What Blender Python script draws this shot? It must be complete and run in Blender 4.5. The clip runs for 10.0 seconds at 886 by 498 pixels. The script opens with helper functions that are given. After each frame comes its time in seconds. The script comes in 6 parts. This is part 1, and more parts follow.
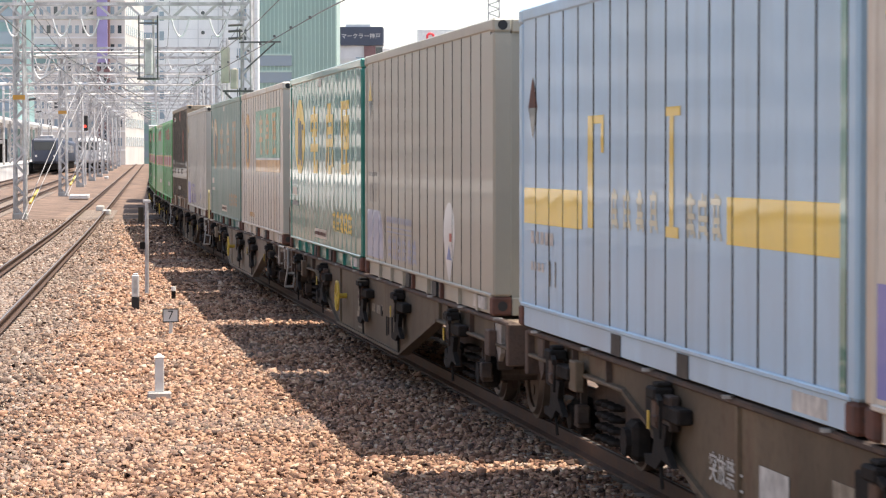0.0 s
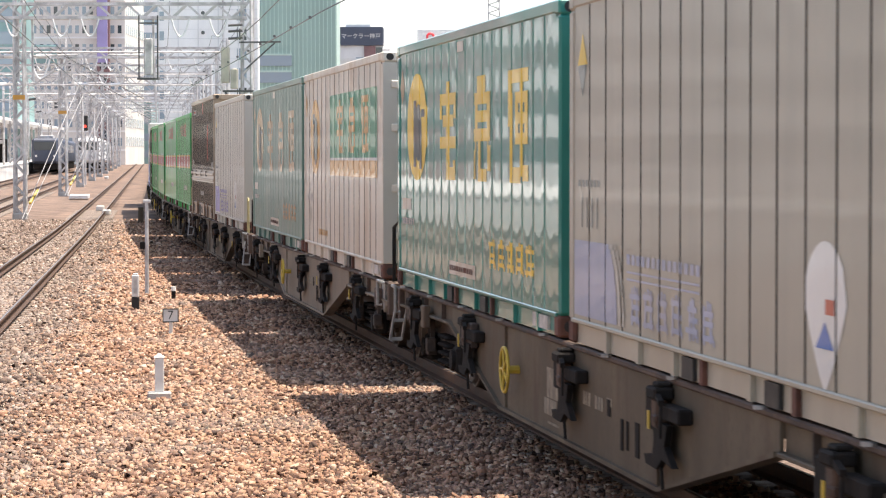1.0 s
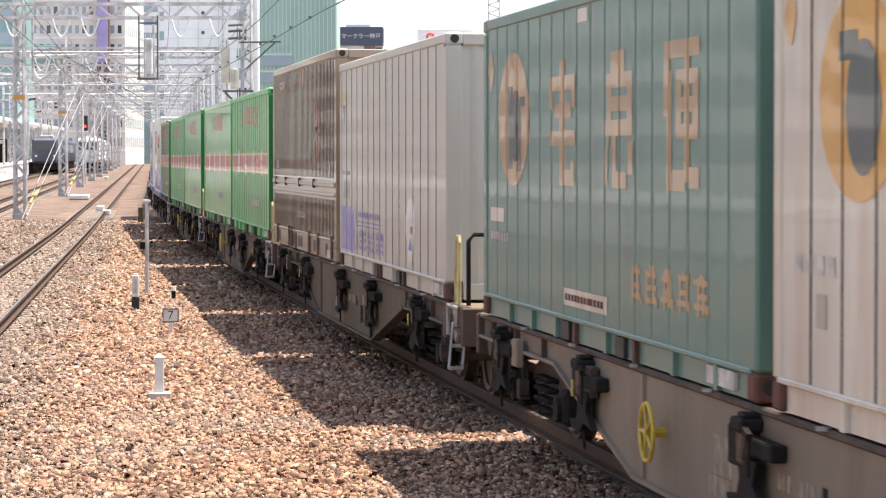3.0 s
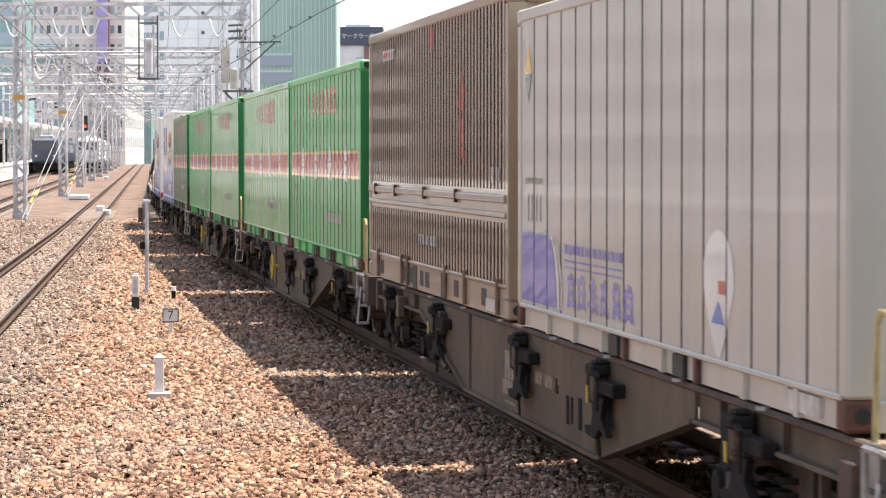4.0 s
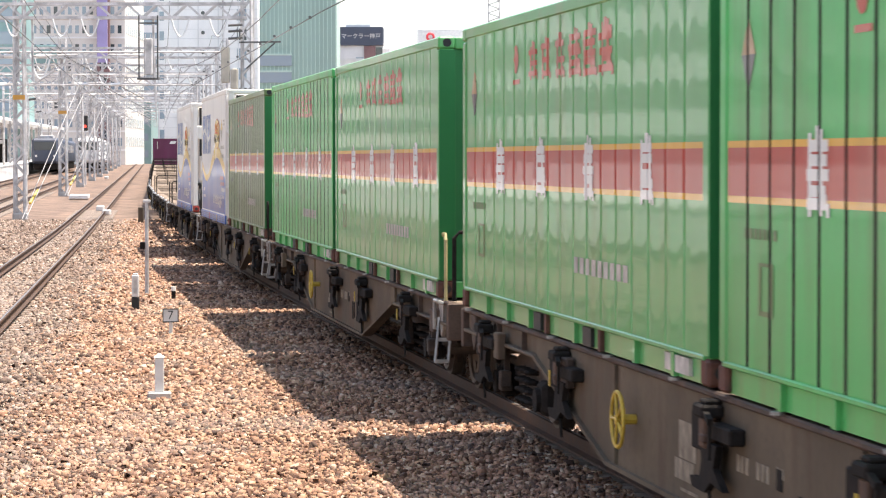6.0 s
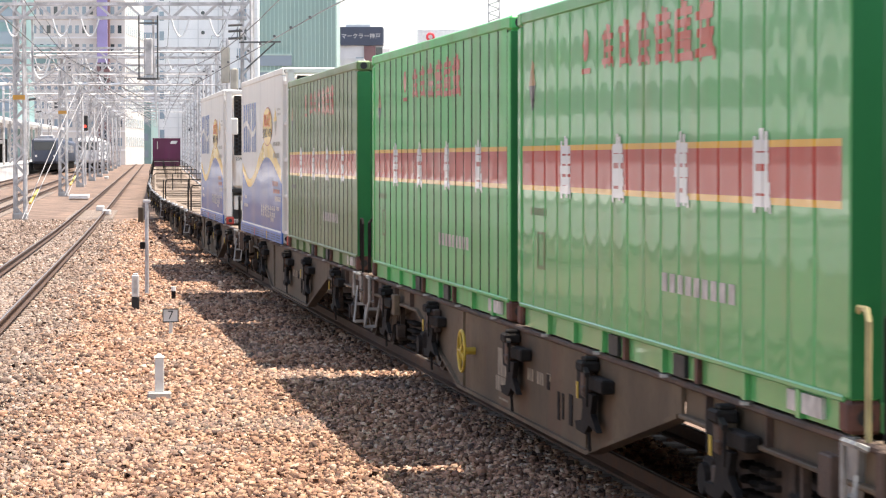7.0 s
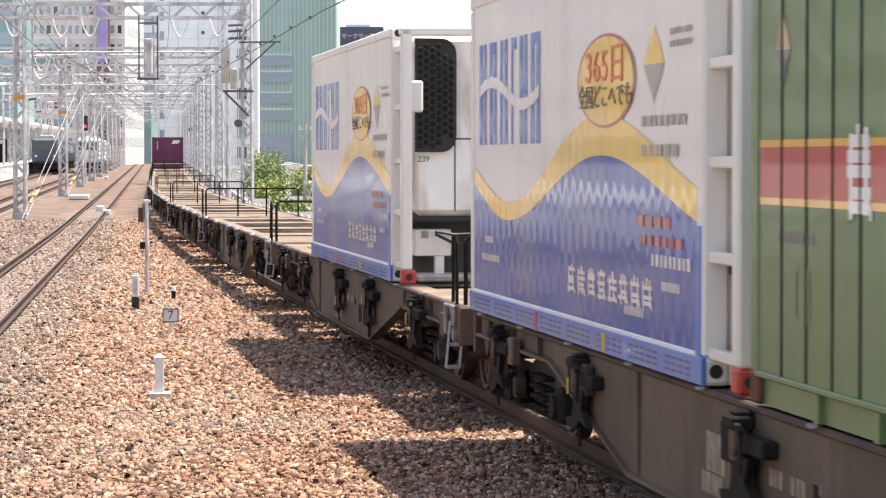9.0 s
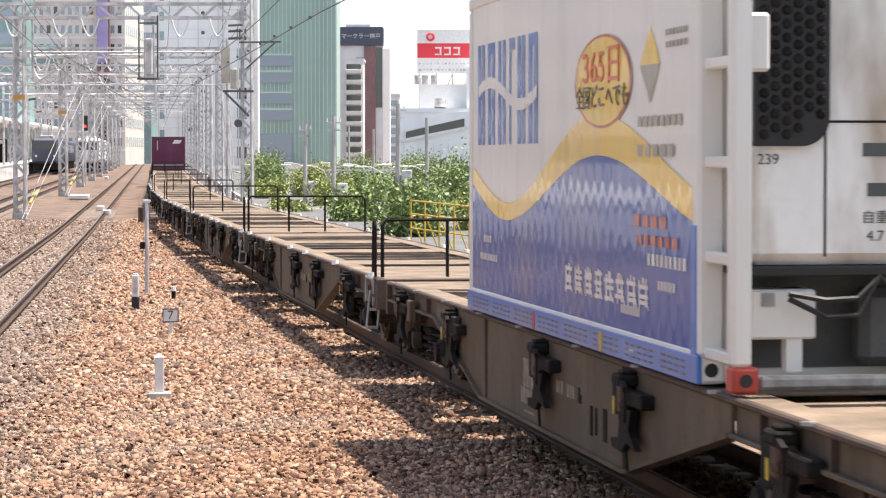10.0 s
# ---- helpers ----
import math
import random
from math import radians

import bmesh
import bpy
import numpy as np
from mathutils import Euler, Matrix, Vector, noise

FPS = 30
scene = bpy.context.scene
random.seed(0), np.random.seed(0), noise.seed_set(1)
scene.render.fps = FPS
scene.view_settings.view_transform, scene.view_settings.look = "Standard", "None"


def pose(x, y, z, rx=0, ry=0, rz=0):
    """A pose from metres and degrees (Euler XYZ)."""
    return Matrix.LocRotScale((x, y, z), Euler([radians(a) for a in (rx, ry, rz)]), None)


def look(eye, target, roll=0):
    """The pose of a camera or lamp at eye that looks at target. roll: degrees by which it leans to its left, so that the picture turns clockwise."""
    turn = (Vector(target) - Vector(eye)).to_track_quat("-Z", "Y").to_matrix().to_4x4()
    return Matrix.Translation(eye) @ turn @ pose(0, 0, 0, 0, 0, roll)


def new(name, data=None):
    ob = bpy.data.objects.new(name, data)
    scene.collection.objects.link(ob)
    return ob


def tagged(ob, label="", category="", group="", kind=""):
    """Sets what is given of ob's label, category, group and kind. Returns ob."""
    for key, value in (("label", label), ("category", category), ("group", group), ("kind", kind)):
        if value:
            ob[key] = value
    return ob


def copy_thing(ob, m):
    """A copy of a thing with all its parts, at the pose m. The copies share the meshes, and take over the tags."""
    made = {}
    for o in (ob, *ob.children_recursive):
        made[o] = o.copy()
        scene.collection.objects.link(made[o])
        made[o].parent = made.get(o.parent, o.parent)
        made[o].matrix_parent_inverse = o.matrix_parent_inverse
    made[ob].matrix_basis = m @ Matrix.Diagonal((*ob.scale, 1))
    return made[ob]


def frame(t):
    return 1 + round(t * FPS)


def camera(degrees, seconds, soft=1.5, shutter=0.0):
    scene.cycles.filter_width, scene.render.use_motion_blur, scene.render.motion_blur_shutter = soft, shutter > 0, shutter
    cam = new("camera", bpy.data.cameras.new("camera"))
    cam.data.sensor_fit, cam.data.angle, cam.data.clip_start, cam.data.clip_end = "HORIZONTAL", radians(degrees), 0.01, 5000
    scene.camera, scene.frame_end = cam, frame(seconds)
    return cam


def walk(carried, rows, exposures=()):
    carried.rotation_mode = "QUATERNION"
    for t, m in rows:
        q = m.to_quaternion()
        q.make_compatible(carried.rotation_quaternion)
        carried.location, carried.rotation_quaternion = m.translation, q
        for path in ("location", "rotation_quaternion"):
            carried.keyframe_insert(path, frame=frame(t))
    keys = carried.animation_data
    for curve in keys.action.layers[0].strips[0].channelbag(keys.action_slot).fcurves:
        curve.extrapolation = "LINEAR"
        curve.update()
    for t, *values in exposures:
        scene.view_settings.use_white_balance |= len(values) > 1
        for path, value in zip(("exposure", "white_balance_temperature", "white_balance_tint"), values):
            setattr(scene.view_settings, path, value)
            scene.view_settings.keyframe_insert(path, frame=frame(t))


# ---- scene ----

# The lens is long: the far gantries and houses stand close together in the view.
cam = camera(18.5, 10.0, soft=1.2, shutter=0.14)
EYE = pose(0, 0, 2.407, 90 - 1.902, 0.03, 0)
walk(cam, [(0.0, EYE), (10.0, EYE)], [(0.0, 0.47), (1.0, 0.6), (2.0, 0.66), (4.0, 0.7), (5.5, 0.76), (7.5, 0.7), (8.5, 0.7), (9.0, 0.62), (10.0, 0.47)])

# ---- world and sun ----
SUN_EL, SUN_AZ = 72.5, 100.0          # height, and the light's heading left of the view's line
world = bpy.data.worlds.new("hazy_sky")
scene.world = world
world.use_nodes = True
wn = world.node_tree.nodes
sky = wn.new("ShaderNodeTexSky")
sky.sky_type, sky.sun_disc = "NISHITA", False
sky.sun_elevation, sky.sun_rotation = radians(SUN_EL), radians(180 - SUN_AZ)
sky.air_density, sky.dust_density, sky.ozone_density = 1.0, 2.0, 1.0
# thin bright haze over the whole sky
haze = wn.new("ShaderNodeMix")
haze.data_type, haze.blend_type = "RGBA", "ADD"
haze.inputs[0].default_value = 1.0
# the haze is thickest, and so brightest, towards the horizon
toward, axes, thick = wn.new("ShaderNodeTexCoord"), wn.new("ShaderNodeSeparateXYZ"), wn.new("ShaderNodeMapRange")
for _i, _q in enumerate((0.0, 0.4, 1.0, 0.26)):
    thick.inputs[1 + _i].default_value = _q
veil = wn.new("ShaderNodeMix")
veil.data_type = "RGBA"
veil.inputs[6].default_value, veil.inputs[7].default_value = (0, 0, 0, 1), (3.3, 3.2, 2.95, 1)
world.node_tree.links.new(toward.outputs["Generated"], axes.inputs[0])
world.node_tree.links.new(axes.outputs["Z"], thick.inputs[0])
world.node_tree.links.new(thick.outputs[0], veil.inputs[0])
world.node_tree.links.new(veil.outputs[2], haze.inputs[7])
world.node_tree.links.new(sky.outputs[0], haze.inputs[6])
world.node_tree.links.new(haze.outputs[2], wn["Background"].inputs[0])
wn["Background"].inputs[1].default_value = 0.15
sun = new("sun", bpy.data.lights.new("sun", "SUN"))
sun.data.energy, sun.data.angle, sun.data.color = 5.9, radians(0.6), (1.0, 0.9, 0.78)
_e, _a = radians(SUN_EL), radians(SUN_AZ)
sun.matrix_basis = look((0, 0, 0), (-math.sin(_a) * math.cos(_e), math.cos(_a) * math.cos(_e), -math.sin(_e)))


# ---- materials ----
def mat(name, col, rough=0.5, metal=0.0, vary=0.12, scale=3.0, grime=0.0, grime_col=(0.05, 0.04, 0.03), streak=1.0, bump=0.0,
        bump_scale=60.0, island=0.0, each=0.0, spec=0.5, fine=0.5, coat=0.0, reach=0.52):
    """Paint, steel, stone and the like: a colour with large and small variation, stretched stains and a fine relief."""
    m = bpy.data.materials.new(name)
    m.use_nodes = True
    n, l = m.node_tree.nodes, m.node_tree.links
    b = n["Principled BSDF"]
    b.inputs["Roughness"].default_value, b.inputs["Metallic"].default_value = rough, metal
    b.inputs["Specular IOR Level"].default_value = spec
    b.inputs["Coat Weight"].default_value, b.inputs["Coat Roughness"].default_value = coat, 0.035
    co = n.new("ShaderNodeTexCoord")

    def noise_at(sc, detail, stretch=1.0):
        mp = n.new("ShaderNodeMapping")
        mp.inputs["Scale"].default_value = (1, 1, 1.0 / stretch)
        t = n.new("ShaderNodeTexNoise")
        t.inputs["Scale"].default_value, t.inputs["Detail"].default_value = sc, detail
        l.new(co.outputs["Object"], mp.inputs["Vector"])
        l.new(mp.outputs[0], t.inputs["Vector"])
        return t.outputs["Fac"]

    def blend(a, bcol, fac, kind="MIX"):
        x = n.new("ShaderNodeMix")
        x.data_type, x.blend_type = "RGBA", kind
        if isinstance(a, tuple):
            x.inputs[6].default_value = (*a, 1)
        else:
            l.new(a, x.inputs[6])
        if isinstance(bcol, tuple):
            x.inputs[7].default_value = (*bcol, 1)
        else:
            l.new(bcol, x.inputs[7])
        if isinstance(fac, float):
            x.inputs[0].default_value = fac
        else:
            l.new(fac, x.inputs[0])
        return x.outputs[2]

    def span(v, a0, a1, b0, b1):
        r = n.new("ShaderNodeMapRange")
        for i, q in enumerate((a0, a1, b0, b1)):
            r.inputs[1 + i].default_value = q
        l.new(v, r.inputs[0])
        return r.outputs[0]

    lo = tuple(max(0.0, c * (1 - vary * 1.6)) for c in col)
    hi = tuple(min(1.0, c * (1 + vary)) for c in col)
    big = noise_at(scale, 4.0, streak)
    c = blend(lo, hi, span(big, 0.3, 0.7, 0, 1))
    small = noise_at(scale * 14, 3.0)
    c = blend(c, lo, span(small, 0.5, 0.75, 0.0, fine))
    if grime:
        g = noise_at(scale * 2.3, 6.0, streak * 2.0)
        c = blend(c, grime_col, span(g, reach, reach + 0.26, 0.0, grime))
    if island:
        geo = n.new("ShaderNodeNewGeometry")
        c = blend(c, tuple(q * (1 - island) for q in col), geo.outputs["Random Per Island"])
    if each:
        oi = n.new("ShaderNodeObjectInfo")
        c = blend(c, tuple(q * (1 - each) for q in col), oi.outputs["Random"])
    l.new(c, b.inputs["Base Color"])
    l.new(span(big, 0.25, 0.75, max(0.02, rough - 0.08), min(1, rough + 0.12)), b.inputs["Roughness"])
    if bump:
        bp = n.new("ShaderNodeBump")
        bp.inputs["Strength"].default_value, bp.inputs["Distance"].default_value = bump, 0.01
        l.new(noise_at(bump_scale, 4.0), bp.inputs["Height"])
        l.new(bp.outputs[0], b.inputs["Normal"])
    return m


def glass(name, col, rough=0.06):
    m = bpy.data.materials.new(name)
    m.use_nodes = True
    b = m.node_tree.nodes["Principled BSDF"]
    b.inputs["Base Color"].default_value = (*col, 1)
    b.inputs["Roughness"].default_value, b.inputs["Specular IOR Level"].default_value = rough, 0.9
    return m


def ballast_mat(name, ramp):
    """Stones that differ one from the other, with drifts of cleaner and rustier stone."""
    m = bpy.data.materials.new(name)
    m.use_nodes = True
    n, l = m.node_tree.nodes, m.node_tree.links
    b = n["Principled BSDF"]
    b.inputs["Roughness"].default_value = 0.9
    geo = n.new("ShaderNodeNewGeometry")
    co = n.new("ShaderNodeTexCoord")
    r = n.new("ShaderNodeValToRGB")
    el = r.color_ramp.elements
    el[0].position, el[0].color = ramp[0][0], (*ramp[0][1], 1)
    el[1].position, el[1].color = ramp[-1][0], (*ramp[-1][1], 1)
    for p, c in ramp[1:-1]:
        el.new(p).color = (*c, 1)
    l.new(geo.outputs["Random Per Island"], r.inputs[0])
    t = n.new("ShaderNodeTexNoise")
    t.inputs["Scale"].default_value, t.inputs["Detail"].default_value = 0.5, 4
    l.new(co.outputs["Object"], t.inputs["Vector"])
    mr = n.new("ShaderNodeMapRange")
    for i, q in enumerate((0.45, 0.66, 0.0, 0.3)):
        mr.inputs[1 + i].default_value = q
    l.new(t.outputs["Fac"], mr.inputs[0])
    x = n.new("ShaderNodeMix")
    x.data_type = "RGBA"
    x.inputs[7].default_value = (0.33, 0.29, 0.26, 1)
    l.new(mr.outputs[0], x.inputs[0])
    l.new(r.outputs[0], x.inputs[6])
    g = n.new("ShaderNodeTexNoise")
    g.inputs["Scale"].default_value, g.inputs["Detail"].default_value = 70, 3
    l.new(co.outputs["Object"], g.inputs["Vector"])
    y = n.new("ShaderNodeMix")
    y.data_type, y.blend_type = "RGBA", "MULTIPLY"
    y.inputs[0].default_value = 0.5
    l.new(x.outputs[2], y.inputs[6])
    l.new(g.outputs["Color"], y.inputs[7])
    z = n.new("ShaderNodeMix")
    z.data_type, z.blend_type = "RGBA", "ADD"
    z.inputs[0].default_value = 0.15
    l.new(y.outputs[2], z.inputs[6])
    l.new(x.outputs[2], z.inputs[7])
    l.new(z.outputs[2], b.inputs["Base Color"])
    bp = n.new("ShaderNodeBump")
    bp.inputs["Strength"].default_value, bp.inputs["Distance"].default_value = 0.5, 0.008
    l.new(g.outputs["Fac"], bp.inputs["Height"])
    l.new(bp.outputs[0], b.inputs["Normal"])
    return m


STONE = ballast_mat("ballast_stone", [(0.0, (0.06, 0.032, 0.022)), (0.25, (0.2, 0.105, 0.066)), (0.55, (0.41, 0.227, 0.14)),
                                      (0.88, (0.52, 0.33, 0.215)), (1.0, (0.64, 0.5, 0.38))])
OLDSTONE = ballast_mat("old_ballast_stone", [(0.0, (0.06, 0.038, 0.028)), (0.3, (0.17, 0.11, 0.08)), (0.6, (0.29, 0.2, 0.15)), (0.9, (0.4, 0.295, 0.23)), (1.0, (0.55, 0.47, 0.4))])
BED = mat("ballast_bed", (0.21, 0.14, 0.102), 0.95, vary=0.45, scale=0.8, grime=0.5, grime_col=(0.2, 0.16, 0.13), bump=1.0, bump_scale=14)
RAIL = mat("rusty_rail", (0.1, 0.058, 0.038), 0.7, 0.3, vary=0.3, scale=6, bump=0.3)
RAILTOP = mat("polished_railhead", (0.3, 0.27, 0.25), 0.45, 0.8, vary=0.1, scale=4)
SLEEPER = mat("concrete_sleeper", (0.3, 0.24, 0.2), 0.9, vary=0.25, scale=4, bump=0.6, each=0.2)
DARKSTEEL = mat("grimy_dark_steel", (0.02, 0.017, 0.015), 0.85, 0.0, spec=0.2, vary=0.4, scale=5, grime=0.5, grime_col=(0.05, 0.033, 0.024), bump=0.4)
BOGIE = mat("brake_dust_steel", (0.085, 0.06, 0.046), 0.8, 0.1, vary=0.4, scale=5, grime=0.6, grime_col=(0.03, 0.025, 0.02), bump=0.5)
WEB = mat("dusty_grey_wagon_paint", (0.14, 0.11, 0.076), 0.7, spec=0.25, vary=0.3, scale=1.3, grime=0.9, grime_col=(0.085, 0.05, 0.034), streak=2, bump=0.15, fine=0.4)
WEB_RUST = mat("rust_brown_wagon_paint", (0.14, 0.104, 0.068), 0.7, spec=0.25, vary=0.4, scale=0.9, grime=0.9, grime_col=(0.13, 0.068, 0.042), streak=2, bump=0.2, fine=0.4)
WEB_DUST = mat("pale_dusty_wagon_paint", (0.24, 0.19, 0.138), 0.7, vary=0.22, scale=0.8, grime=0.85, grime_col=(0.15, 0.085, 0.06), streak=2, bump=0.15, fine=0.35)
LOCKRUST = mat("oily_rust_casting", (0.1, 0.055, 0.035), 0.7, vary=0.4, scale=7, grime=0.6, grime_col=(0.02, 0.017, 0.015), bump=0.4)
SILL = mat("rusty_brown_sill", (0.085, 0.056, 0.042), 0.75, vary=0.4, scale=2.2, grime=0.8, grime_col=(0.14, 0.075, 0.045), bump=0.4)
DECK = mat("worn_brown_deck", (0.25, 0.185, 0.13), 0.85, vary=0.3, scale=2.2, grime=0.45, grime_col=(0.12, 0.08, 0.06), bump=0.5)
WHEEL = mat("worn_wheel_steel", (0.15, 0.115, 0.09), 0.6, 0.5, vary=0.3, scale=6)
YELLOW = mat("yellow_enamel", (0.62, 0.43, 0.05), 0.45, vary=0.2, scale=8, grime=0.3)
CREAM = mat("faded_yellow_enamel", (0.5, 0.42, 0.2), 0.5, vary=0.2, scale=8, grime=0.4)
PALE = mat("pale_worn_steel", (0.36, 0.35, 0.33), 0.5, 0.2, vary=0.2, scale=8, grime=0.4)
WHITE = mat("white_paint", (0.78, 0.77, 0.74), 0.5, vary=0.08, scale=4, grime=0.15, grime_col=(0.4, 0.35, 0.3))
MARK = mat("faded_white_marking", (0.6, 0.57, 0.52), 0.7, vary=0.2, scale=9, grime=0.4, grime_col=(0.3, 0.27, 0.23))
DIMMARK = mat("worn_off_marking", (0.32, 0.27, 0.2), 0.75, vary=0.3, scale=7, grime=0.9, grime_col=(0.15, 0.118, 0.084), reach=0.42)
BLACK = mat("black_rubber", (0.02, 0.02, 0.02), 0.6, vary=0.2, scale=8)
RED = mat("signal_red_paint", (0.5, 0.06, 0.04), 0.5, vary=0.2, scale=5, grime=0.25)
RUST = mat("rust_primer", (0.13, 0.055, 0.038), 0.8, vary=0.3, scale=7, grime=0.4)
GALV = mat("galvanised_lattice", (0.62, 0.6, 0.59), 0.6, 0.1, vary=0.3, scale=2.0, grime=0.2, grime_col=(0.28, 0.26, 0.24))
CONC = mat("pale_concrete", (0.45, 0.43, 0.4), 0.85, vary=0.15, scale=2, bump=0.3)
STAINEDBOX = mat("beige_cabinet_paint", (0.5, 0.46, 0.38), 0.6, vary=0.15, scale=2, grime=0.3)
CAGE = mat("weathered_dark_frame", (0.1, 0.1, 0.095), 0.6, 0.2, vary=0.2)
WIRE = mat("dark_wire", (0.13, 0.13, 0.13), 0.6, 0.3, vary=0.1)
INSUL = mat("white_porcelain", (0.75, 0.75, 0.74), 0.25, vary=0.05)


# ---- mesh helpers ----
class Geo:
    def __init__(self):
        self.v, self.f = [], []

    def quad(self, *p):
        i = len(self.v)
        self.v += [tuple(q) for q in p]
        self.f.append(tuple(range(i, i + len(p))))
        return self

    def box(self, x0, x1, y0, y1, z0, z1, c=0.0):
        """A block; c rounds its edges with a chamfer."""
        i = len(self.v)
        if c <= 0:
            self.v += [(x, y, z) for x in (x0, x1) for y in (y0, y1) for z in (z0, z1)]
            self.f += [tuple(i + k for k in q) for q in ((0, 1, 3, 2), (4, 6, 7, 5), (0, 4, 5, 1), (2, 3, 7, 6), (0, 2, 6, 4), (1, 5, 7, 3))]
            return self
        c = min(c, abs(x1 - x0) * 0.45, abs(y1 - y0) * 0.45, abs(z1 - z0) * 0.45)
        idx = {}
        for a, x in enumerate((x0, x1)):
            for b, y in enumerate((y0, y1)):
                for d, z in enumerate((z0, z1)):
                    sx, sy, sz = (1 if a == 0 else -1) * c, (1 if b == 0 else -1) * c, (1 if d == 0 else -1) * c
                    for k, p in enumerate(((x, y + sy, z + sz), (x + sx, y, z + sz), (x + sx, y + sy, z))):
                        idx[a, b, d, k] = len(self.v)
                        self.v.append(p)
        F = self.f
        for a in (0, 1):
            s = 1 if a else -1
            q = [idx[a, 0, 0, 0], idx[a, 1, 0, 0], idx[a, 1, 1, 0], idx[a, 0, 1, 0]]
            F.append(tuple(q if s > 0 else q[::-1]))
            q = [idx[0, a, 0, 1], idx[0, a, 1, 1], idx[1, a, 1, 1], idx[1, a, 0, 1]]
            F.append(tuple(q if s > 0 else q[::-1]))
            q = [idx[0, 0, a, 2], idx[1, 0, a, 2], idx[1, 1, a, 2], idx[0, 1, a, 2]]
            F.append(tuple(q if s > 0 else q[::-1]))
        for a in (0, 1):
            for b in (0, 1):
                F.append((idx[a, b, 0, 0], idx[a, b, 0, 1], idx[a, b, 1, 1], idx[a, b, 1, 0]))
                F.append((idx[a, 0, b, 0], idx[a, 0, b, 2], idx[a, 1, b, 2], idx[a, 1, b, 0]))
                F.append((idx[0, a, b, 1], idx[0, a, b, 2], idx[1, a, b, 2], idx[1, a, b, 1]))
                for d in (0, 1):
                    F.append((idx[a, b, d, 0], idx[a, b, d, 1], idx[a, b, d, 2]))
        return self

    def bar(self, p, q, w, h=None):
        """A square bar from p to q."""
        p, q, h = Vector(p), Vector(q), h or w
        d = (q - p).normalized()
        s = d.cross(Vector((0, 0, 1)))
        s = s.normalized() if s.length > 1e-4 else Vector((1, 0, 0))
        u = s.cross(d).normalized()
        i = len(self.v)
        for e in (p, q):
            for a, b in ((-1, -1), (1, -1), (1, 1), (-1, 1)):
                self.v.append(tuple(e + s * (a * w / 2) + u * (b * h / 2)))
        self.f += [tuple(i + k for k in t) for t in ((3, 2, 1, 0), (4, 5, 6, 7), (0, 1, 5, 4), (1, 2, 6, 5), (2, 3, 7, 6), (3, 0, 4, 7))]
        return self

    def rod(self, p, q, r, n=8, r2=None):
        p, q, r2 = Vector(p), Vector(q), r if r2 is None else r2
        d = (q - p).normalized()
        s = d.orthogonal().normalized()
        u = d.cross(s)
        i = len(self.v)
        for e, rr in ((p, r), (q, r2)):
            for k in range(n):
                a = 2 * math.pi * k / n
                self.v.append(tuple(e + (s * math.cos(a) + u * math.sin(a)) * rr))
        for k in range(n):
            j = (k + 1) % n
            self.f.append((i + k, i + j, i + n + j, i + n + k))
        self.f.append(tuple(range(i + n - 1, i - 1, -1)))
        self.f.append(tuple(range(i + n, i + 2 * n)))
        return self

    def tube(self, pts, r, n=6):
        P = [Vector(p) for p in pts]
        i, side = len(self.v), None
        for k, p in enumerate(P):
            d = (P[min(k + 1, len(P) - 1)] - P[max(k - 1, 0)]).normalized()
            side = d.orthogonal() if side is None else side - d * side.dot(d)
            side.normalize()
            u = d.cross(side)
            for j in range(n):
                a = 2 * math.pi * j / n
                self.v.append(tuple(p + (side * math.cos(a) + u * math.sin(a)) * r))
        for k in range(len(P) - 1):
            for j in range(n):
                j2 = (j + 1) % n
                self.f.append((i + k * n + j, i + k * n + j2, i + (k + 1) * n + j2, i + (k + 1) * n + j))
        self.f.append(tuple(range(i + n - 1, i - 1, -1)))
        self.f.append(tuple(range(i + (len(P) - 1) * n, i + len(P) * n)))
        return self

    def ring(self, centre, axis, R, r, n=20, k=6):
        """A torus, for wheels and loops."""
        c, ax = Vector(centre), Vector(axis).normalized()
        s = ax.orthogonal().normalized()
        u = ax.cross(s)
        i = len(self.v)
        for a in range(n):
            o = s * math.cos(2 * math.pi * a / n) + u * math.sin(2 * math.pi * a / n)
            for b in range(k):
                t = 2 * math.pi * b / k
                self.v.append(tuple(c + o * (R + r * math.cos(t)) + ax * (r * math.sin(t))))
        for a in range(n):
            for b in range(k):
                a2, b2 = (a + 1) % n, (b + 1) % k
                self.f.append((i + a * k + b, i + a2 * k + b, i + a2 * k + b2, i + a * k + b2))
        return self

    def plate(self, pts, x0, x1):
        """An outline in y and z, thick from x0 to x1."""
        i, n = len(self.v), len(pts)
        self.v += [(x0, y, z) for y, z in pts] + [(x1, y, z) for y, z in pts]
        self.f.append(tuple(range(i, i + n)))
        self.f.append(tuple(range(i + 2 * n - 1, i + n - 1, -1)))
        for k in range(n):
            j = (k + 1) % n
            self.f.append((i + k, i + n + k, i + n + j, i + j))
        return self

    def mesh(self, name, material, smooth=0):
        me = bpy.data.meshes.new(name)
        me.from_pydata(self.v, [], self.f)
        bm = bmesh.new()
        bm.from_mesh(me)
        if smooth:
            bmesh.ops.remove_doubles(bm, verts=bm.verts, dist=0.0002)
        bmesh.ops.recalc_face_normals(bm, faces=bm.faces)
        bm.to_mesh(me)
        bm.free()
        if smooth:
            me.polygons.foreach_set("use_smooth", [True] * len(me.polygons))
            me.set_sharp_from_angle(angle=radians(smooth))
        me.materials.append(material)
        return me


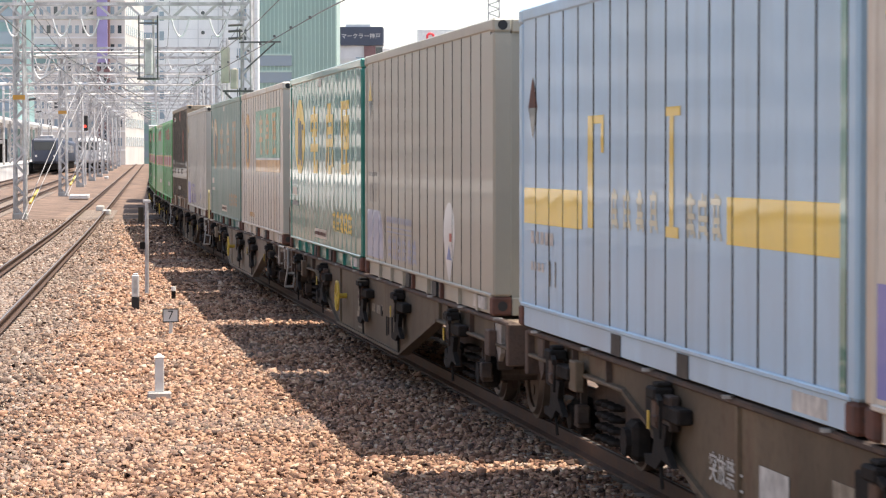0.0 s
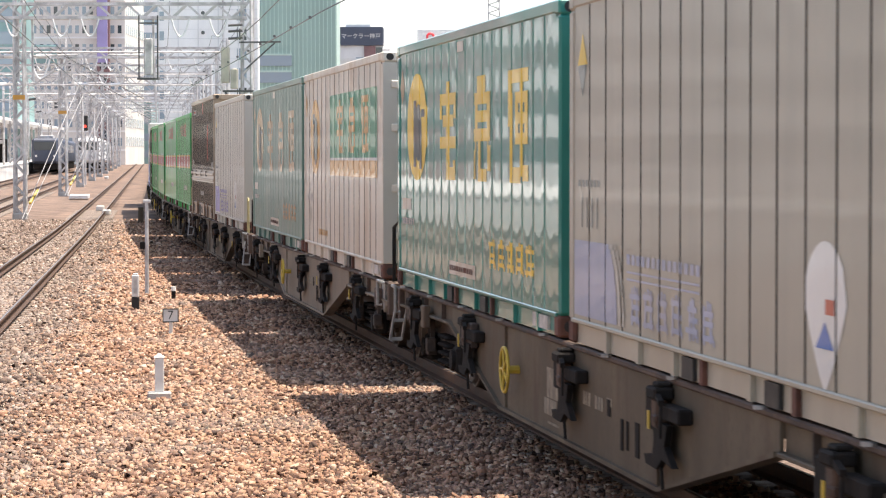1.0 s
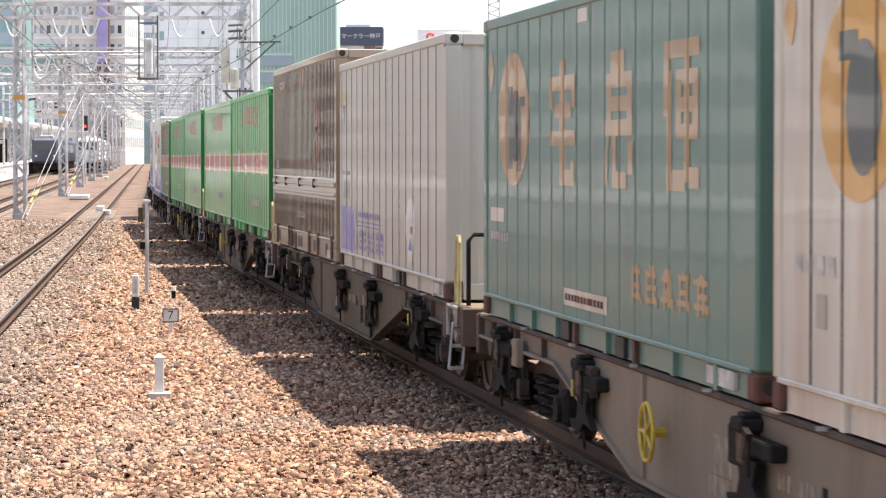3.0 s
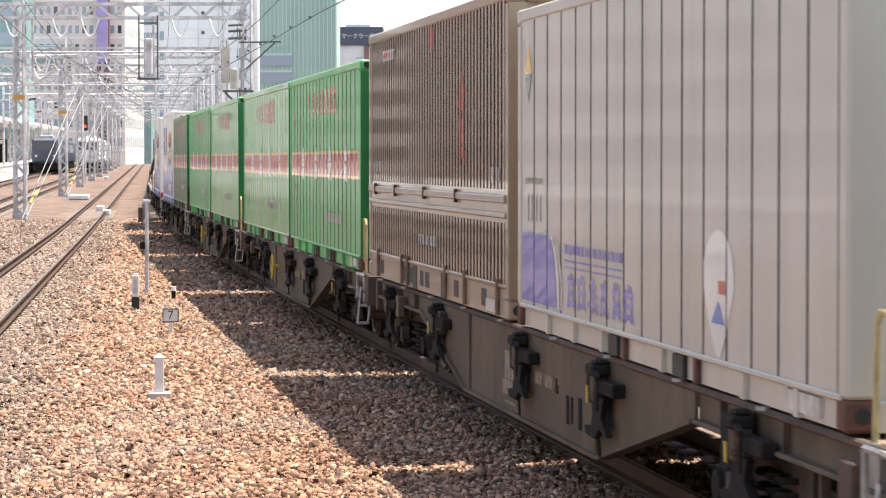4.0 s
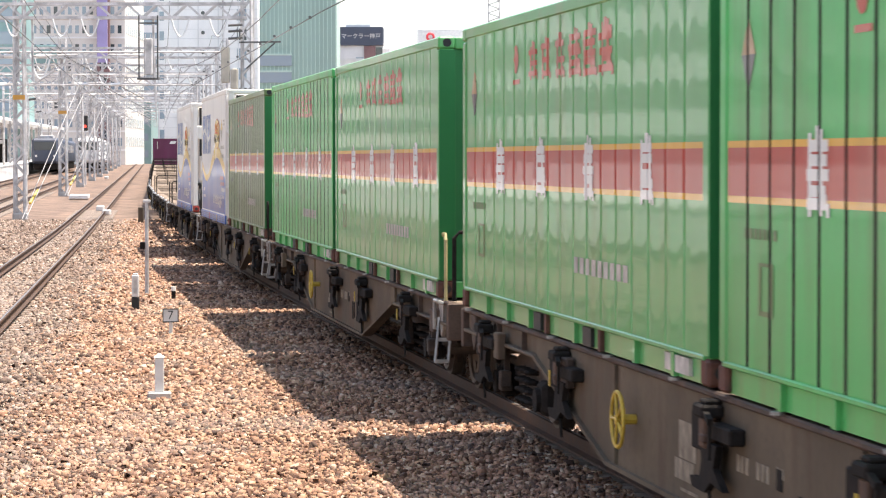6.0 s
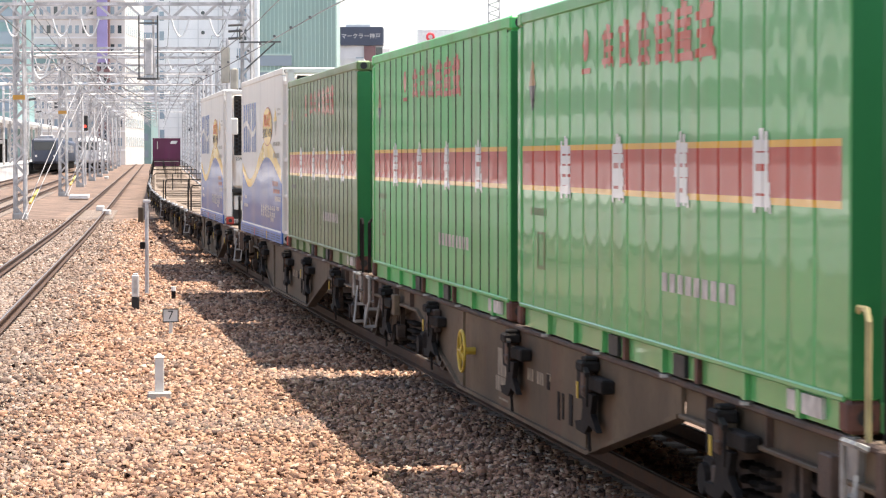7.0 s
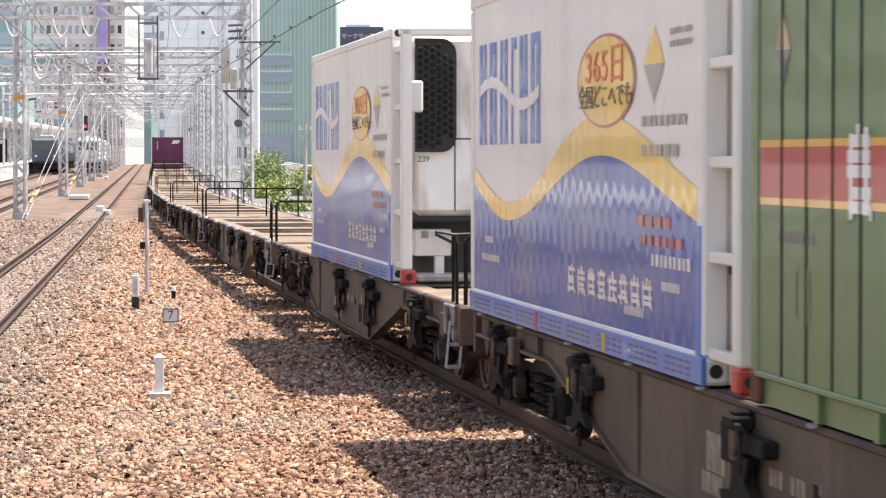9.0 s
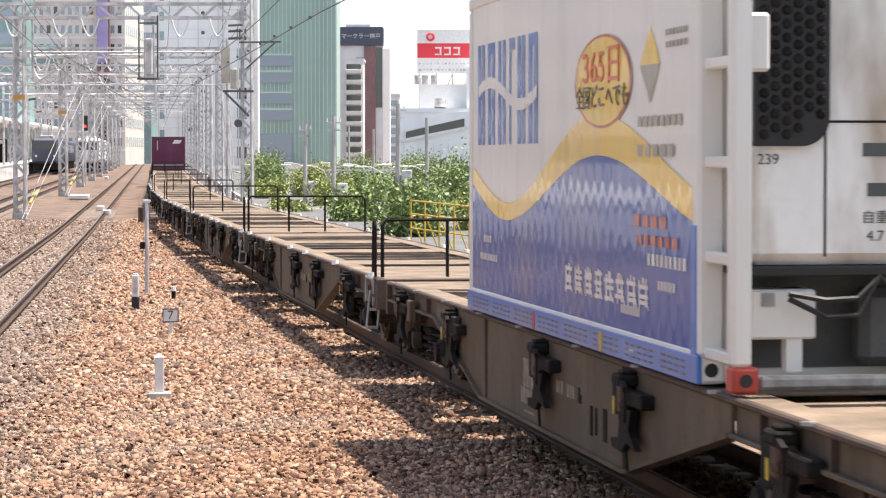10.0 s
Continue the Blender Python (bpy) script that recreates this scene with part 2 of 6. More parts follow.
def part(name, geo, material, parent, label="", smooth=0):
    ob = new(name, geo.mesh(name, material, smooth))
    ob.parent = parent
    return tagged(ob, label) if label else ob


def shared(name, me, parent, m):
    ob = new(name, me)
    ob.parent = parent
    ob.matrix_basis = m
    return ob


def thing(name, label, category, group="", kind="", at=None):
    ob = tagged(new(name), label, category, group, kind)
    if at is not None:
        ob.matrix_basis = at
    return ob


def lettering(name, text, size, material, parent, m, label="", squeeze=1.0):
    cu = bpy.data.curves.new(name, "FONT")
    cu.body, cu.size, cu.extrude = text, size, 0.002
    cu.align_x, cu.align_y = "CENTER", "CENTER"
    tmp = bpy.data.objects.new(name, cu)
    scene.collection.objects.link(tmp)
    bpy.context.view_layer.update()
    me = bpy.data.meshes.new_from_object(tmp.evaluated_get(bpy.context.evaluated_depsgraph_get()))
    bpy.data.objects.remove(tmp)
    me.materials.clear()
    me.materials.append(material)
    me.transform(Matrix.Diagonal((squeeze, 1, 1, 1)))
    ob = new(name, me)
    ob.parent, ob.matrix_basis = parent, m
    return tagged(ob, label) if label else ob


# ---- the lines: the train's track bends slowly into the direction of the others ----
TURN0, CLOTH, S1 = 0.1538, 5.1055e-6, 139.0
_s = np.arange(-160.0, 460.05, 0.1)
_th = TURN0 - CLOTH * np.clip(_s, 0, S1) ** 2 / 2
_x = np.concatenate([[0], np.cumsum(-(np.sin(_th[1:]) + np.sin(_th[:-1])) / 2 * 0.1)])
_y = np.concatenate([[0], np.cumsum((np.cos(_th[1:]) + np.cos(_th[:-1])) / 2 * 0.1)])
_x += 5.403 - _x[1600]
_y -= _y[1600]
SLOPE = 0.1045                       # the straight lines' X for each metre of Y


def rise(y):
    """The line climbs gently in the distance."""
    return 0.005 * max(0.0, min(y, 420) - 95) if y > 105 else (0.00025 * max(0.0, y - 85) ** 2 / 2 * 1.0)


def line_at(s):
    return float(np.interp(s, _s, _x)), float(np.interp(s, _s, _y)), float(np.interp(s, _s, _th))


def train_x(y):
    return float(np.interp(y, _y, _x))


def straight(off, y):
    return off - SLOPE * y


# ---- ground ----
def ground():
    g = Geo()
    ys = [-400, -60, -10, 10, 18, 30, 50, 70, 85, 90, 95, 100, 105, 115, 130, 160, 200, 260, 330, 420, 700, 1500, 4500]
    xs = [-3000, -600, -120, -60, -30, -15, 0, 8, 14, 60, 300, 3000]
    i0 = 0
    for y in ys:
        for x in xs:
            g.v.append((x, y, rise(y) - 0.25))
    for a in range(len(ys) - 1):
        for b in range(len(xs) - 1):
            i = a * len(xs) + b
            g.f.append((i, i + 1, i + len(xs) + 1, i + len(xs)))
    ob = new("ground", g.mesh("ground", BED))
    return tagged(ob, "brown stone ballast bed of a railway yard", "ground", kind="structure")


ground()


def stones():
    """Loose ballast: irregular broken stones strewn over the bed."""
    rng = np.random.default_rng(4)
    P, R = [], []
    for y0, y1, step, size in ((18.3, 31, 0.036, 0.0215), (31, 48, 0.042, 0.025), (48, 72, 0.054, 0.03), (72, 112, 0.08, 0.034)):
        yy = np.arange(y0, y1, step)
        for y in yy:
            xa, xb = -0.165 * y - 0.15, min(0.165 * y + 0.1, train_x(y) + 0.95)
            n = int((xb - xa) / step)
            x = xa + (np.arange(n) + rng.uniform(-0.5, 0.5, n)) * step
            P.append(np.stack([x, y + rng.uniform(-0.5, 0.5, n) * step, np.full(n, rise(y) - 0.225)], 1))
            R.append(size * rng.uniform(0.55, 1.25, n) * np.where(rng.random(n) < 0.06, 1.45, 1.0))
    P, R = np.concatenate(P), np.concatenate(R)
    # stones keep clear of the rails
    keep = np.ones(len(P), bool)
    for half in (-0.5335, 0.5335):
        keep &= abs(P[:, 0] - (-2.95 + half * 1.005 - SLOPE * P[:, 1])) > 0.09
        keep &= abs(P[:, 0] - np.interp(P[:, 1], _y, _x) - half * 1.01) > 0.09
    P, R = P[keep], R[keep]
    # the bed lies lower between the rails of the main lines
    for off in (-2.95, -7.85, -12.0):
        P[abs(P[:, 0] - (off - SLOPE * P[:, 1])) < 0.8, 2] -= 0.02
    old = P[:, 0] < -1.35 - SLOPE * P[:, 1] + rng.normal(0, 0.35, len(P))
    heap("ballast", P[~old], R[~old], rng, STONE, "loose broken reddish-brown track ballast stones")
    heap("old_ballast", P[old], R[old], rng, OLDSTONE, "older grey track ballast stones round the main lines")


def heap(name, P, R, rng, material, label):
    n = len(P)
    cube = np.array([(x, y, z) for x in (-1, 1) for y in (-1, 1) for z in (-1, 1)], float)
    V = cube[None] * rng.uniform(0.45, 1.0, (n, 1, 3)) + rng.uniform(-0.44, 0.44, (n, 8, 3))
    a, b = rng.uniform(0, 2 * np.pi, n), rng.normal(0, 0.7, n)
    ca, sa, cb, sb = np.cos(a)[:, None], np.sin(a)[:, None], np.cos(b)[:, None], np.sin(b)[:, None]
    X, Y, Z = V[..., 0], V[..., 1], V[..., 2] * 0.7
    Y, Z = Y * cb - Z * sb, Y * sb + Z * cb
    X, Y = X * ca - Y * sa, X * sa + Y * ca
    V = np.stack([X, Y, Z], 2) * R[:, None, None] + P[:, None]
    V[..., 2] += (rng.uniform(-0.9, 1.2, n) * R)[:, None]
    q = np.array([(0, 1, 3, 2), (4, 6, 7, 5), (0, 4, 5, 1), (2, 3, 7, 6), (1, 5, 7, 3)])
    F = (q[None] + 8 * np.arange(n)[:, None, None]).reshape(-1)
    me = bpy.data.meshes.new(name)
    me.vertices.add(n * 8)
    me.vertices.foreach_set("co", V.reshape(-1).astype(np.float32))
    me.loops.add(len(F))
    me.loops.foreach_set("vertex_index", F.astype(np.int32))
    me.polygons.add(n * 5)
    me.polygons.foreach_set("loop_start", np.arange(0, len(F), 4, dtype=np.int32))
    me.update(calc_edges=True)
    me.validate()
    me.materials.append(material)
    tagged(new(name, me), label, "ballast", kind="stuff")


def railway(label, pts, sleepers, joint=None):
    """One track: two rails with polished heads, and its sleepers."""
    t = thing("rail_track", label, "railway track", kind="structure")
    prof = ((-0.064, -0.153), (0.064, -0.153), (0.064, -0.135), (0.011, -0.118), (0.011, -0.04), (0.032, -0.033), (0.032, -0.006),
            (0.026, -0.001), (-0.026, -0.001), (-0.032, -0.006), (-0.032, -0.033), (-0.011, -0.04), (-0.011, -0.118), (-0.064, -0.135))
    for side in (-0.566, 0.566):
        g, h = Geo(), Geo()
        k = len(prof)
        for x, y, th, z in pts:
            for a, b in prof:
                d = side + a
                g.v.append((x + d * math.cos(th), y + d * math.sin(th), z + b))
        for i in range(len(pts) - 1):
            for j in range(k):
                j2 = (j + 1) % k
                g.f.append((i * k + j, i * k + j2, (i + 1) * k + j2, (i + 1) * k + j))
            (x, y, th, z), (x2, y2, th2, z2) = pts[i], pts[i + 1]
            row = []
            for X, Y, T, Z in ((x, y, th, z), (x2, y2, th2, z2)):
                row.append([(X + (side + o) * math.cos(T), Y + (side + o) * math.sin(T), Z + 0.002) for o in (-0.012, 0.014)])
            h.quad(row[0][0], row[0][1], row[1][1], row[1][0])
        r = part("rail", g, RAIL, t)
        part("railhead", h, RAILTOP, r, "polished steel running surface")
    s = Geo().box(-1.0, 1.0, -0.12, 0.12, -0.36, -0.205, 0.02)
    me = s.mesh("sleeper", SLEEPER)
    for x, y, th, z in sleepers:
        shared("sleeper", me, t, pose(x, y, z, 0, 0, math.degrees(th)))
    return t


def train_pts(s0, s1, step):
    out = []
    for s in np.arange(s0, s1, step):
        x, y, th = line_at(s)
        out.append((x, y, th, rise(y)))
    return out


def straight_pts(off, y0, y1, step):
    th = math.atan(SLOPE)
    return [(straight(off, y), y, th, rise(y)) for y in np.arange(y0, y1, step)]


def lattice_post(name_label, x, y, z0, h, w=0.42, foot=0.6, band=False):
    t = thing("lattice_mast", name_label, "mast", "overhead line masts", at=pose(x, y, z0))
    a = w / 2
    for sx in (-1, 1):
        for sy in (-1, 1):
            part("leg", Geo().bar((sx * a, sy * a, 0), (sx * a * 0.9, sy * a * 0.9, h), 0.095), GALV, t)
    g = Geo()
    n = int(h / 0.45)
    for i in range(n):
        z, z2 = h * i / n, h * (i + 1) / n
        d = 1 if i % 2 else -1
        for s in (-1, 1):
            g.bar((-a * d, s * a, z), (a * d, s * a, z2), 0.062)
            g.bar((s * a, -a * d, z), (s * a, a * d, z2), 0.062)
    tagged(part("bracing", g, GALV, t), kind="stuff")
    part("footing", Geo().box(-foot / 2, foot / 2, -foot / 2, foot / 2, -0.2, 0.22, 0.05), CONC, t)
    if band:
        part("marker_band", Geo().box(-a - 0.05, a + 0.05, -a - 0.06, -a - 0.045, 5.0, 5.2), ORANGE, t, "faded orange marker plate")
    return t


def gantry(y, x0, x1, zb, depth=0.58):
    """A trussed beam across the lines, with hangers, insulators and drooping feeder loops."""
    t = thing("line_gantry", "grey steel trussed gantry beam over the tracks", "gantry", "overhead line gantries")
    for dy in (-0.22, 0.22):
        part("chord", Geo().bar((x0, y + dy, zb), (x1, y + dy, zb), 0.12), GALV, t)
        part("chord", Geo().bar((x0, y + dy, zb + depth), (x1, y + dy, zb + depth), 0.12), GALV, t)
    n = int((x1 - x0) / 0.62)
    p = (x1 - x0) / n
    up, dn, tie = (Geo().bar((0, 0, 0), (p, 0, depth), 0.075), Geo().bar((0, 0, depth), (p, 0, 0), 0.075), Geo().bar((0, -0.22, 0), (0, 0.22, 0), 0.045))
    if y < 170:
        meshes = [q.mesh("brace", GALV) for q in (up, dn, tie)]
        for i in range(n):
            for dy in (-0.22, 0.22):
                shared("brace", meshes[i % 2], t, pose(x0 + i * p, y + dy, zb))
            shared("brace", meshes[2], t, pose(x0 + i * p, y, zb))
    else:
        g = Geo()
        for i in range(n):
            lo, hi = (zb, zb + depth) if i % 2 == 0 else (zb + depth, zb)
            for dy in (-0.22, 0.22):
                g.bar((x0 + i * p, y + dy, lo), (x0 + (i + 1) * p, y + dy, hi), 0.055)
        tagged(part("web", g, GALV, t), kind="stuff")
    return t


def cantilever(parent, x, y, z, d):
    """Bracket, insulators and steady arm for one contact wire."""
    part("bracket", Geo().tube([(x, y, z + 0.55), (x + d * 1.9, y, z + 0.6)], 0.035).tube([(x, y, z - 0.7), (x + d * 1.9, y, z + 0.6)], 0.03), GALV, parent)
    part("insulator", Geo().rod((x + d * 0.15, y, z + 0.55), (x + d * 0.6, y, z + 0.56), 0.08, 8), INSUL, parent, "white ribbed insulator")
    part("steady_arm", Geo().tube([(x + d * 1.9, y, z + 0.3), (x + d * 0.9, y, z - 0.65)], 0.02), GALV, parent)


def wire(name, pts, r, label, sag=0.0, n=8, material=None):
    q = []
    for a, b in zip(pts[:-1], pts[1:]):
        for i in range(n):
            f = i / n
            p = Vector(a).lerp(Vector(b), f)
            p.z -= sag * 4 * f * (1 - f)
            q.append(p)
    q.append(Vector(pts[-1]))
    ob = new(name, Geo().tube(q, r, 5).mesh(name, material or WIRE))
    return tagged(ob, label, "overhead wire", "overhead wires")


def overhead():
    ys = (115.0, 167.0, 203.0, 239.0, 270.0, 300.0, 333.0, 365.0, 400.0)
    for i, y in enumerate(ys):
        z = rise(y)
        xl, xr, xf = straight(-5.85, y), straight(3.75, y), straight(-14.5, y)
        lattice_post("grey steel lattice mast beside the tracks", xl, y, z - 0.2, 10.2 if i == 0 else 9.6, band=i < 2)
        lattice_post("grey steel lattice mast beside the tracks", xr, y, z - 0.2, 10.2 if i == 0 else 9.0)
        lattice_post("grey steel lattice mast beside the tracks", xf, y, z - 0.2, 9.0)
        gt = gantry(y, xf, xr, z + 8.25)
        for off, d in ((-0.2, -1), (-5.3, 1), (-9.9, 1), (-5.9, -1)):
            xo = straight(off, y)
            part("hanger", Geo().bar((xo, y, z + 8.3), (xo, y, z + 5.6), 0.09), GALV, gt)
            cantilever(gt, xo, y, z + 6.1, d)
        for off in (-7.5, -6.4, -4.4, -3.2, 0.6, 2.2):
            xo = straight(off, y)
            loops = Geo().tube([(xo + 0.75 * f, y - 0.35, z + 8.2 - 0.75 * (1 - (2 * f - 1) ** 2)) for f in np.linspace(0, 1, 9)], 0.035)
            part("feeder_loop", loops, INSUL, gt, "pale drooping feeder cable loop")
    # lighter cross spans between the gantries, with pull-off wires and strings of insulators
    for y in (141.0, 186.0, 255.0):
        z = rise(y)
        cs = thing("cross_span", "thin steel cross span with insulators over the main lines", "overhead span", "cross spans")
        xl, xr = straight(-14.5, y), straight(3.6, y)
        for q in (xl, xr):
            part("pole", Geo().rod((q, y, z - 0.25), (q, y, z + 8.4), 0.13, 8, 0.1), GALV, cs)
        for dz, r in ((7.7, 0.05), (7.05, 0.035), (6.0, 0.03)):
            part("span_rod", Geo().rod((xl, y, z + dz), (xr, y, z + dz), r, 6), GALV, cs)
        for off in (-12.6, -11.2, -8.6, -7.0, -3.9, -2.2):
            xo = straight(off, y)
            part("dropper", Geo().rod((xo, y, z + 7.7), (xo + 0.35, y, z + 5.6), 0.03, 6), GALV, cs)
            part("insulator", Geo().rod((xo - 0.25, y, z + 6.0), (xo + 0.25, y, z + 6.05), 0.075, 8), INSUL if off > -8 else CAGE, cs, "ribbed insulator")
        part("feeder_loop", Geo().tube([(straight(-6.6, y) + 1.1 * f, y - 0.3, z + 7.6 - 1.3 * (1 - (2 * f - 1) ** 2)) for f in np.linspace(0, 1, 9)], 0.05), INSUL, cs, "pale drooping feeder cable loop")
        part("tube_bracket", Geo().tube([(straight(-5.6, y), y, z + 5.2), (straight(-3.2, y), y, z + 5.75), (straight(-2.6, y), y, z + 5.3)], 0.04), GALV, cs)
        part("strain_wire", Geo().rod((straight(-5.6, y), y, z + 7.9), (straight(-1.4, y) , y + 6, z + 5.4), 0.022, 6), CAGE, cs)
    # switchgear on the nearest right-hand mast
    x, y = straight(3.75, 115.0), 114.6
    k = thing("line_switch", "beige line switch cabinet with brackets and black insulators", "switchgear")
    part("arm", Geo().bar((x - 0.3, y, 7.3), (x + 1.45, y, 7.32), 0.07), CAGE, k)
    part("strut", Geo().bar((x, y, 6.2), (x + 1.2, y, 7.28), 0.06), CAGE, k)
    part("lower_arm", Geo().bar((x - 1.0, y, 5.25), (x + 0.3, y, 5.25), 0.09), CAGE, k)
    part("strut", Geo().bar((x - 0.9, y, 5.2), (x + 0.1, y, 4.2), 0.09), CAGE, k)
    part("cabinet", Geo().box(x - 1.05, x - 0.7, y - 0.2, y + 0.2, 5.6, 7.1, 0.04), STAINEDBOX, k, "beige switch cabinet")
    part("cabinet", Geo().box(x - 0.66, x - 0.36, y - 0.2, y + 0.2, 5.35, 6.2, 0.04), STAINEDBOX, k)
    for zz in (7.45, 7.75, 8.0):
        part("insulator", Geo().rod((x - 0.75, y - 0.1, zz), (x - 0.15, y - 0.1, zz + 0.04), 0.05, 8), CAGE, k, "dark ribbed insulator")
    for q in (0.0, 0.18, 0.36):
        part("guy", Geo().rod((x - 1.3 + q, y + 2, 6.1 - q), (x - 0.65 + q * 0.4, y + 1, 0.0), 0.018, 6), GALV, k)
    part("float", Geo().rod((x - 0.35, y - 0.1, 3.9), (x - 0.35, y + 0.1, 3.9), 0.17, 12), CAGE, k)
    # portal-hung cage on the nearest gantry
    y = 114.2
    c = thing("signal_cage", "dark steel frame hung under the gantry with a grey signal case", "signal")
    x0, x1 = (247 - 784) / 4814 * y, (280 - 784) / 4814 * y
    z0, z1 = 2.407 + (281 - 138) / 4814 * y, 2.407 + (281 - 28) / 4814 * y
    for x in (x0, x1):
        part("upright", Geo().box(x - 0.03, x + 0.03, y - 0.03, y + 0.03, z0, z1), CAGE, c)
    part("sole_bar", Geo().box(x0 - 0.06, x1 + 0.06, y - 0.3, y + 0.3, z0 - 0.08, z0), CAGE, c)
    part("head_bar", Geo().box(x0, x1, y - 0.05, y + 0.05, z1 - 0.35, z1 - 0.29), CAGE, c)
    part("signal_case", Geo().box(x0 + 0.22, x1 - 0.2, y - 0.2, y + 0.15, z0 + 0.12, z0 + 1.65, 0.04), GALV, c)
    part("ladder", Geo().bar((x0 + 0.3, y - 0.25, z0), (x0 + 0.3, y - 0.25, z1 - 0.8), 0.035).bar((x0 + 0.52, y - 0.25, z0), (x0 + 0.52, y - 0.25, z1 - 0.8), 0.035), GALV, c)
    # stays of the nearest masts
    for (yy, dx) in ((115.0, 0.45), (167.0, 0.4)):
        xb = straight(-5.85, yy)
        s = thing("mast_stay", "pale steel guy wires with a white guard", "guy wire", "guy wires")
        part("guy", Geo().rod((xb + 0.3, yy - 1.5, rise(yy) - 0.2), (xb + 2.0, yy + 4, rise(yy) + 5.6), 0.014), GALV, s)
        part("guy", Geo().rod((xb + 0.45, yy - 1.5, rise(yy) - 0.2), (xb + 2.3, yy + 4, rise(yy) + 5.4), 0.014), GALV, s)
        part("guard", Geo().rod((xb + 0.55, yy - 1.0, rise(yy) + 0.45), (xb + 0.78, yy - 0.2, rise(yy) + 1.0), 0.06), YELLOW, s, "yellow guard sleeve")
    for off in (-2.95, -7.85, -12.0):
        for dz, r, lab in ((5.1, 0.012, "contact wire over the track"), (6.15, 0.011, "carrier wire over the track")):
            pts = [(straight(off, yy), yy, rise(yy) + dz) for yy in (-20, 50, 115, 167, 239, 300, 365)]
            wire("contact_wire", pts, r, lab, sag=0.0 if dz < 6 else 0.5)
    for dz, r in ((5.1, 0.013), (6.15, 0.012)):
        pts = [(train_x(yy), yy, rise(yy) + dz) for yy in (-20, 50, 115, 167, 239, 300, 365)]
        cw = wire("contact_wire", pts, r, "contact wire over the freight track with small clips", sag=0.0 if dz < 6 else 0.5)
        if dz < 6:
            for yy in np.arange(52, 104, 4.0):
                part("clip", Geo().rod((train_x(yy), yy - 0.1, rise(yy) + dz), (train_x(yy), yy + 0.1, rise(yy) + dz), 0.032, 6), WIRE, cw)
    for off, dz in ((3.3, 9.6), (3.9, 9.3), (-5.6, 9.8), (-6.2, 9.6), (-14.2, 9.2), (0.5, 8.95), (-9.5, 9.0)):
        pts = [(straight(off, yy), yy, rise(yy) + dz) for yy in (115, 167, 239, 300, 365)]
        wire("feeder_wire", pts, 0.013, "feeder wire strung between the gantries", sag=0.7)


# ---- freight wagons ----
PITCH = 20.4


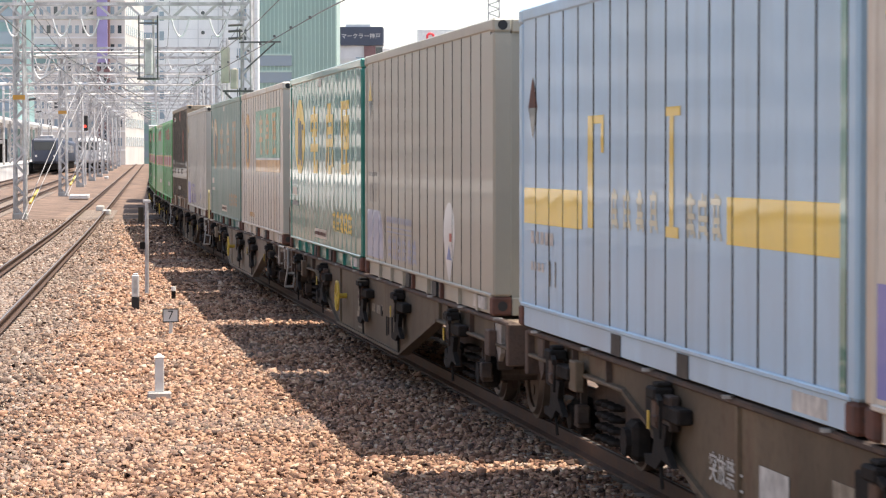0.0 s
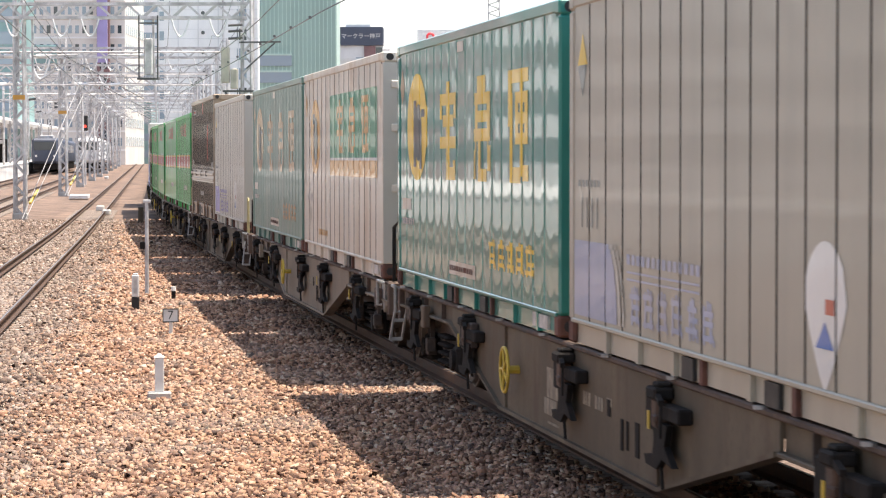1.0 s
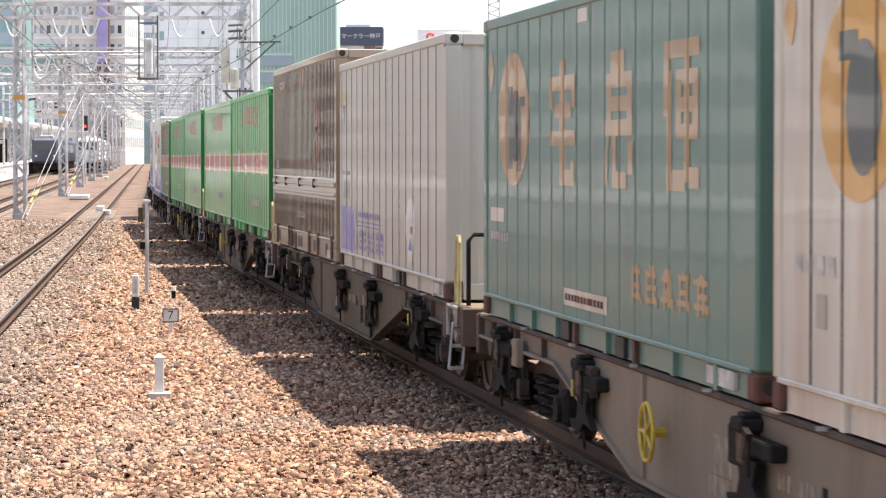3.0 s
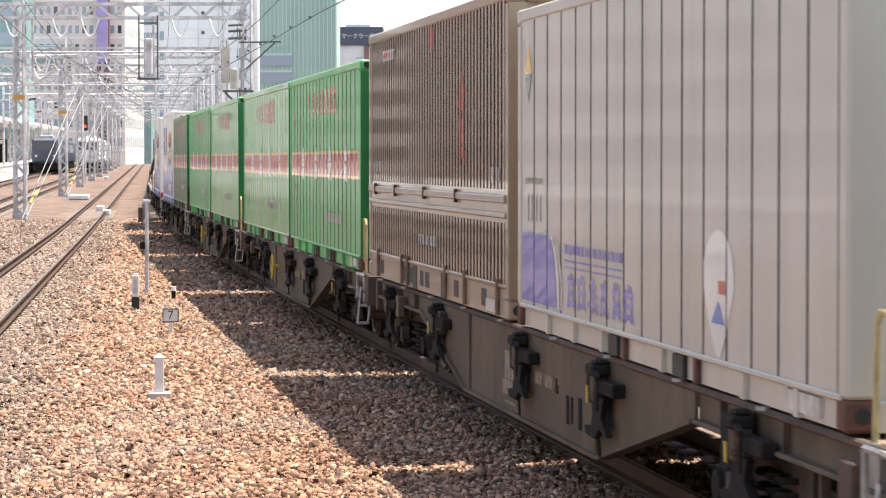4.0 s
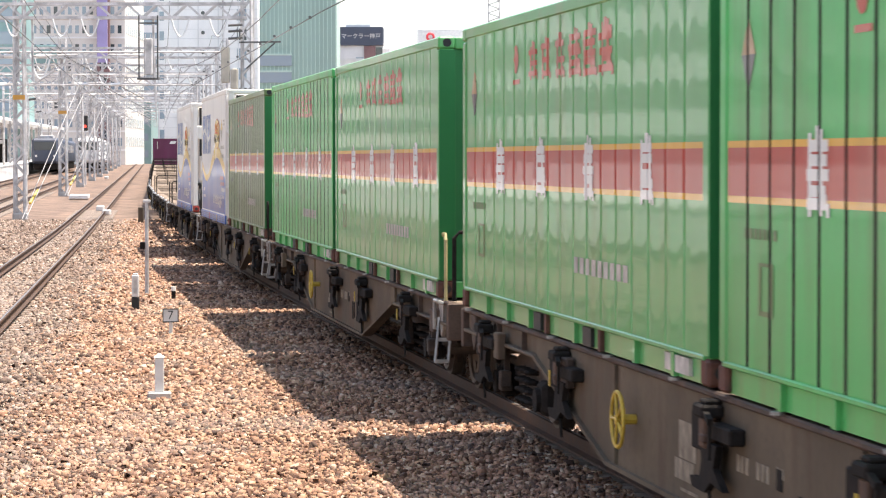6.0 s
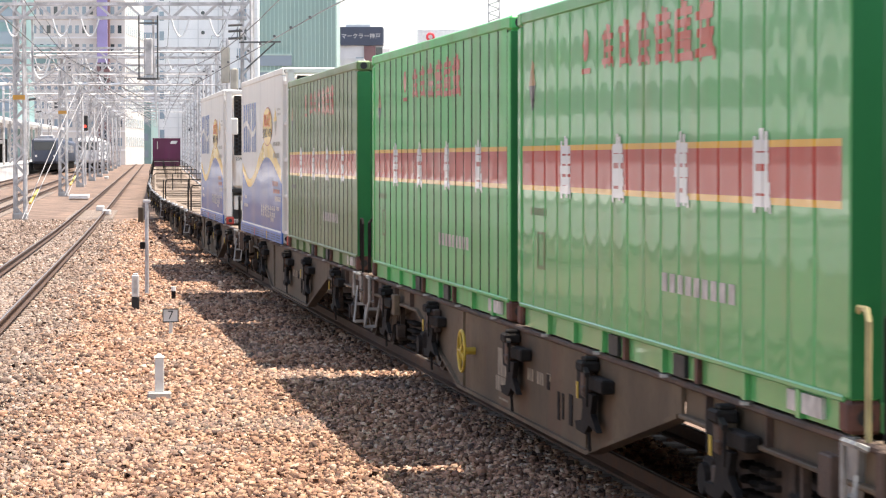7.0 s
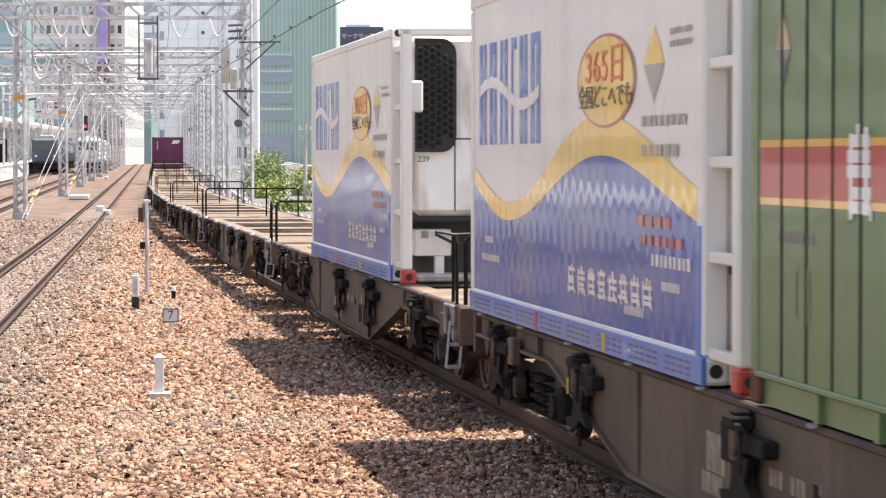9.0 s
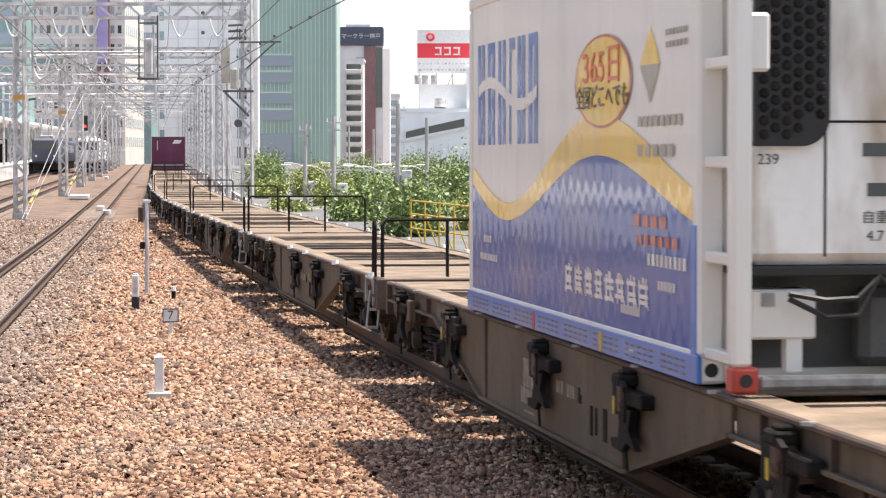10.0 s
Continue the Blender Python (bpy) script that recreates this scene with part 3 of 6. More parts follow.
def build_wagon():
    w = thing("container_wagon", "long grey-brown flat container wagon with a fish-bellied frame", "railway wagon", "wagons of the train")
    for sx in (-1, 1):
        X = lambda a, b: (min(sx * a, sx * b), max(sx * a, sx * b))
        part("side_sill", Geo().box(*X(1.15, 1.215), -9.75, 9.75, 0.955, 1.0, 0.012), SILL, w)
        # deep web with a bottom flange
        x0, x1 = X(1.165, 1.19)
        part("web_plate", Geo().plate([(-2.75, 0.24), (3.3, 0.24), (6.1, 0.80), (6.1, 0.955), (-5.6, 0.955), (-5.6, 0.78)], x0, x1), WEB, w)
        fl = Geo()
        x0, x1 = X(1.1, 1.225)
        for (ya, za), (yb, zb) in (((-5.6, 0.78), (-2.75, 0.24)), ((-2.75, 0.24), (3.3, 0.24)), ((3.3, 0.24), (6.1, 0.80))):
            fl.plate([(ya, za - 0.03), (yb, zb - 0.03), (yb, zb), (ya, za)], x0, x1)
        part("bottom_flange", fl, WEB, w)
        for y in (-2.7, 3.05):
            part("stiffener", Geo().box(*X(1.19, 1.215), y - 0.03, y + 0.03, 0.25, 0.95), WEB, w)
        for ya, yb, zb in ((-9.7, -5.6, 0.78), (6.1, 9.7, 0.8)):
            part("end_beam", Geo().box(*X(1.14, 1.16), ya, yb, zb, 0.955).box(*X(1.08, 1.215), ya, yb, zb - 0.03, zb, 0.008), WEB, w)
            for k in range(3):
                y = ya + (k + 0.5) * (yb - ya) / 3
                part("gusset", Geo().plate([(y - 0.012, zb), (y + 0.012, zb), (y + 0.012, 0.955), (y - 0.012, 0.955)], *X(1.16, 1.205)), SILL, w)
        # markings on the web
        mk = Geo()
        x0, x1 = X(1.191, 1.195)
        for y, z, a, b in ((-0.35, 0.62, 0.3, 0.10), (-0.78, 0.62, 0.3, 0.10), (-1.15, 0.66, 0.16, 0.06)):
            for k in range(3):
                mk.box(x0, x1, y - a / 2 + k * a / 3, y - a / 2 + k * a / 3 + a / 4.4, z - b / 2, z + b / 2)
        tagged(part("marking", mk, DIMMARK, w, "faded pale painted number bars"), kind="stuff")
        part("data_panel", Geo().box(x0, x1, 0.75, 1.2, 0.5, 0.74).box(x0, x1, 0.8, 1.3, 0.36, 0.49).box(x0, x1, 0.7, 1.15, 0.29, 0.31), DIMMARK, w, "worn pale data panel")
        for ya, yb, za, zb in ((-1.62, -1.54, 0.36, 0.58), (-1.78, -1.72, 0.38, 0.58), (-2.12, -2.0, 0.36, 0.6), (-1.2, -1.1, 0.56, 0.68)):
            part("slot_plate", Geo().box(*X(1.191, 1.198), ya, yb, za, zb), DARKSTEEL, w)
        # locks that hang below the sill
        for y in (-6.9, -3.0, 0.2, 4.8, 8.3):
            lk = part("twist_lock", Geo().box(*X(1.19, 1.33), y - 0.13, y + 0.11, 0.85, 0.93, 0.015).box(*X(1.2, 1.3), y - 0.1, y + 0.05, 0.93, 0.96, 0.01)
                      .box(*X(1.19, 1.29), y - 0.62, y - 0.12, 0.73, 0.83, 0.012).box(*X(1.19, 1.25), y + 0.1, y + 0.45, 0.62, 0.86, 0.012).bar((sx * 1.3, y - 0.1, 0.88), (sx * 1.33, y - 0.33, 0.85), 0.035)
                      .plate([(y - 0.33, 0.86), (y - 0.3, 0.86), (y - 0.27, 0.62), (y - 0.31, 0.62)], *X(1.32, 1.335)), DARKSTEEL, w)
            part("lock_body", Geo().box(*X(1.2, 1.3), y - 0.07, y + 0.08, 0.66, 0.85, 0.015).box(*X(1.21, 1.315), y - 0.1, y + 0.02, 0.7, 0.75, 0.01), LOCKRUST, lk, "rust-brown lock body")
            part("lock_lever", Geo().plate([(y + 0.1, 0.7), (y - 0.3, 0.7), (y - 0.22, 0.56), (y - 0.44, 0.44), (y - 0.16, 0.47), (y + 0.0, 0.39), (y + 0.3, 0.4), (y + 0.34, 0.46),
                                           (y + 0.12, 0.47), (y + 0.06, 0.58)], *X(1.24, 1.285)).rod((sx * 1.26, y - 0.04, 0.41), (sx * 1.26, y - 0.09, 0.27), 0.012, 6), DARKSTEEL, lk)
            if y in (-6.9, -3.0, 4.8):
                part("tag", Geo().box(*X(1.34, 1.35), y - 0.06, y - 0.02, 0.66, 0.78), YELLOW, lk, "small yellow tag")
        for y in (-9.0, -6.9, 4.6, 7.6):
            part("bracket", Geo().box(*X(1.2, 1.27), y - 0.12, y + 0.12, 0.66, 0.89, 0.01), WEB if y in (-6.9, 7.6) else SILL, w)
        for y in (-8.15, -6.35, 7.9):
            part("hanger_frame", Geo().bar((sx * 1.12, y, 0.8), (sx * 1.12, y - 0.03, 0.42), 0.05).bar((sx * 1.12, y + 0.17, 0.8), (sx * 1.12, y + 0.14, 0.42), 0.04)
                 .box(*X(1.08, 1.18), y - 0.1, y + 0.2, 0.36, 0.43, 0.01).box(*X(1.1, 1.2), y - 0.16, y - 0.04, 0.4, 0.54, 0.01), BOGIE, w)
        for y in (-9.2, 9.2):
            part("corner_bracket", Geo().plate([(y - 0.16, 0.95), (y + 0.16, 0.95), (y + 0.1, 0.74), (y - 0.02, 0.62), (y - 0.12, 0.7)], *X(1.16, 1.2)), PALE if y < 0 else SILL, w, "worn pale corner bracket" if y < 0 else "")
        # deck edge guides
        for y in (-9.3, -7.3, -5.3, -3.2, -1.2, 1.2, 3.2, 5.3, 7.3, 9.3):
            part("edge_guide", Geo().rod((sx * 1.22, y, 0.99), (sx * 1.22, y, 1.01), 0.045, 8), PALE, w, "worn pale lock head")
        # hand brake wheel
        bw = part("brake_wheel", Geo().ring((sx * 1.32, 2.45, 0.62), (1, 0, 0), 0.19, 0.015), YELLOW, w, "yellow hand brake wheel")
        sp = Geo()
        for k in range(5):
            a = 2 * math.pi * k / 5
            sp.rod((sx * 1.32, 2.45, 0.62), (sx * 1.32, 2.45 + 0.2 * math.cos(a), 0.62 + 0.2 * math.sin(a)), 0.012, 5)
        part("spokes", sp.rod((sx * 1.15, 2.45, 0.62), (sx * 1.335, 2.45, 0.62), 0.035), YELLOW, bw)
        # steps and grab loops at the front end
        for e in (-1,):
            y = e * 9.55
            st = Geo()
            for dx in (0.0, 0.13):
                st.bar((sx * (1.14 + dx), y, 0.84), (sx * (1.2 + dx), y + 0.12 * e, 0.4), 0.022)
            for f in (0.5, 0.98):
                st.bar((sx * (1.14 + 0.06 * f), y + 0.12 * e * f, 0.84 - 0.44 * f), (sx * (1.27 + 0.06 * f), y + 0.12 * e * f, 0.84 - 0.44 * f), 0.03, 0.035)
            part("foot_step", st, PALE, w, "pale steel foot step")
            part("grab_loop", Geo().tube([(sx * 1.25, y + 0.12, 0.98), (sx * 1.3, y + 0.12, 1.0), (sx * 1.3, y + 0.12, 0.72), (sx * 1.25, y + 0.12, 0.72)], 0.02)
                 .tube([(sx * 1.3, y + 0.12, 1.0), (sx * 1.3, y - 0.12, 1.0), (sx * 1.25, y - 0.12, 0.98)], 0.02), PALE, w)
    # end platform rail
    y = -9.62
    part("end_rail", Geo().tube([(-1.13, y, 1.0), (-1.13, y, 1.62), (-1.08, y, 1.68), (1.08, y, 1.68), (1.13, y, 1.62), (1.13, y, 1.0)], 0.022)
         .tube([(-0.35, y, 1.0), (-0.35, y, 1.68)], 0.02).tube([(0.35, y, 1.0), (0.35, y, 1.68)], 0.02), DARKSTEEL, w, "dark tubular end railing")
    part("side_rail", Geo().tube([(-1.2, y + 0.1, 1.0), (-1.2, y + 0.1, 1.6), (-1.2, y + 0.14, 1.66), (-1.2, y + 0.26, 1.66), (-1.2, y + 0.3, 1.6), (-1.2, y + 0.34, 1.0)], 0.017), CREAM, w, "pale yellow grab rail")
    # deck
    for y0, y1 in ((-9.75, -6.3), (-5.3, -4.0), (-0.6, 0.6), (4.0, 5.3), (8.0, 9.75)):
        part("deck_plate", Geo().box(-1.12, 1.12, y0, y1, 0.965, 0.99, 0.006), DECK, w)
    for k, y in enumerate((-7.9, -7.1, -6.75, -5.9, -3.5, -2.85, -2.5, -1.6, -1.0, 1.05, 1.9, 2.3, 3.1, 3.6, 5.8, 6.4, 6.7, 7.7, 8.0)):
        if not any(a - 0.1 < y < b + 0.1 for a, b in ((-5.3, -4.0), (-0.6, 0.6), (4.0, 5.3))):
            part("cross_beam", Geo().box(-1.13, 1.13, y - 0.06, y + 0.06, 0.86, 0.975), DECK if k % 2 else SILL, w)
    for sx in (-1, 1):
        part("deck_edge", Geo().box(min(sx * 0.92, sx * 1.145), max(sx * 0.92, sx * 1.145), -8.45, 8.45, 0.978, 0.994, 0.004), DECK, w)
    part("centre_sill", Geo().box(-0.22, 0.22, -9.75, 9.75, 0.5, 0.93), SILL, w)
    for e in (-1, 1):
        part("headstock", Geo().box(-1.22, 1.22, e * 9.75 - 0.06, e * 9.75 + 0.06, 0.62, 0.985, 0.01), SILL, w)
        cp = part("coupler", Geo().box(-0.11, 0.11, min(e * 9.8, e * 10.12), max(e * 9.8, e * 10.12), 0.78, 0.98, 0.03)
                  .box(-0.17, 0.17, min(e * 10.05, e * 10.19), max(e * 10.05, e * 10.19), 0.72, 1.0, 0.04), DARKSTEEL, w)
        part("air_hose", Geo().tube([(-0.45, e * 9.8, 0.72), (-0.48, e * 9.95, 0.52), (-0.42, e * 10.1, 0.42), (-0.36, e * 10.19, 0.5)], 0.03), BLACK, cp)
    part("air_tank", Geo().rod((0.55, -1.9, 0.5), (0.55, -0.5, 0.5), 0.2, 14), DARKSTEEL, w)
    part("brake_cylinder", Geo().rod((-0.5, 3.1, 0.55), (-0.5, 3.9, 0.55), 0.16, 12).rod((-0.5, 3.9, 0.55), (-0.5, 5.2, 0.5), 0.03), DARKSTEEL, w)
    # bogies
    for e in (-1, 1):
        yb = e * 7.1
        bg = part("bogie", Geo().box(-0.9, 0.9, yb - 0.2, yb + 0.2, 0.42, 0.72, 0.04), BOGIE, w)
        for sx in (-1, 1):
            x0, x1 = min(sx * 0.9, sx * 1.04), max(sx * 0.9, sx * 1.04)
            part("side_frame", Geo().plate([(yb - 1.2, 0.47), (yb - 1.2, 0.6), (yb - 0.8, 0.63), (yb - 0.42, 0.75), (yb + 0.42, 0.75), (yb + 0.8, 0.63),
                                            (yb + 1.2, 0.6), (yb + 1.2, 0.47), (yb + 0.7, 0.5), (yb + 0.4, 0.33), (yb - 0.4, 0.33), (yb - 0.7, 0.5)], x0, x1), BOGIE, bg)
            for dy in (-0.22, 0.0, 0.22):
                sg = Geo()
                for k in range(4):
                    sg.ring((sx * 1.06, yb + dy, 0.34 + 0.085 * k), (0, 0, 1), 0.075, 0.022, 10, 5)
                part("spring", sg, DARKSTEEL, bg)
            for dy in (-0.95, 0.95):
                part("axle_box", Geo().box(min(sx * 1.0, sx * 1.16), max(sx * 1.0, sx * 1.16), yb + dy - 0.15, yb + dy + 0.15, 0.3, 0.58, 0.04)
                     .rod((sx * 1.15, yb + dy, 0.43), (sx * 1.2, yb + dy, 0.43), 0.1, 10), DARKSTEEL, bg)
                part("brake_block", Geo().plate([(yb + dy * 0.42 - 0.06, 0.28), (yb + dy * 0.42 + 0.06, 0.28), (yb + dy * 0.45 + 0.08, 0.58), (yb + dy * 0.45 - 0.04, 0.58)],
                                                min(sx * 0.5, sx * 0.62), max(sx * 0.5, sx * 0.62)).bar((sx * 0.72, yb + dy * 0.3, 0.25), (sx * 0.9, yb + dy * 1.25, 0.72), 0.05), BOGIE, bg)
        for dy in (-0.95, 0.95):
            ws = Geo()
            for sx in (-1, 1):
                for r, a, b in ((0.45, 0.515, 0.535), (0.43, 0.535, 0.645)):
                    ws.rod((sx * a, 0, 0), (sx * b, 0, 0), r, 24)
                ws.ring((sx * 0.645, 0, 0), (1, 0, 0), 0.36, 0.04, 24, 5)
                for k in range(3):
                    q = 2 * math.pi * k / 3
                    ws.rod((sx * 0.64, 0.2 * math.cos(q), 0.2 * math.sin(q)), (sx * 0.655, 0.2 * math.cos(q), 0.2 * math.sin(q)), 0.05, 8)
            ws.rod((-0.98, 0, 0), (0.98, 0, 0), 0.075, 10)
            o = part("wheelset", ws, WHEEL, bg, "steel wheels on their axle")
            o.matrix_basis = pose(0, yb + dy, 0.43)
    return w


# ---- containers ----
def paint(name, col, **k):
    d = dict(rough=0.42, spec=0.3, coat=0.35, vary=0.1, scale=0.9, grime=0.35, grime_col=tuple(c * 0.5 + 0.05 for c in col), streak=4.0, bump=0.08, bump_scale=9, fine=0.25)
    d.update(k)
    return mat(name, col, **d)


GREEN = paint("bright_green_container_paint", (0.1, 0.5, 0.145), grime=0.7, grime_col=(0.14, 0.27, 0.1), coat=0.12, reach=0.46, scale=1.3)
# the same green with the shade of the gap put into its colour
GREEN_END_SHADED = paint("deep_green_container_paint", (0.03, 0.2, 0.06))
SATIN = paint("satin_green_container_paint", (0.11, 0.42, 0.135), grime=0.6, grime_col=(0.18, 0.27, 0.1), coat=0.4, rough=0.4, bump=0.0)
OLIVE = paint("dull_green_container_paint", (0.14, 0.225, 0.09), grime=0.6, grime_col=(0.17, 0.16, 0.1), coat=0.12)
TEAL = paint("teal_green_container_paint", (0.035, 0.235, 0.19), coat=0.75, rough=0.35, bump=0.0)
FADED = paint("faded_teal_container_paint", (0.13, 0.23, 0.19), grime=0.55, coat=0.15, bump=0.0)
GREY = paint("grey_beige_container_paint", (0.41, 0.38, 0.305), coat=0.12)
PALEGREY = paint("pale_grey_container_paint", (0.54, 0.51, 0.44), coat=0.12)
OFFWHITE = paint("off_white_container_paint", (0.66, 0.6, 0.51), coat=0.15, grime=0.75, grime_col=(0.45, 0.32, 0.2), vary=0.14, reach=0.46, scale=1.2)
LIGHTBLUE = paint("light_blue_container_paint", (0.43, 0.60, 0.74), coat=0.15)
BROWN = paint("brown_container_paint", (0.36, 0.27, 0.18), rough=0.5)
BROWNGREY = paint("grey_brown_container_paint", (0.36, 0.285, 0.205), rough=0.5)
REEFER = paint("white_reefer_paint", (0.82, 0.8, 0.74), coat=0.12, grime=0.3, vary=0.06, bump=0.0)
STAINED = paint("stained_white_casing", (0.86, 0.85, 0.81), rough=0.3, grime=1.0, grime_col=(0.36, 0.27, 0.18), scale=0.9, streak=1.3, vary=0.12, reach=0.46)
PALEYEL = paint("bleached_yellow_paint", (0.6, 0.56, 0.38))
PURPLE = paint("wine_purple_container_paint", (0.13, 0.02, 0.07))
BAND_RED = paint("dark_red_band_paint", (0.46, 0.06, 0.04))
BAND_YEL = paint("orange_yellow_paint", (0.75, 0.42, 0.05))
SUNYEL = paint("golden_yellow_paint", (0.86, 0.54, 0.02), rough=0.3, coat=0.3, bump=0.0)
LOGO_YEL = paint("logo_yellow_paint", (0.85, 0.58, 0.06))
LOGO_DARK = paint("logo_dark_paint", (0.08, 0.09, 0.085))
LOGO_OLD = paint("bleached_orange_paint", (0.42, 0.27, 0.13))
PANEL_GREEN = paint("signage_green_paint", (0.035, 0.29, 0.15))
ORANGE = paint("orange_ochre_paint", (0.62, 0.32, 0.06))
VIOLET = paint("violet_blue_paint", (0.22, 0.22, 0.55))
OLDVIOLET = paint("bleached_violet_paint", (0.37, 0.41, 0.54))
REEFER_BLUE = paint("deep_blue_reefer_paint", (0.008, 0.08, 0.38), coat=0.45, grime=0.2, grime_col=(0.06, 0.12, 0.4), bump=0.0)
LOGO_BLUE = paint("logo_blue_paint", (0.08, 0.19, 0.52))
SKIRT_BLUE = paint("skirt_blue_paint", (0.08, 0.2, 0.58), coat=0.25)
BANDWHITE = paint("white_glyph_paint", (0.75, 0.75, 0.72), grime=0.1)
GLYPH_RED = paint("red_glyph_paint", (0.5, 0.09, 0.05))


SLOGAN = paint("orange_red_slogan_paint", (0.72, 0.13, 0.03), coat=0.1)
# near-black, for the strips in the grooves of the side sheets
GROOVE_BLACK = mat("grime_filled_seam", (0.045, 0.04, 0.034), 0.85, vary=0.3, scale=2, streak=4)


def ribs(L, kind):
    """The side sheet's section from its picture-left end: (u, depth behind the face)."""
    m = 0.16
    if kind == "soft":
        n = int(round((L - 2 * m) / 0.5))
        p, rr, out = (L - 2 * m) / n, random.Random(n), []
        for i in range(n):
            bow, lean = rr.uniform(0.0003, 0.0013), rr.uniform(-0.0009, 0.0009)
            u = m + i * p
            out += [(u, 0.012), (u + 0.03, 0.0)]
            out += [(u + 0.03 + (p - 0.06) * f, max(-0.004, -bow * math.sin(2 * math.pi * f) + lean * f * (1 - f) * 4)) for f in np.linspace(0.1, 0.9, 9).tolist()]
            out += [(u + p - 0.03, 0.0)]
        return out + [(L - m, 0.0)]
    if kind == "smooth":
        amp, pitch = 0.0014, 0.29
        n = int(round((L - 2 * m) / pitch))
        us = np.linspace(m, L - m, n * 8 + 1)
        wob = np.sin(us * 1.7) * 0.3 + np.sin(us * 4.3 + 1) * 0.25 + 1
        return [(float(u), float(amp * w * (1 - math.cos(2 * math.pi * (u - m) / (L - 2 * m) * n)))) for u, w in zip(us, wob)]
    pitch, flat, slope, deep = {"panel": (0.47, 0.42, 0.012, 0.03), "wide": (0.56, 0.525, 0.01, 0.022), "fine": (0.185, 0.11, 0.02, 0.05)}[kind]
    n = int(round((L - 2 * m) / pitch))
    p = (L - 2 * m) / n
    rr = random.Random(int(L * 100) + n)
    out = [(m - 0.001, 0.0)]
    for i in range(n):
        u = m + i * p
        a = u + flat * p / pitch
        bow = rr.uniform(0.001, 0.003) if kind != "fine" else 0.0
        out.append((u, 0.0))
        if bow:
            out += [(u + (a - u) * f, bow * math.sin(math.pi * f)) for f in (0.17, 0.33, 0.5, 0.67, 0.83)]
        out += [(a, 0.0), (a + slope, deep), (u + p - slope, deep)]
    out.append((L - m, 0.0))
    return out


def depth_at(prof, u):
    return float(np.interp(u, [a for a, _ in prof], [b for _, b in prof]))


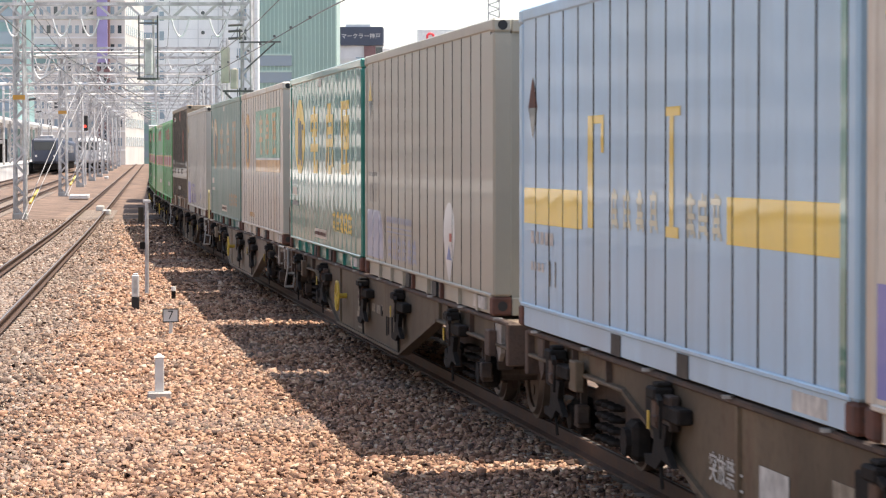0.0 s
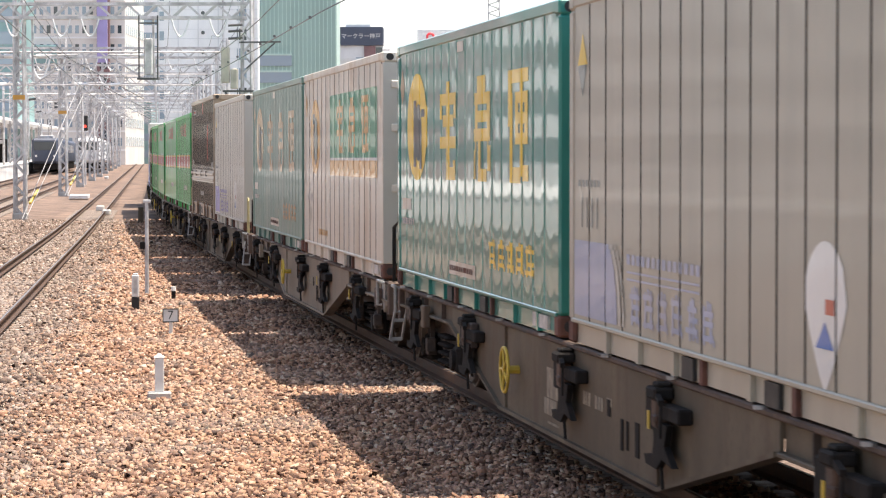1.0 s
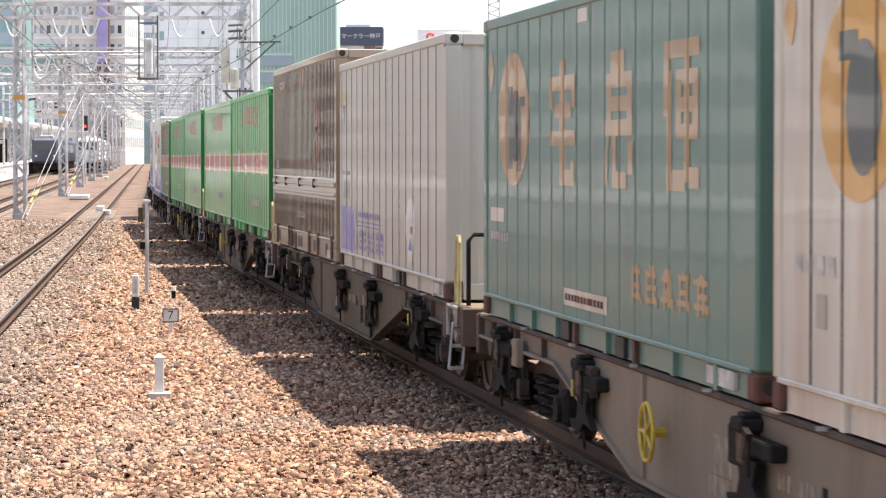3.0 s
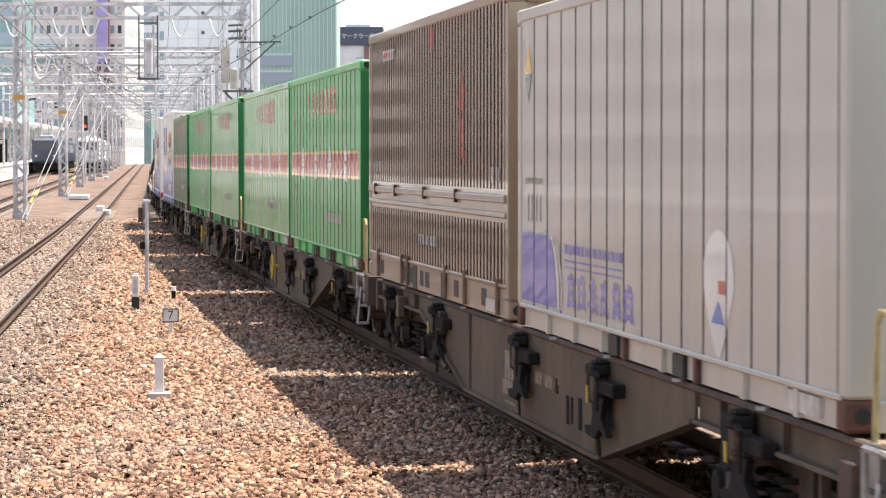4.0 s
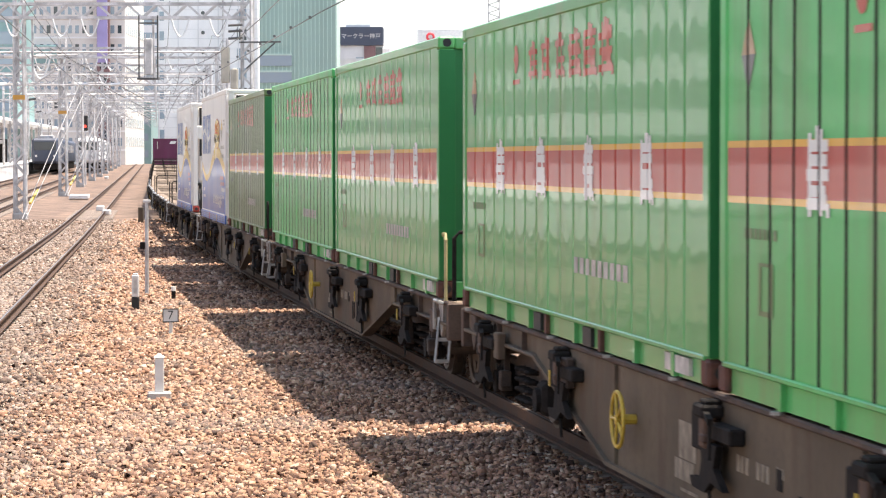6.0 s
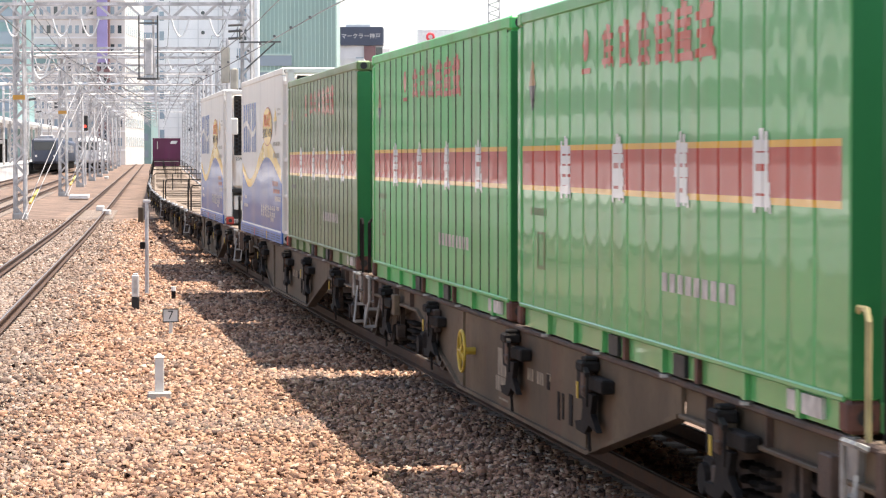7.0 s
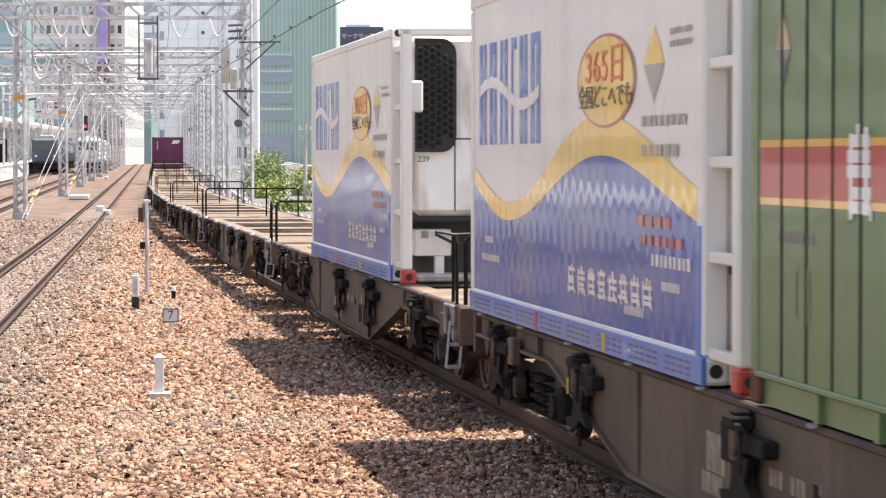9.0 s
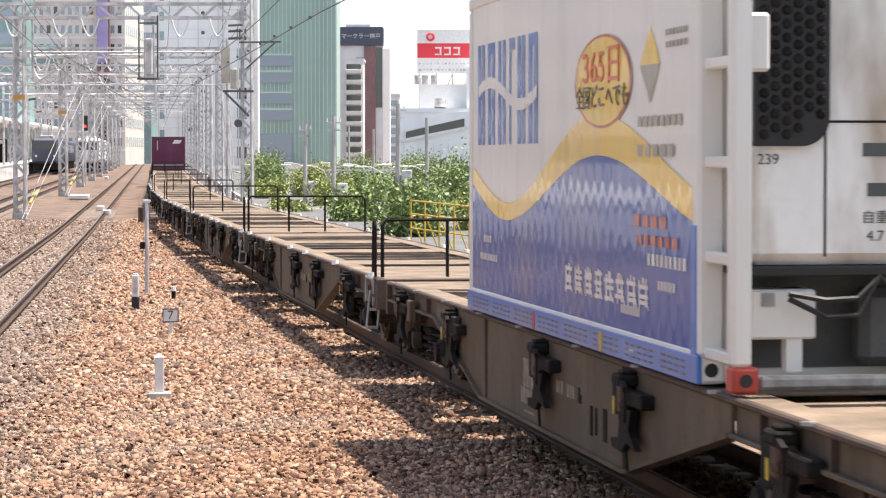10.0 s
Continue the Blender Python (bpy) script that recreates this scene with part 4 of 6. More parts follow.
class Box:
    """One freight container, built round its base's centre; markings follow the ribs of its picture side."""

    def __init__(self, label, L, H, kind, side, frame_m, group="containers on the train", W=2.49, end="ribbed", end_m=None, sill=0.19, mid=None, seam=None, foot=None, flush=False):
        self.L, self.H, self.W = L, H, W
        self.ob = thing("freight_container", label, "container", group)
        self.prof = ribs(L, kind)
        h, end_m, seam = W / 2, end_m or side, seam or GROOVE_BLACK
        zt = H - 0.1
        self.z0, self.zt = sill, zt
        spans = [(sill, zt)] if not mid else [(sill, mid[0]), (mid[1], zt)]
        for sx in (-1, 1):
            for a, b in spans:
                g = Geo()
                for (u, d), (u2, d2) in zip(self.prof[:-1], self.prof[1:]):
                    g.quad((sx * (h - 0.012 - d), L / 2 - u, a), (sx * (h - 0.012 - d2), L / 2 - u2, a), (sx * (h - 0.012 - d2), L / 2 - u2, b), (sx * (h - 0.012 - d), L / 2 - u, b))
                part("side_panel", g, side, self.ob, smooth=22)
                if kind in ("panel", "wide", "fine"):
                    # near-black strips over one wall and the floor of each groove
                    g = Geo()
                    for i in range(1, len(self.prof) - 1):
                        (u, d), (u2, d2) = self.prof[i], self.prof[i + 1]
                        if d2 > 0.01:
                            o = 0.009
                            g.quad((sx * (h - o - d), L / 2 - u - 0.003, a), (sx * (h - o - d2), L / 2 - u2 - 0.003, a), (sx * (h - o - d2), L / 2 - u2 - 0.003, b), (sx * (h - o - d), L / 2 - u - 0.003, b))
                    part("groove_seam", g, seam, self.ob, "near-black strip in the grooves")
            X = lambda a, b: (min(sx * a, sx * b), max(sx * a, sx * b))
            if mid:
                a, b = mid
                part("rub_rail", Geo().box(*X(h - 0.05, h - 0.01), -L / 2 + 0.12, L / 2 - 0.12, a, b).box(*X(h - 0.01, h + 0.015), -L / 2 + 0.1, L / 2 - 0.1, a + 0.04, a + 0.09, 0.01)
                     .box(*X(h - 0.01, h + 0.02), -L / 2 + 0.1, L / 2 - 0.1, b - 0.12, b - 0.05, 0.01), frame_m, self.ob, "horizontal grey rub rail")
            part("top_rail", Geo().box(*X(h - 0.07, h), -L / 2 + 0.1, L / 2 - 0.1, zt, H, 0.012), frame_m, self.ob)
            part("bottom_rail", Geo().box(*X(h - 0.09, h + 0.006), -L / 2 + 0.1, L / 2 - 0.1, sill - 0.035, sill, 0.008).box(*X(h - 0.09, h - 0.035), -L / 2 + 0.1, L / 2 - 0.1, 0.0, sill - 0.036), frame_m, self.ob)
            if flush:
                part("skirt_plate", Geo().box(*X(h - 0.034, h - 0.012), -L / 2 + 0.18, L / 2 - 0.18, 0.01, sill - 0.038), frame_m, self.ob)
            for u in (() if flush else (0.14, 0.25, 0.36, 0.44, 0.56, 0.66, 0.78, 0.9)):
                y = L / 2 - u * L
                part("stub", Geo().box(*X(h - 0.034, h), y - 0.04, y + 0.04, 0.0, sill - 0.036), frame_m if u not in (0.44, 0.66) else RUST, self.ob)
            for u in (0.40, 0.61):
                y = L / 2 - u * L
                part("fork_pocket", Geo().box(*X(h - 0.034, h - 0.006), y - 0.15, y + 0.15, 0.005, sill - 0.045), BLACK, self.ob, "dark fork pocket")
            part("data_plate", Geo().box(*X(h - 0.033, h - 0.008), L / 2 - 0.945 * L, L / 2 - 0.875 * L, 0.03, 0.14), MARK, self.ob, "scuffed white plate")
            for sy in (-1, 1):
                Y = lambda a, b: (min(sy * a, sy * b), max(sy * a, sy * b))
                part("corner_post", Geo().box(*X(h - 0.17, h), *Y(L / 2 - 0.16, L / 2), 0.17, H - 0.12, 0.02), frame_m, self.ob)
                # post ends take the end wall's colour, on green boxes the shaded green
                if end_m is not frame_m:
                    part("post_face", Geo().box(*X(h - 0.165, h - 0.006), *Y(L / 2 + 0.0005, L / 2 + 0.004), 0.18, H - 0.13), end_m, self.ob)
                for za, zb in ((0.0, 0.17), (H - 0.12, H + 0.005)):
                    c = part("corner_casting", Geo().box(*X(h - 0.17, h + 0.004), *Y(L / 2 - 0.18, L / 2 + 0.004), za, zb, 0.02), (foot or RUST) if za == 0 else frame_m, self.ob)
                    part("socket", Geo().rod((sx * (h - 0.085), sy * (L / 2), (za + zb) / 2), (sx * (h - 0.085), sy * (L / 2 + 0.006), (za + zb) / 2), 0.045, 10), BLACK, c)
        for sy in (-1, 1):
            g = Geo()
            n = 14 if end == "ribbed" else 4
            xs = np.linspace(-h + 0.17, h - 0.17, n * 2 + 1)
            for i in range(2 * n):
                d0 = 0.03 + 0.03 * ((i // 1) % 2) if end == "ribbed" else 0.03
                d1 = 0.03 + 0.03 * ((i + 1) % 2) if end == "ribbed" else 0.03
                g.quad((xs[i], sy * (L / 2 - d0), 0.15), (xs[i + 1], sy * (L / 2 - d1), 0.15), (xs[i + 1], sy * (L / 2 - d1), H - 0.1), (xs[i], sy * (L / 2 - d0), H - 0.1))
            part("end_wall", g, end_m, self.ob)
            part("end_header", Geo().box(-h + 0.17, h - 0.17, min(sy * L / 2, sy * (L / 2 - 0.09)), max(sy * L / 2, sy * (L / 2 - 0.09)), H - 0.12, H - 0.005, 0.01), frame_m, self.ob)
            part("end_sill", Geo().box(-h + 0.17, h - 0.17, min(sy * L / 2, sy * (L / 2 - 0.09)), max(sy * L / 2, sy * (L / 2 - 0.09)), 0.0, 0.16, 0.01), frame_m, self.ob)
            if end == "doors":
                for x in (-0.85, -0.35, 0.35, 0.85):
                    part("lock_rod", Geo().rod((x, sy * (L / 2 - 0.005), 0.1), (x, sy * (L / 2 - 0.005), H - 0.06), 0.02), PALE, self.ob)
                for z in (0.45, 1.0, 1.7, 2.2):
                    part("hinge", Geo().box(-h + 0.1, -h + 0.42, min(sy * (L / 2 - 0.03), sy * (L / 2 + 0.02)), max(sy * (L / 2 - 0.03), sy * (L / 2 + 0.02)), z, z + 0.09, 0.01), frame_m, self.ob)
        part("roof", Geo().box(-h + 0.07, h - 0.07, -L / 2 + 0.09, L / 2 - 0.09, H - 0.06, H - 0.02), frame_m, self.ob)
        part("floor", Geo().box(-h + 0.09, h - 0.09, -L / 2 + 0.09, L / 2 - 0.09, 0.02, 0.14), SILL, self.ob)

    def face(self, u):
        return -(self.W / 2 - 0.012 - depth_at(self.prof, u) + 0.004)

    def mark(self, name, shapes, material, label="", lift=0.0, steps=0.06):
        """Painted shapes on the ribbed side: (u0, u1, low, high), where low and high are heights or functions of u."""
        g = Geo()
        us = [a for a, _ in self.prof]
        plain = not any(callable(q) for sh in shapes for q in sh)
        if plain and len(shapes) > 1:
            U = sorted({round(q, 4) for sh in shapes for q in sh[:2]} | {q for q in us if min(sh[0] for sh in shapes) < q < max(sh[1] for sh in shapes)})
            Z = sorted({round(q, 4) for sh in shapes for q in sh[2:]})
            for a, b in zip(U[:-1], U[1:]):
                for c, d in zip(Z[:-1], Z[1:]):
                    if b - a > 1e-4 and any(sh[0] < (a + b) / 2 < sh[1] and sh[2] < (c + d) / 2 < sh[3] for sh in shapes):
                        xa, xb = self.face(a) - lift, self.face(b) - lift
                        g.quad((xa, self.L / 2 - a, c), (xb, self.L / 2 - b, c), (xb, self.L / 2 - b, d), (xa, self.L / 2 - a, d))
            shapes = []
        for u0, u1, lo, hi in shapes:
            cut = {u0, u1, *(q for q in us if u0 < q < u1)}
            if callable(lo) or callable(hi):
                cut |= set(np.linspace(u0, u1, max(3, int((u1 - u0) / steps))).tolist())
            cut = sorted(cut)
            for a, b in zip(cut[:-1], cut[1:]):
                l0, l1 = (lo(a), lo(b)) if callable(lo) else (lo, lo)
                h0, h1 = (hi(a), hi(b)) if callable(hi) else (hi, hi)
                if h0 - l0 < 0.002 and h1 - l1 < 0.002:
                    continue
                xa, xb = self.face(a) - lift, self.face(b) - lift
                g.quad((xa, self.L / 2 - a, l0), (xb, self.L / 2 - b, l1), (xb, self.L / 2 - b, h1), (xa, self.L / 2 - a, h0))
        ob = part(name, g, material, self.ob, label, smooth=22)
        if name in ("small_print", "notice_print", "card_holder"):
            tagged(ob, kind="stuff")
        return ob


def disc(u, z, ru, rz):
    f = lambda a: rz * math.sqrt(max(0.0, 1 - ((a - u) / ru) ** 2))
    return (u - ru, u + ru, lambda a: z - f(a), lambda a: z + f(a))


def kite(u, z, ru, rz, half=0):
    f = lambda a: rz * (1 - abs(a - u) / ru)
    if half > 0:
        return (u - ru, u + ru, z, lambda a: z + f(a))
    if half < 0:
        return (u - ru, u + ru, lambda a: z - f(a), z)
    return (u - ru, u + ru, lambda a: z - f(a), lambda a: z + f(a))


def glyph(u, z, w, h, seed, n=4):
    """A sign that is not lettered: bold plain bars of its size, joined by two uprights."""
    r = random.Random(seed)
    zl, t = z - h / 2, h * 0.085
    a, c = u + r.uniform(-0.34, -0.14) * w, u + r.uniform(0.12, 0.3) * w
    out = [(a - w * 0.07, a + w * 0.07, zl, zl + h * r.uniform(0.86, 1.0)), (c - w * 0.075, c + w * 0.075, zl + h * r.uniform(0.0, 0.12), zl + h)]
    for i in range(n):
        q = zl + (h - t) * (i + r.uniform(0.25, 0.75)) / n
        e0, e1 = r.uniform(-0.5, -0.3) * w, r.uniform(0.36, 0.5) * w
        if i % 3 == 1:
            e0 = min(a - u, r.uniform(-0.3, -0.1) * w)
        out.append((u + e0, u + e1, q - t * 0.5, q + t * 1.1))
    # a stepped foot stroke and a short cap
    for i in range(3):
        out.append((c + (u + w * 0.5 - c) * i / 3, c + (u + w * 0.5 - c) * (i + 1.2) / 3, zl + h * (0.2 - 0.1 * i), zl + h * (0.36 - 0.1 * i)))
    out.append((u - w * 0.08, u + w * 0.08, zl + h * 0.8, zl + h * 1.04))
    return out


def block_sign(u, z, w, h, k):
    """A large sign as plain bold bars."""
    rows = (((-.1, .1, .88, 1), (-.5, .5, .76, .88), (-.5, -.36, .62, .78), (.36, .5, .62, .78), (-.3, .34, .54, .66), (-.5, .5, .32, .44), (-.1, .06, .04, .8), (-.1, .46, 0, .13), (.32, .46, .0, .2)),
            ((-.25, .2, .82, 1), (-.4, .36, .73, .84), (-.36, .42, .56, .67), (-.46, .44, .38, .5), (.28, .44, .38, .84), (-.36, -.22, .5, .75), (-.46, -.34, .02, .3), (-.36, -.3, .28, .4), (-.2, -.06, .04, .4), (-.2, .26, .0, .12), (.3, .46, .1, .34), (.3, .34, .3, .4)),
            ((-.44, -.3, .5, 1), (-.36, -.22, 0, .8), (-.32, .5, .88, 1), (-.1, .04, .34, .8), (.34, .48, .34, .8), (-.1, .48, .7, .8), (-.1, .48, .52, .62), (-.1, .48, .34, .44), (.12, .26, .06, .9), (-.2, .14, 0, .14), (.2, .5, .02, .16)))[k]
    return [(u + a * w, u + b * w, z - h / 2 + c * h, z - h / 2 + d * h) for a, b, c, d in rows]


def small_print(u, z, w, h, n):
    p = w / n
    return [(u + i * p, u + i * p + p * 0.68, z, z + h) for i in range(n)]


def green_box(material, seed, old=False, kind="panel"):
    b = Box(("dull olive" if old else "bright" if kind == "panel" else "glossy satin") + " green ribbed steel container with red band", 9.3, 2.6, kind, material, material, end_m=GREEN_END_SHADED)
    z = -1.02
    b.mark("band", [(0.17, 9.13, 2.19 + z, 2.47 + z)], BAND_RED, "dark red painted band")
    for za in (2.47, 2.15):
        b.mark("band_edge", [(0.17, 9.13, za + z, za + 0.04 + z)], BAND_YEL, "thin orange line")
    for k, u in enumerate((2.0, 3.85, 5.7, 7.6)):
        b.mark("sign", glyph(u, 2.33 + z, 0.42, 0.46, seed + k, 5), BANDWHITE, "white painted sign in plain bars", lift=0.003)
    b.mark("emblem", [disc(2.75, 3.24 + z, 0.12, 0.12), (2.62, 2.92, 3.03 + z, 3.07 + z)], GLYPH_RED)
    for k in range(6):
        b.mark("sign", glyph(3.5 + 0.56 * k, 3.2 + z, 0.42 if k < 3 else 0.52, 0.3 + 0.02 * k, seed + 20 + k, 3 if k < 3 else 5), GLYPH_RED, "red painted sign in plain bars")
    b.mark("hazard_mark", [kite(0.62, 3.0 + z, 0.15, 0.22, 1)], LOGO_OLD)
    b.mark("hazard_mark", [kite(0.62, 3.0 + z, 0.15, 0.22, -1)], LOGO_DARK)
    b.mark("small_print", small_print(5.2, 1.55 + z, 1.9, 0.12, 9), MARK, "row of pale small signs")
    b.mark("small_print", small_print(0.55, 1.95 + z, 0.7, 0.06, 7), OLIVE if not old else LOGO_DARK)
    b.mark("card_holder", [(0.85, 0.9, 1.55 + z, 1.8 + z), (1.1, 1.15, 1.55 + z, 1.8 + z), (0.85, 1.15, 1.52 + z, 1.55 + z), (0.85, 1.15, 1.8 + z, 1.82 + z)], OLIVE)
    return b


def end_letters(b, text):
    """Dark type letters high on the end wall."""
    lettering("lettering", text, 0.16, LOGO_DARK, b.ob, Matrix.Translation((-b.W / 2 + 0.62, -b.L / 2 - 0.003, b.H - 0.34)) @ Euler((radians(90), 0, 0)).to_matrix().to_4x4(), "dark type letters")


def parcel_box(material, logo, seed, label):
    b = Box(label, 9.2, 2.62, "soft", material, material)
    z = -1.02
    b.mark("logo_disc", [disc(1.45, 2.74 + z, 0.72, 0.56)], logo, "round painted logo as a plain disc")
    b.mark("logo_blot", [disc(1.56, 2.68 + z, 0.26, 0.3), (1.22, 1.42, 2.32 + z, 3.02 + z), (1.4, 1.7, 2.55 + z, 2.7 + z), (1.62, 1.82, 2.3 + z, 2.56 + z), (1.78, 2.0, 2.84 + z, 2.92 + z)], LOGO_DARK, lift=0.003)
    for k, u in enumerate((3.55, 5.55, 7.35)):
        b.mark("sign", block_sign(u, 2.68 + z, 1.0, 0.96, k), logo, "large painted sign in plain bars")
    for k in range(5):
        b.mark("sign", glyph(6.1 + 0.45 * k, 1.56 + z, 0.38, 0.26, seed + 9 + k, 3), logo)
    b.mark("notice", [(3.6, 5.2, 1.29 + z, 1.42 + z)], OFFWHITE, "white notice strip")
    b.mark("notice_print", small_print(3.7, 1.33 + z, 1.4, 0.05, 12), RUST, lift=0.003)
    b.mark("notice", [(4.1, 4.5, 3.42 + z, 3.52 + z)], OFFWHITE)
    b.mark("notice", [(0.35, 1.0, 1.86 + z, 1.98 + z)], OFFWHITE)
    b.mark("small_print", small_print(0.35, 1.7 + z, 0.9, 0.07, 7), MARK)
    b.mark("hazard_mark", [kite(0.35, 3.18 + z, 0.16, 0.2)], LOGO_OLD)
    return b


def courier_box(material, panel, seed, label, L=9.25):
    b = Box(label, L, 2.62, "wide", material, material, end_m=GREY if material is GREY else PALEGREY)
    z = -1.02
    end_letters(b, "U53")
    edge = lambda f: 1.22 + 0.42 * math.sqrt(max(0.0, 1 - f * f))
    cut = [(i / 16, (i + 1) / 16) for i in range(16)]
    zz = lambda f: 1.24 + z + 0.56 * f
    b.mark("colour_field", [(0.165, edge(f), zz(f), zz(f2)) for f, f2 in cut], panel, "violet painted corner field")
    for da, db in ((0.04, 0.14), (0.19, 0.25)):
        b.mark("arc_stripe", [(edge(f) + da, edge(f) + db, zz(f), zz(f2)) for f, f2 in cut], BANDWHITE if panel is VIOLET else PALEGREY, "pale curved stripe", lift=0.003)
    for k in range(6):
        b.mark("sign", glyph(2.2 + 0.4 * k, 1.4 + z, 0.32, 0.26, seed + k, 3), panel, "painted sign in plain bars")
    b.mark("small_print", small_print(1.95, 1.68 + z, 2.1, 0.07, 14) + [(1.95, 4.0, 1.62 + z, 1.635 + z), (1.95, 4.0, 1.57 + z, 1.585 + z)], panel)
    b.mark("emblem", [(6.27, 7.03, lambda a: 1.66 + z - 0.46 * (1 - (abs(a - 6.65) / 0.38) ** 1.35), lambda a: 1.66 + z + 0.32 * math.sqrt(max(0.0, 1 - ((a - 6.65) / 0.38) ** 2)))], BANDWHITE, "white shield-shaped emblem")
    b.mark("emblem_detail", [(6.66, 6.82, 1.6 + z, 1.68 + z)], GLYPH_RED, lift=0.003)
    b.mark("emblem_detail", [kite(6.65, 1.42 + z, 0.16, 0.14, 1)], LOGO_BLUE, lift=0.003)
    b.mark("hazard_mark", [kite(0.45, 3.1 + z, 0.17, 0.24, 1)], LOGO_YEL)
    b.mark("hazard_mark", [kite(0.45, 3.1 + z, 0.17, 0.24, -1)], LOGO_DARK)
    b.mark("small_print", small_print(0.3, 2.2 + z, 0.8, 0.05, 6), LOGO_DARK)
    b.mark("card_holder", [(0.42, 0.46, 1.9 + z, 2.12 + z), (0.6, 0.64, 1.9 + z, 2.12 + z), (0.78, 0.82, 1.9 + z, 2.12 + z), (0.95, 0.99, 1.9 + z, 2.12 + z)], LOGO_DARK)
    return b


def blue_box():
    b = Box("light blue ribbed steel container with a yellow band", 9.3, 2.62, "wide", LIGHTBLUE, LIGHTBLUE, sill=0.2, flush=True)
    z = -1.02
    b.mark("band", [(0.2, 2.55, 1.88 + z, 2.17 + z)], LOGO_YEL, "yellow painted band")
    b.mark("band", [(6.75, 9.0, 1.9 + z, 2.18 + z)], LOGO_YEL, "yellow painted band")
    b.mark("sign", [(2.75, 2.95, 1.9 + z, 2.72 + z), (2.75, 3.3, 2.66 + z, 2.72 + z), (3.2, 3.3, 2.45 + z, 2.72 + z)], LOGO_YEL, "tall yellow sign in plain bars")
    b.mark("sign", [(5.2, 5.55, 1.9 + z, 1.97 + z), (5.3, 5.42, 1.9 + z, 2.74 + z), (5.18, 5.6, 2.68 + z, 2.74 + z)], LOGO_YEL, "tall yellow sign in plain bars")
    for k in range(7):
        b.mark("sign", glyph(3.65 + 0.4 * k if k < 4 else 4.57 + 0.32 * k, 2.05 + z, 0.26, 0.27, 50 + k, 3), PALEYEL, "bleached sign in plain bars")
    b.mark("hazard_mark", [kite(0.58, 2.82 + z, 0.2, 0.27, 1)], RUST)
    b.mark("hazard_mark", [kite(0.58, 2.82 + z, 0.2, 0.27, -1)], LOGO_DARK)
    b.mark("small_print", small_print(0.5, 1.72 + z, 1.0, 0.1, 5) + small_print(0.5, 1.5 + z, 0.6, 0.07, 4), MARK)
    b.mark("card_holder", [(1.3, 1.34, 1.4 + z, 1.6 + z), (1.5, 1.54, 1.4 + z, 1.6 + z)], LOGO_DARK)
    b.mark("door_edge", [(9.0, 9.13, 0.2, 2.5)], TEAL)
    return b


def panel_box():
    b = Box("off-white ribbed steel container with green panel and orange stripe", 9.2, 2.62, "wide", OFFWHITE, OFFWHITE, end="doors", end_m=PALEGREY)
    z = -1.02
    b.mark("logo_disc", [disc(1.52, 2.72 + z, 0.68, 0.53)], ORANGE, "round painted logo as a plain disc")
    b.mark("logo_blot", [disc(1.6, 2.66 + z, 0.3, 0.34), (1.2, 1.5, 2.9 + z, 3.05 + z)], LOGO_DARK, lift=0.003)
    b.mark("colour_panel", [(3.5, 8.6, 2.42 + z, 3.26 + z)], PANEL_GREEN, "green painted panel")
    b.mark("stripe", [(3.5, 8.6, 2.385 + z, 2.42 + z)], BANDWHITE)
    b.mark("stripe", [(3.5, 8.6, 2.18 + z, 2.385 + z)], ORANGE, "orange painted stripe")
    for k, u in enumerate((4.68, 6.05, 7.4)):
        b.mark("sign", block_sign(u, 2.83 + z, 0.74, 0.7, k), ORANGE, "painted sign in plain bars", lift=0.003)
    end_letters(b, "UV")
    b.mark("notice_print", small_print(2.0, 1.34 + z, 1.2, 0.08, 8), ORANGE)
    b.mark("hazard_mark", [kite(0.3, 3.18 + z, 0.12, 0.22)], ORANGE)
    b.mark("small_print", small_print(0.4, 1.8 + z, 0.8, 0.1, 4), MARK)
    b.mark("card_holder", [(0.8, 0.98, 1.52 + z, 1.7 + z)], GREY)
    return b


LATCH = mat("rusty_latch_steel", (0.22, 0.14, 0.09), 0.7, vary=0.3, scale=6, grime=0.4)


def brown_box():
    b = Box("brown close-ribbed steel container with a grey rub rail", 9.5, 2.85, "fine", BROWN, BROWNGREY, sill=0.3, mid=(0.83, 1.12), foot=BROWNGREY, flush=True)
    for u, w2 in ((1.15, 0.14), (3.12, 0.14), (3.55, 0.12), (4.3, 0.13), (4.68, 0.15), (6.6, 0.14), (8.2, 0.14)):
        part("pocket", Geo().box(-1.2345, -1.231, 4.75 - u - w2, 4.75 - u + w2, 0.06, 0.22), BLACK, b.ob, "dark lashing pocket")
    for u in (0.9, 2.9, 3.35, 6.0, 7.2, 9.0):
        part("latch", Geo().box(-1.27, -1.235, 4.75 - u - 0.025, 4.75 - u + 0.025, 0.02, 0.34, 0.008), LATCH, b.ob)
    for u in (0.7, 2.4, 4.6, 6.7):
        part("rail_clip", Geo().box(-1.272, -1.24, 4.75 - u - 0.025, 4.75 - u + 0.025, 0.97, 1.1), SILL, b.ob)
    b.mark("notice", [(1.2, 2.2, 2.5, 2.62)], MARK, "pale notice", lift=0.002)
    b.mark("notice_print", small_print(1.3, 2.54, 0.8, 0.05, 5), GLYPH_RED, lift=0.006)
    b.mark("sign", glyph(6.95, 1.75, 0.4, 0.85, 5, 5), GLYPH_RED, lift=0.002)
    b.mark("emblem", [disc(5.0, 2.6, 0.22, 0.14)], GLYPH_RED, lift=0.002)
    b.mark("small_print", small_print(4.1, 0.5, 1.3, 0.1, 5) + small_print(0.6, 1.24, 0.5, 0.12, 2) + small_print(8.6, 1.18, 0.5, 0.13, 2), MARK, lift=0.002)
    return b


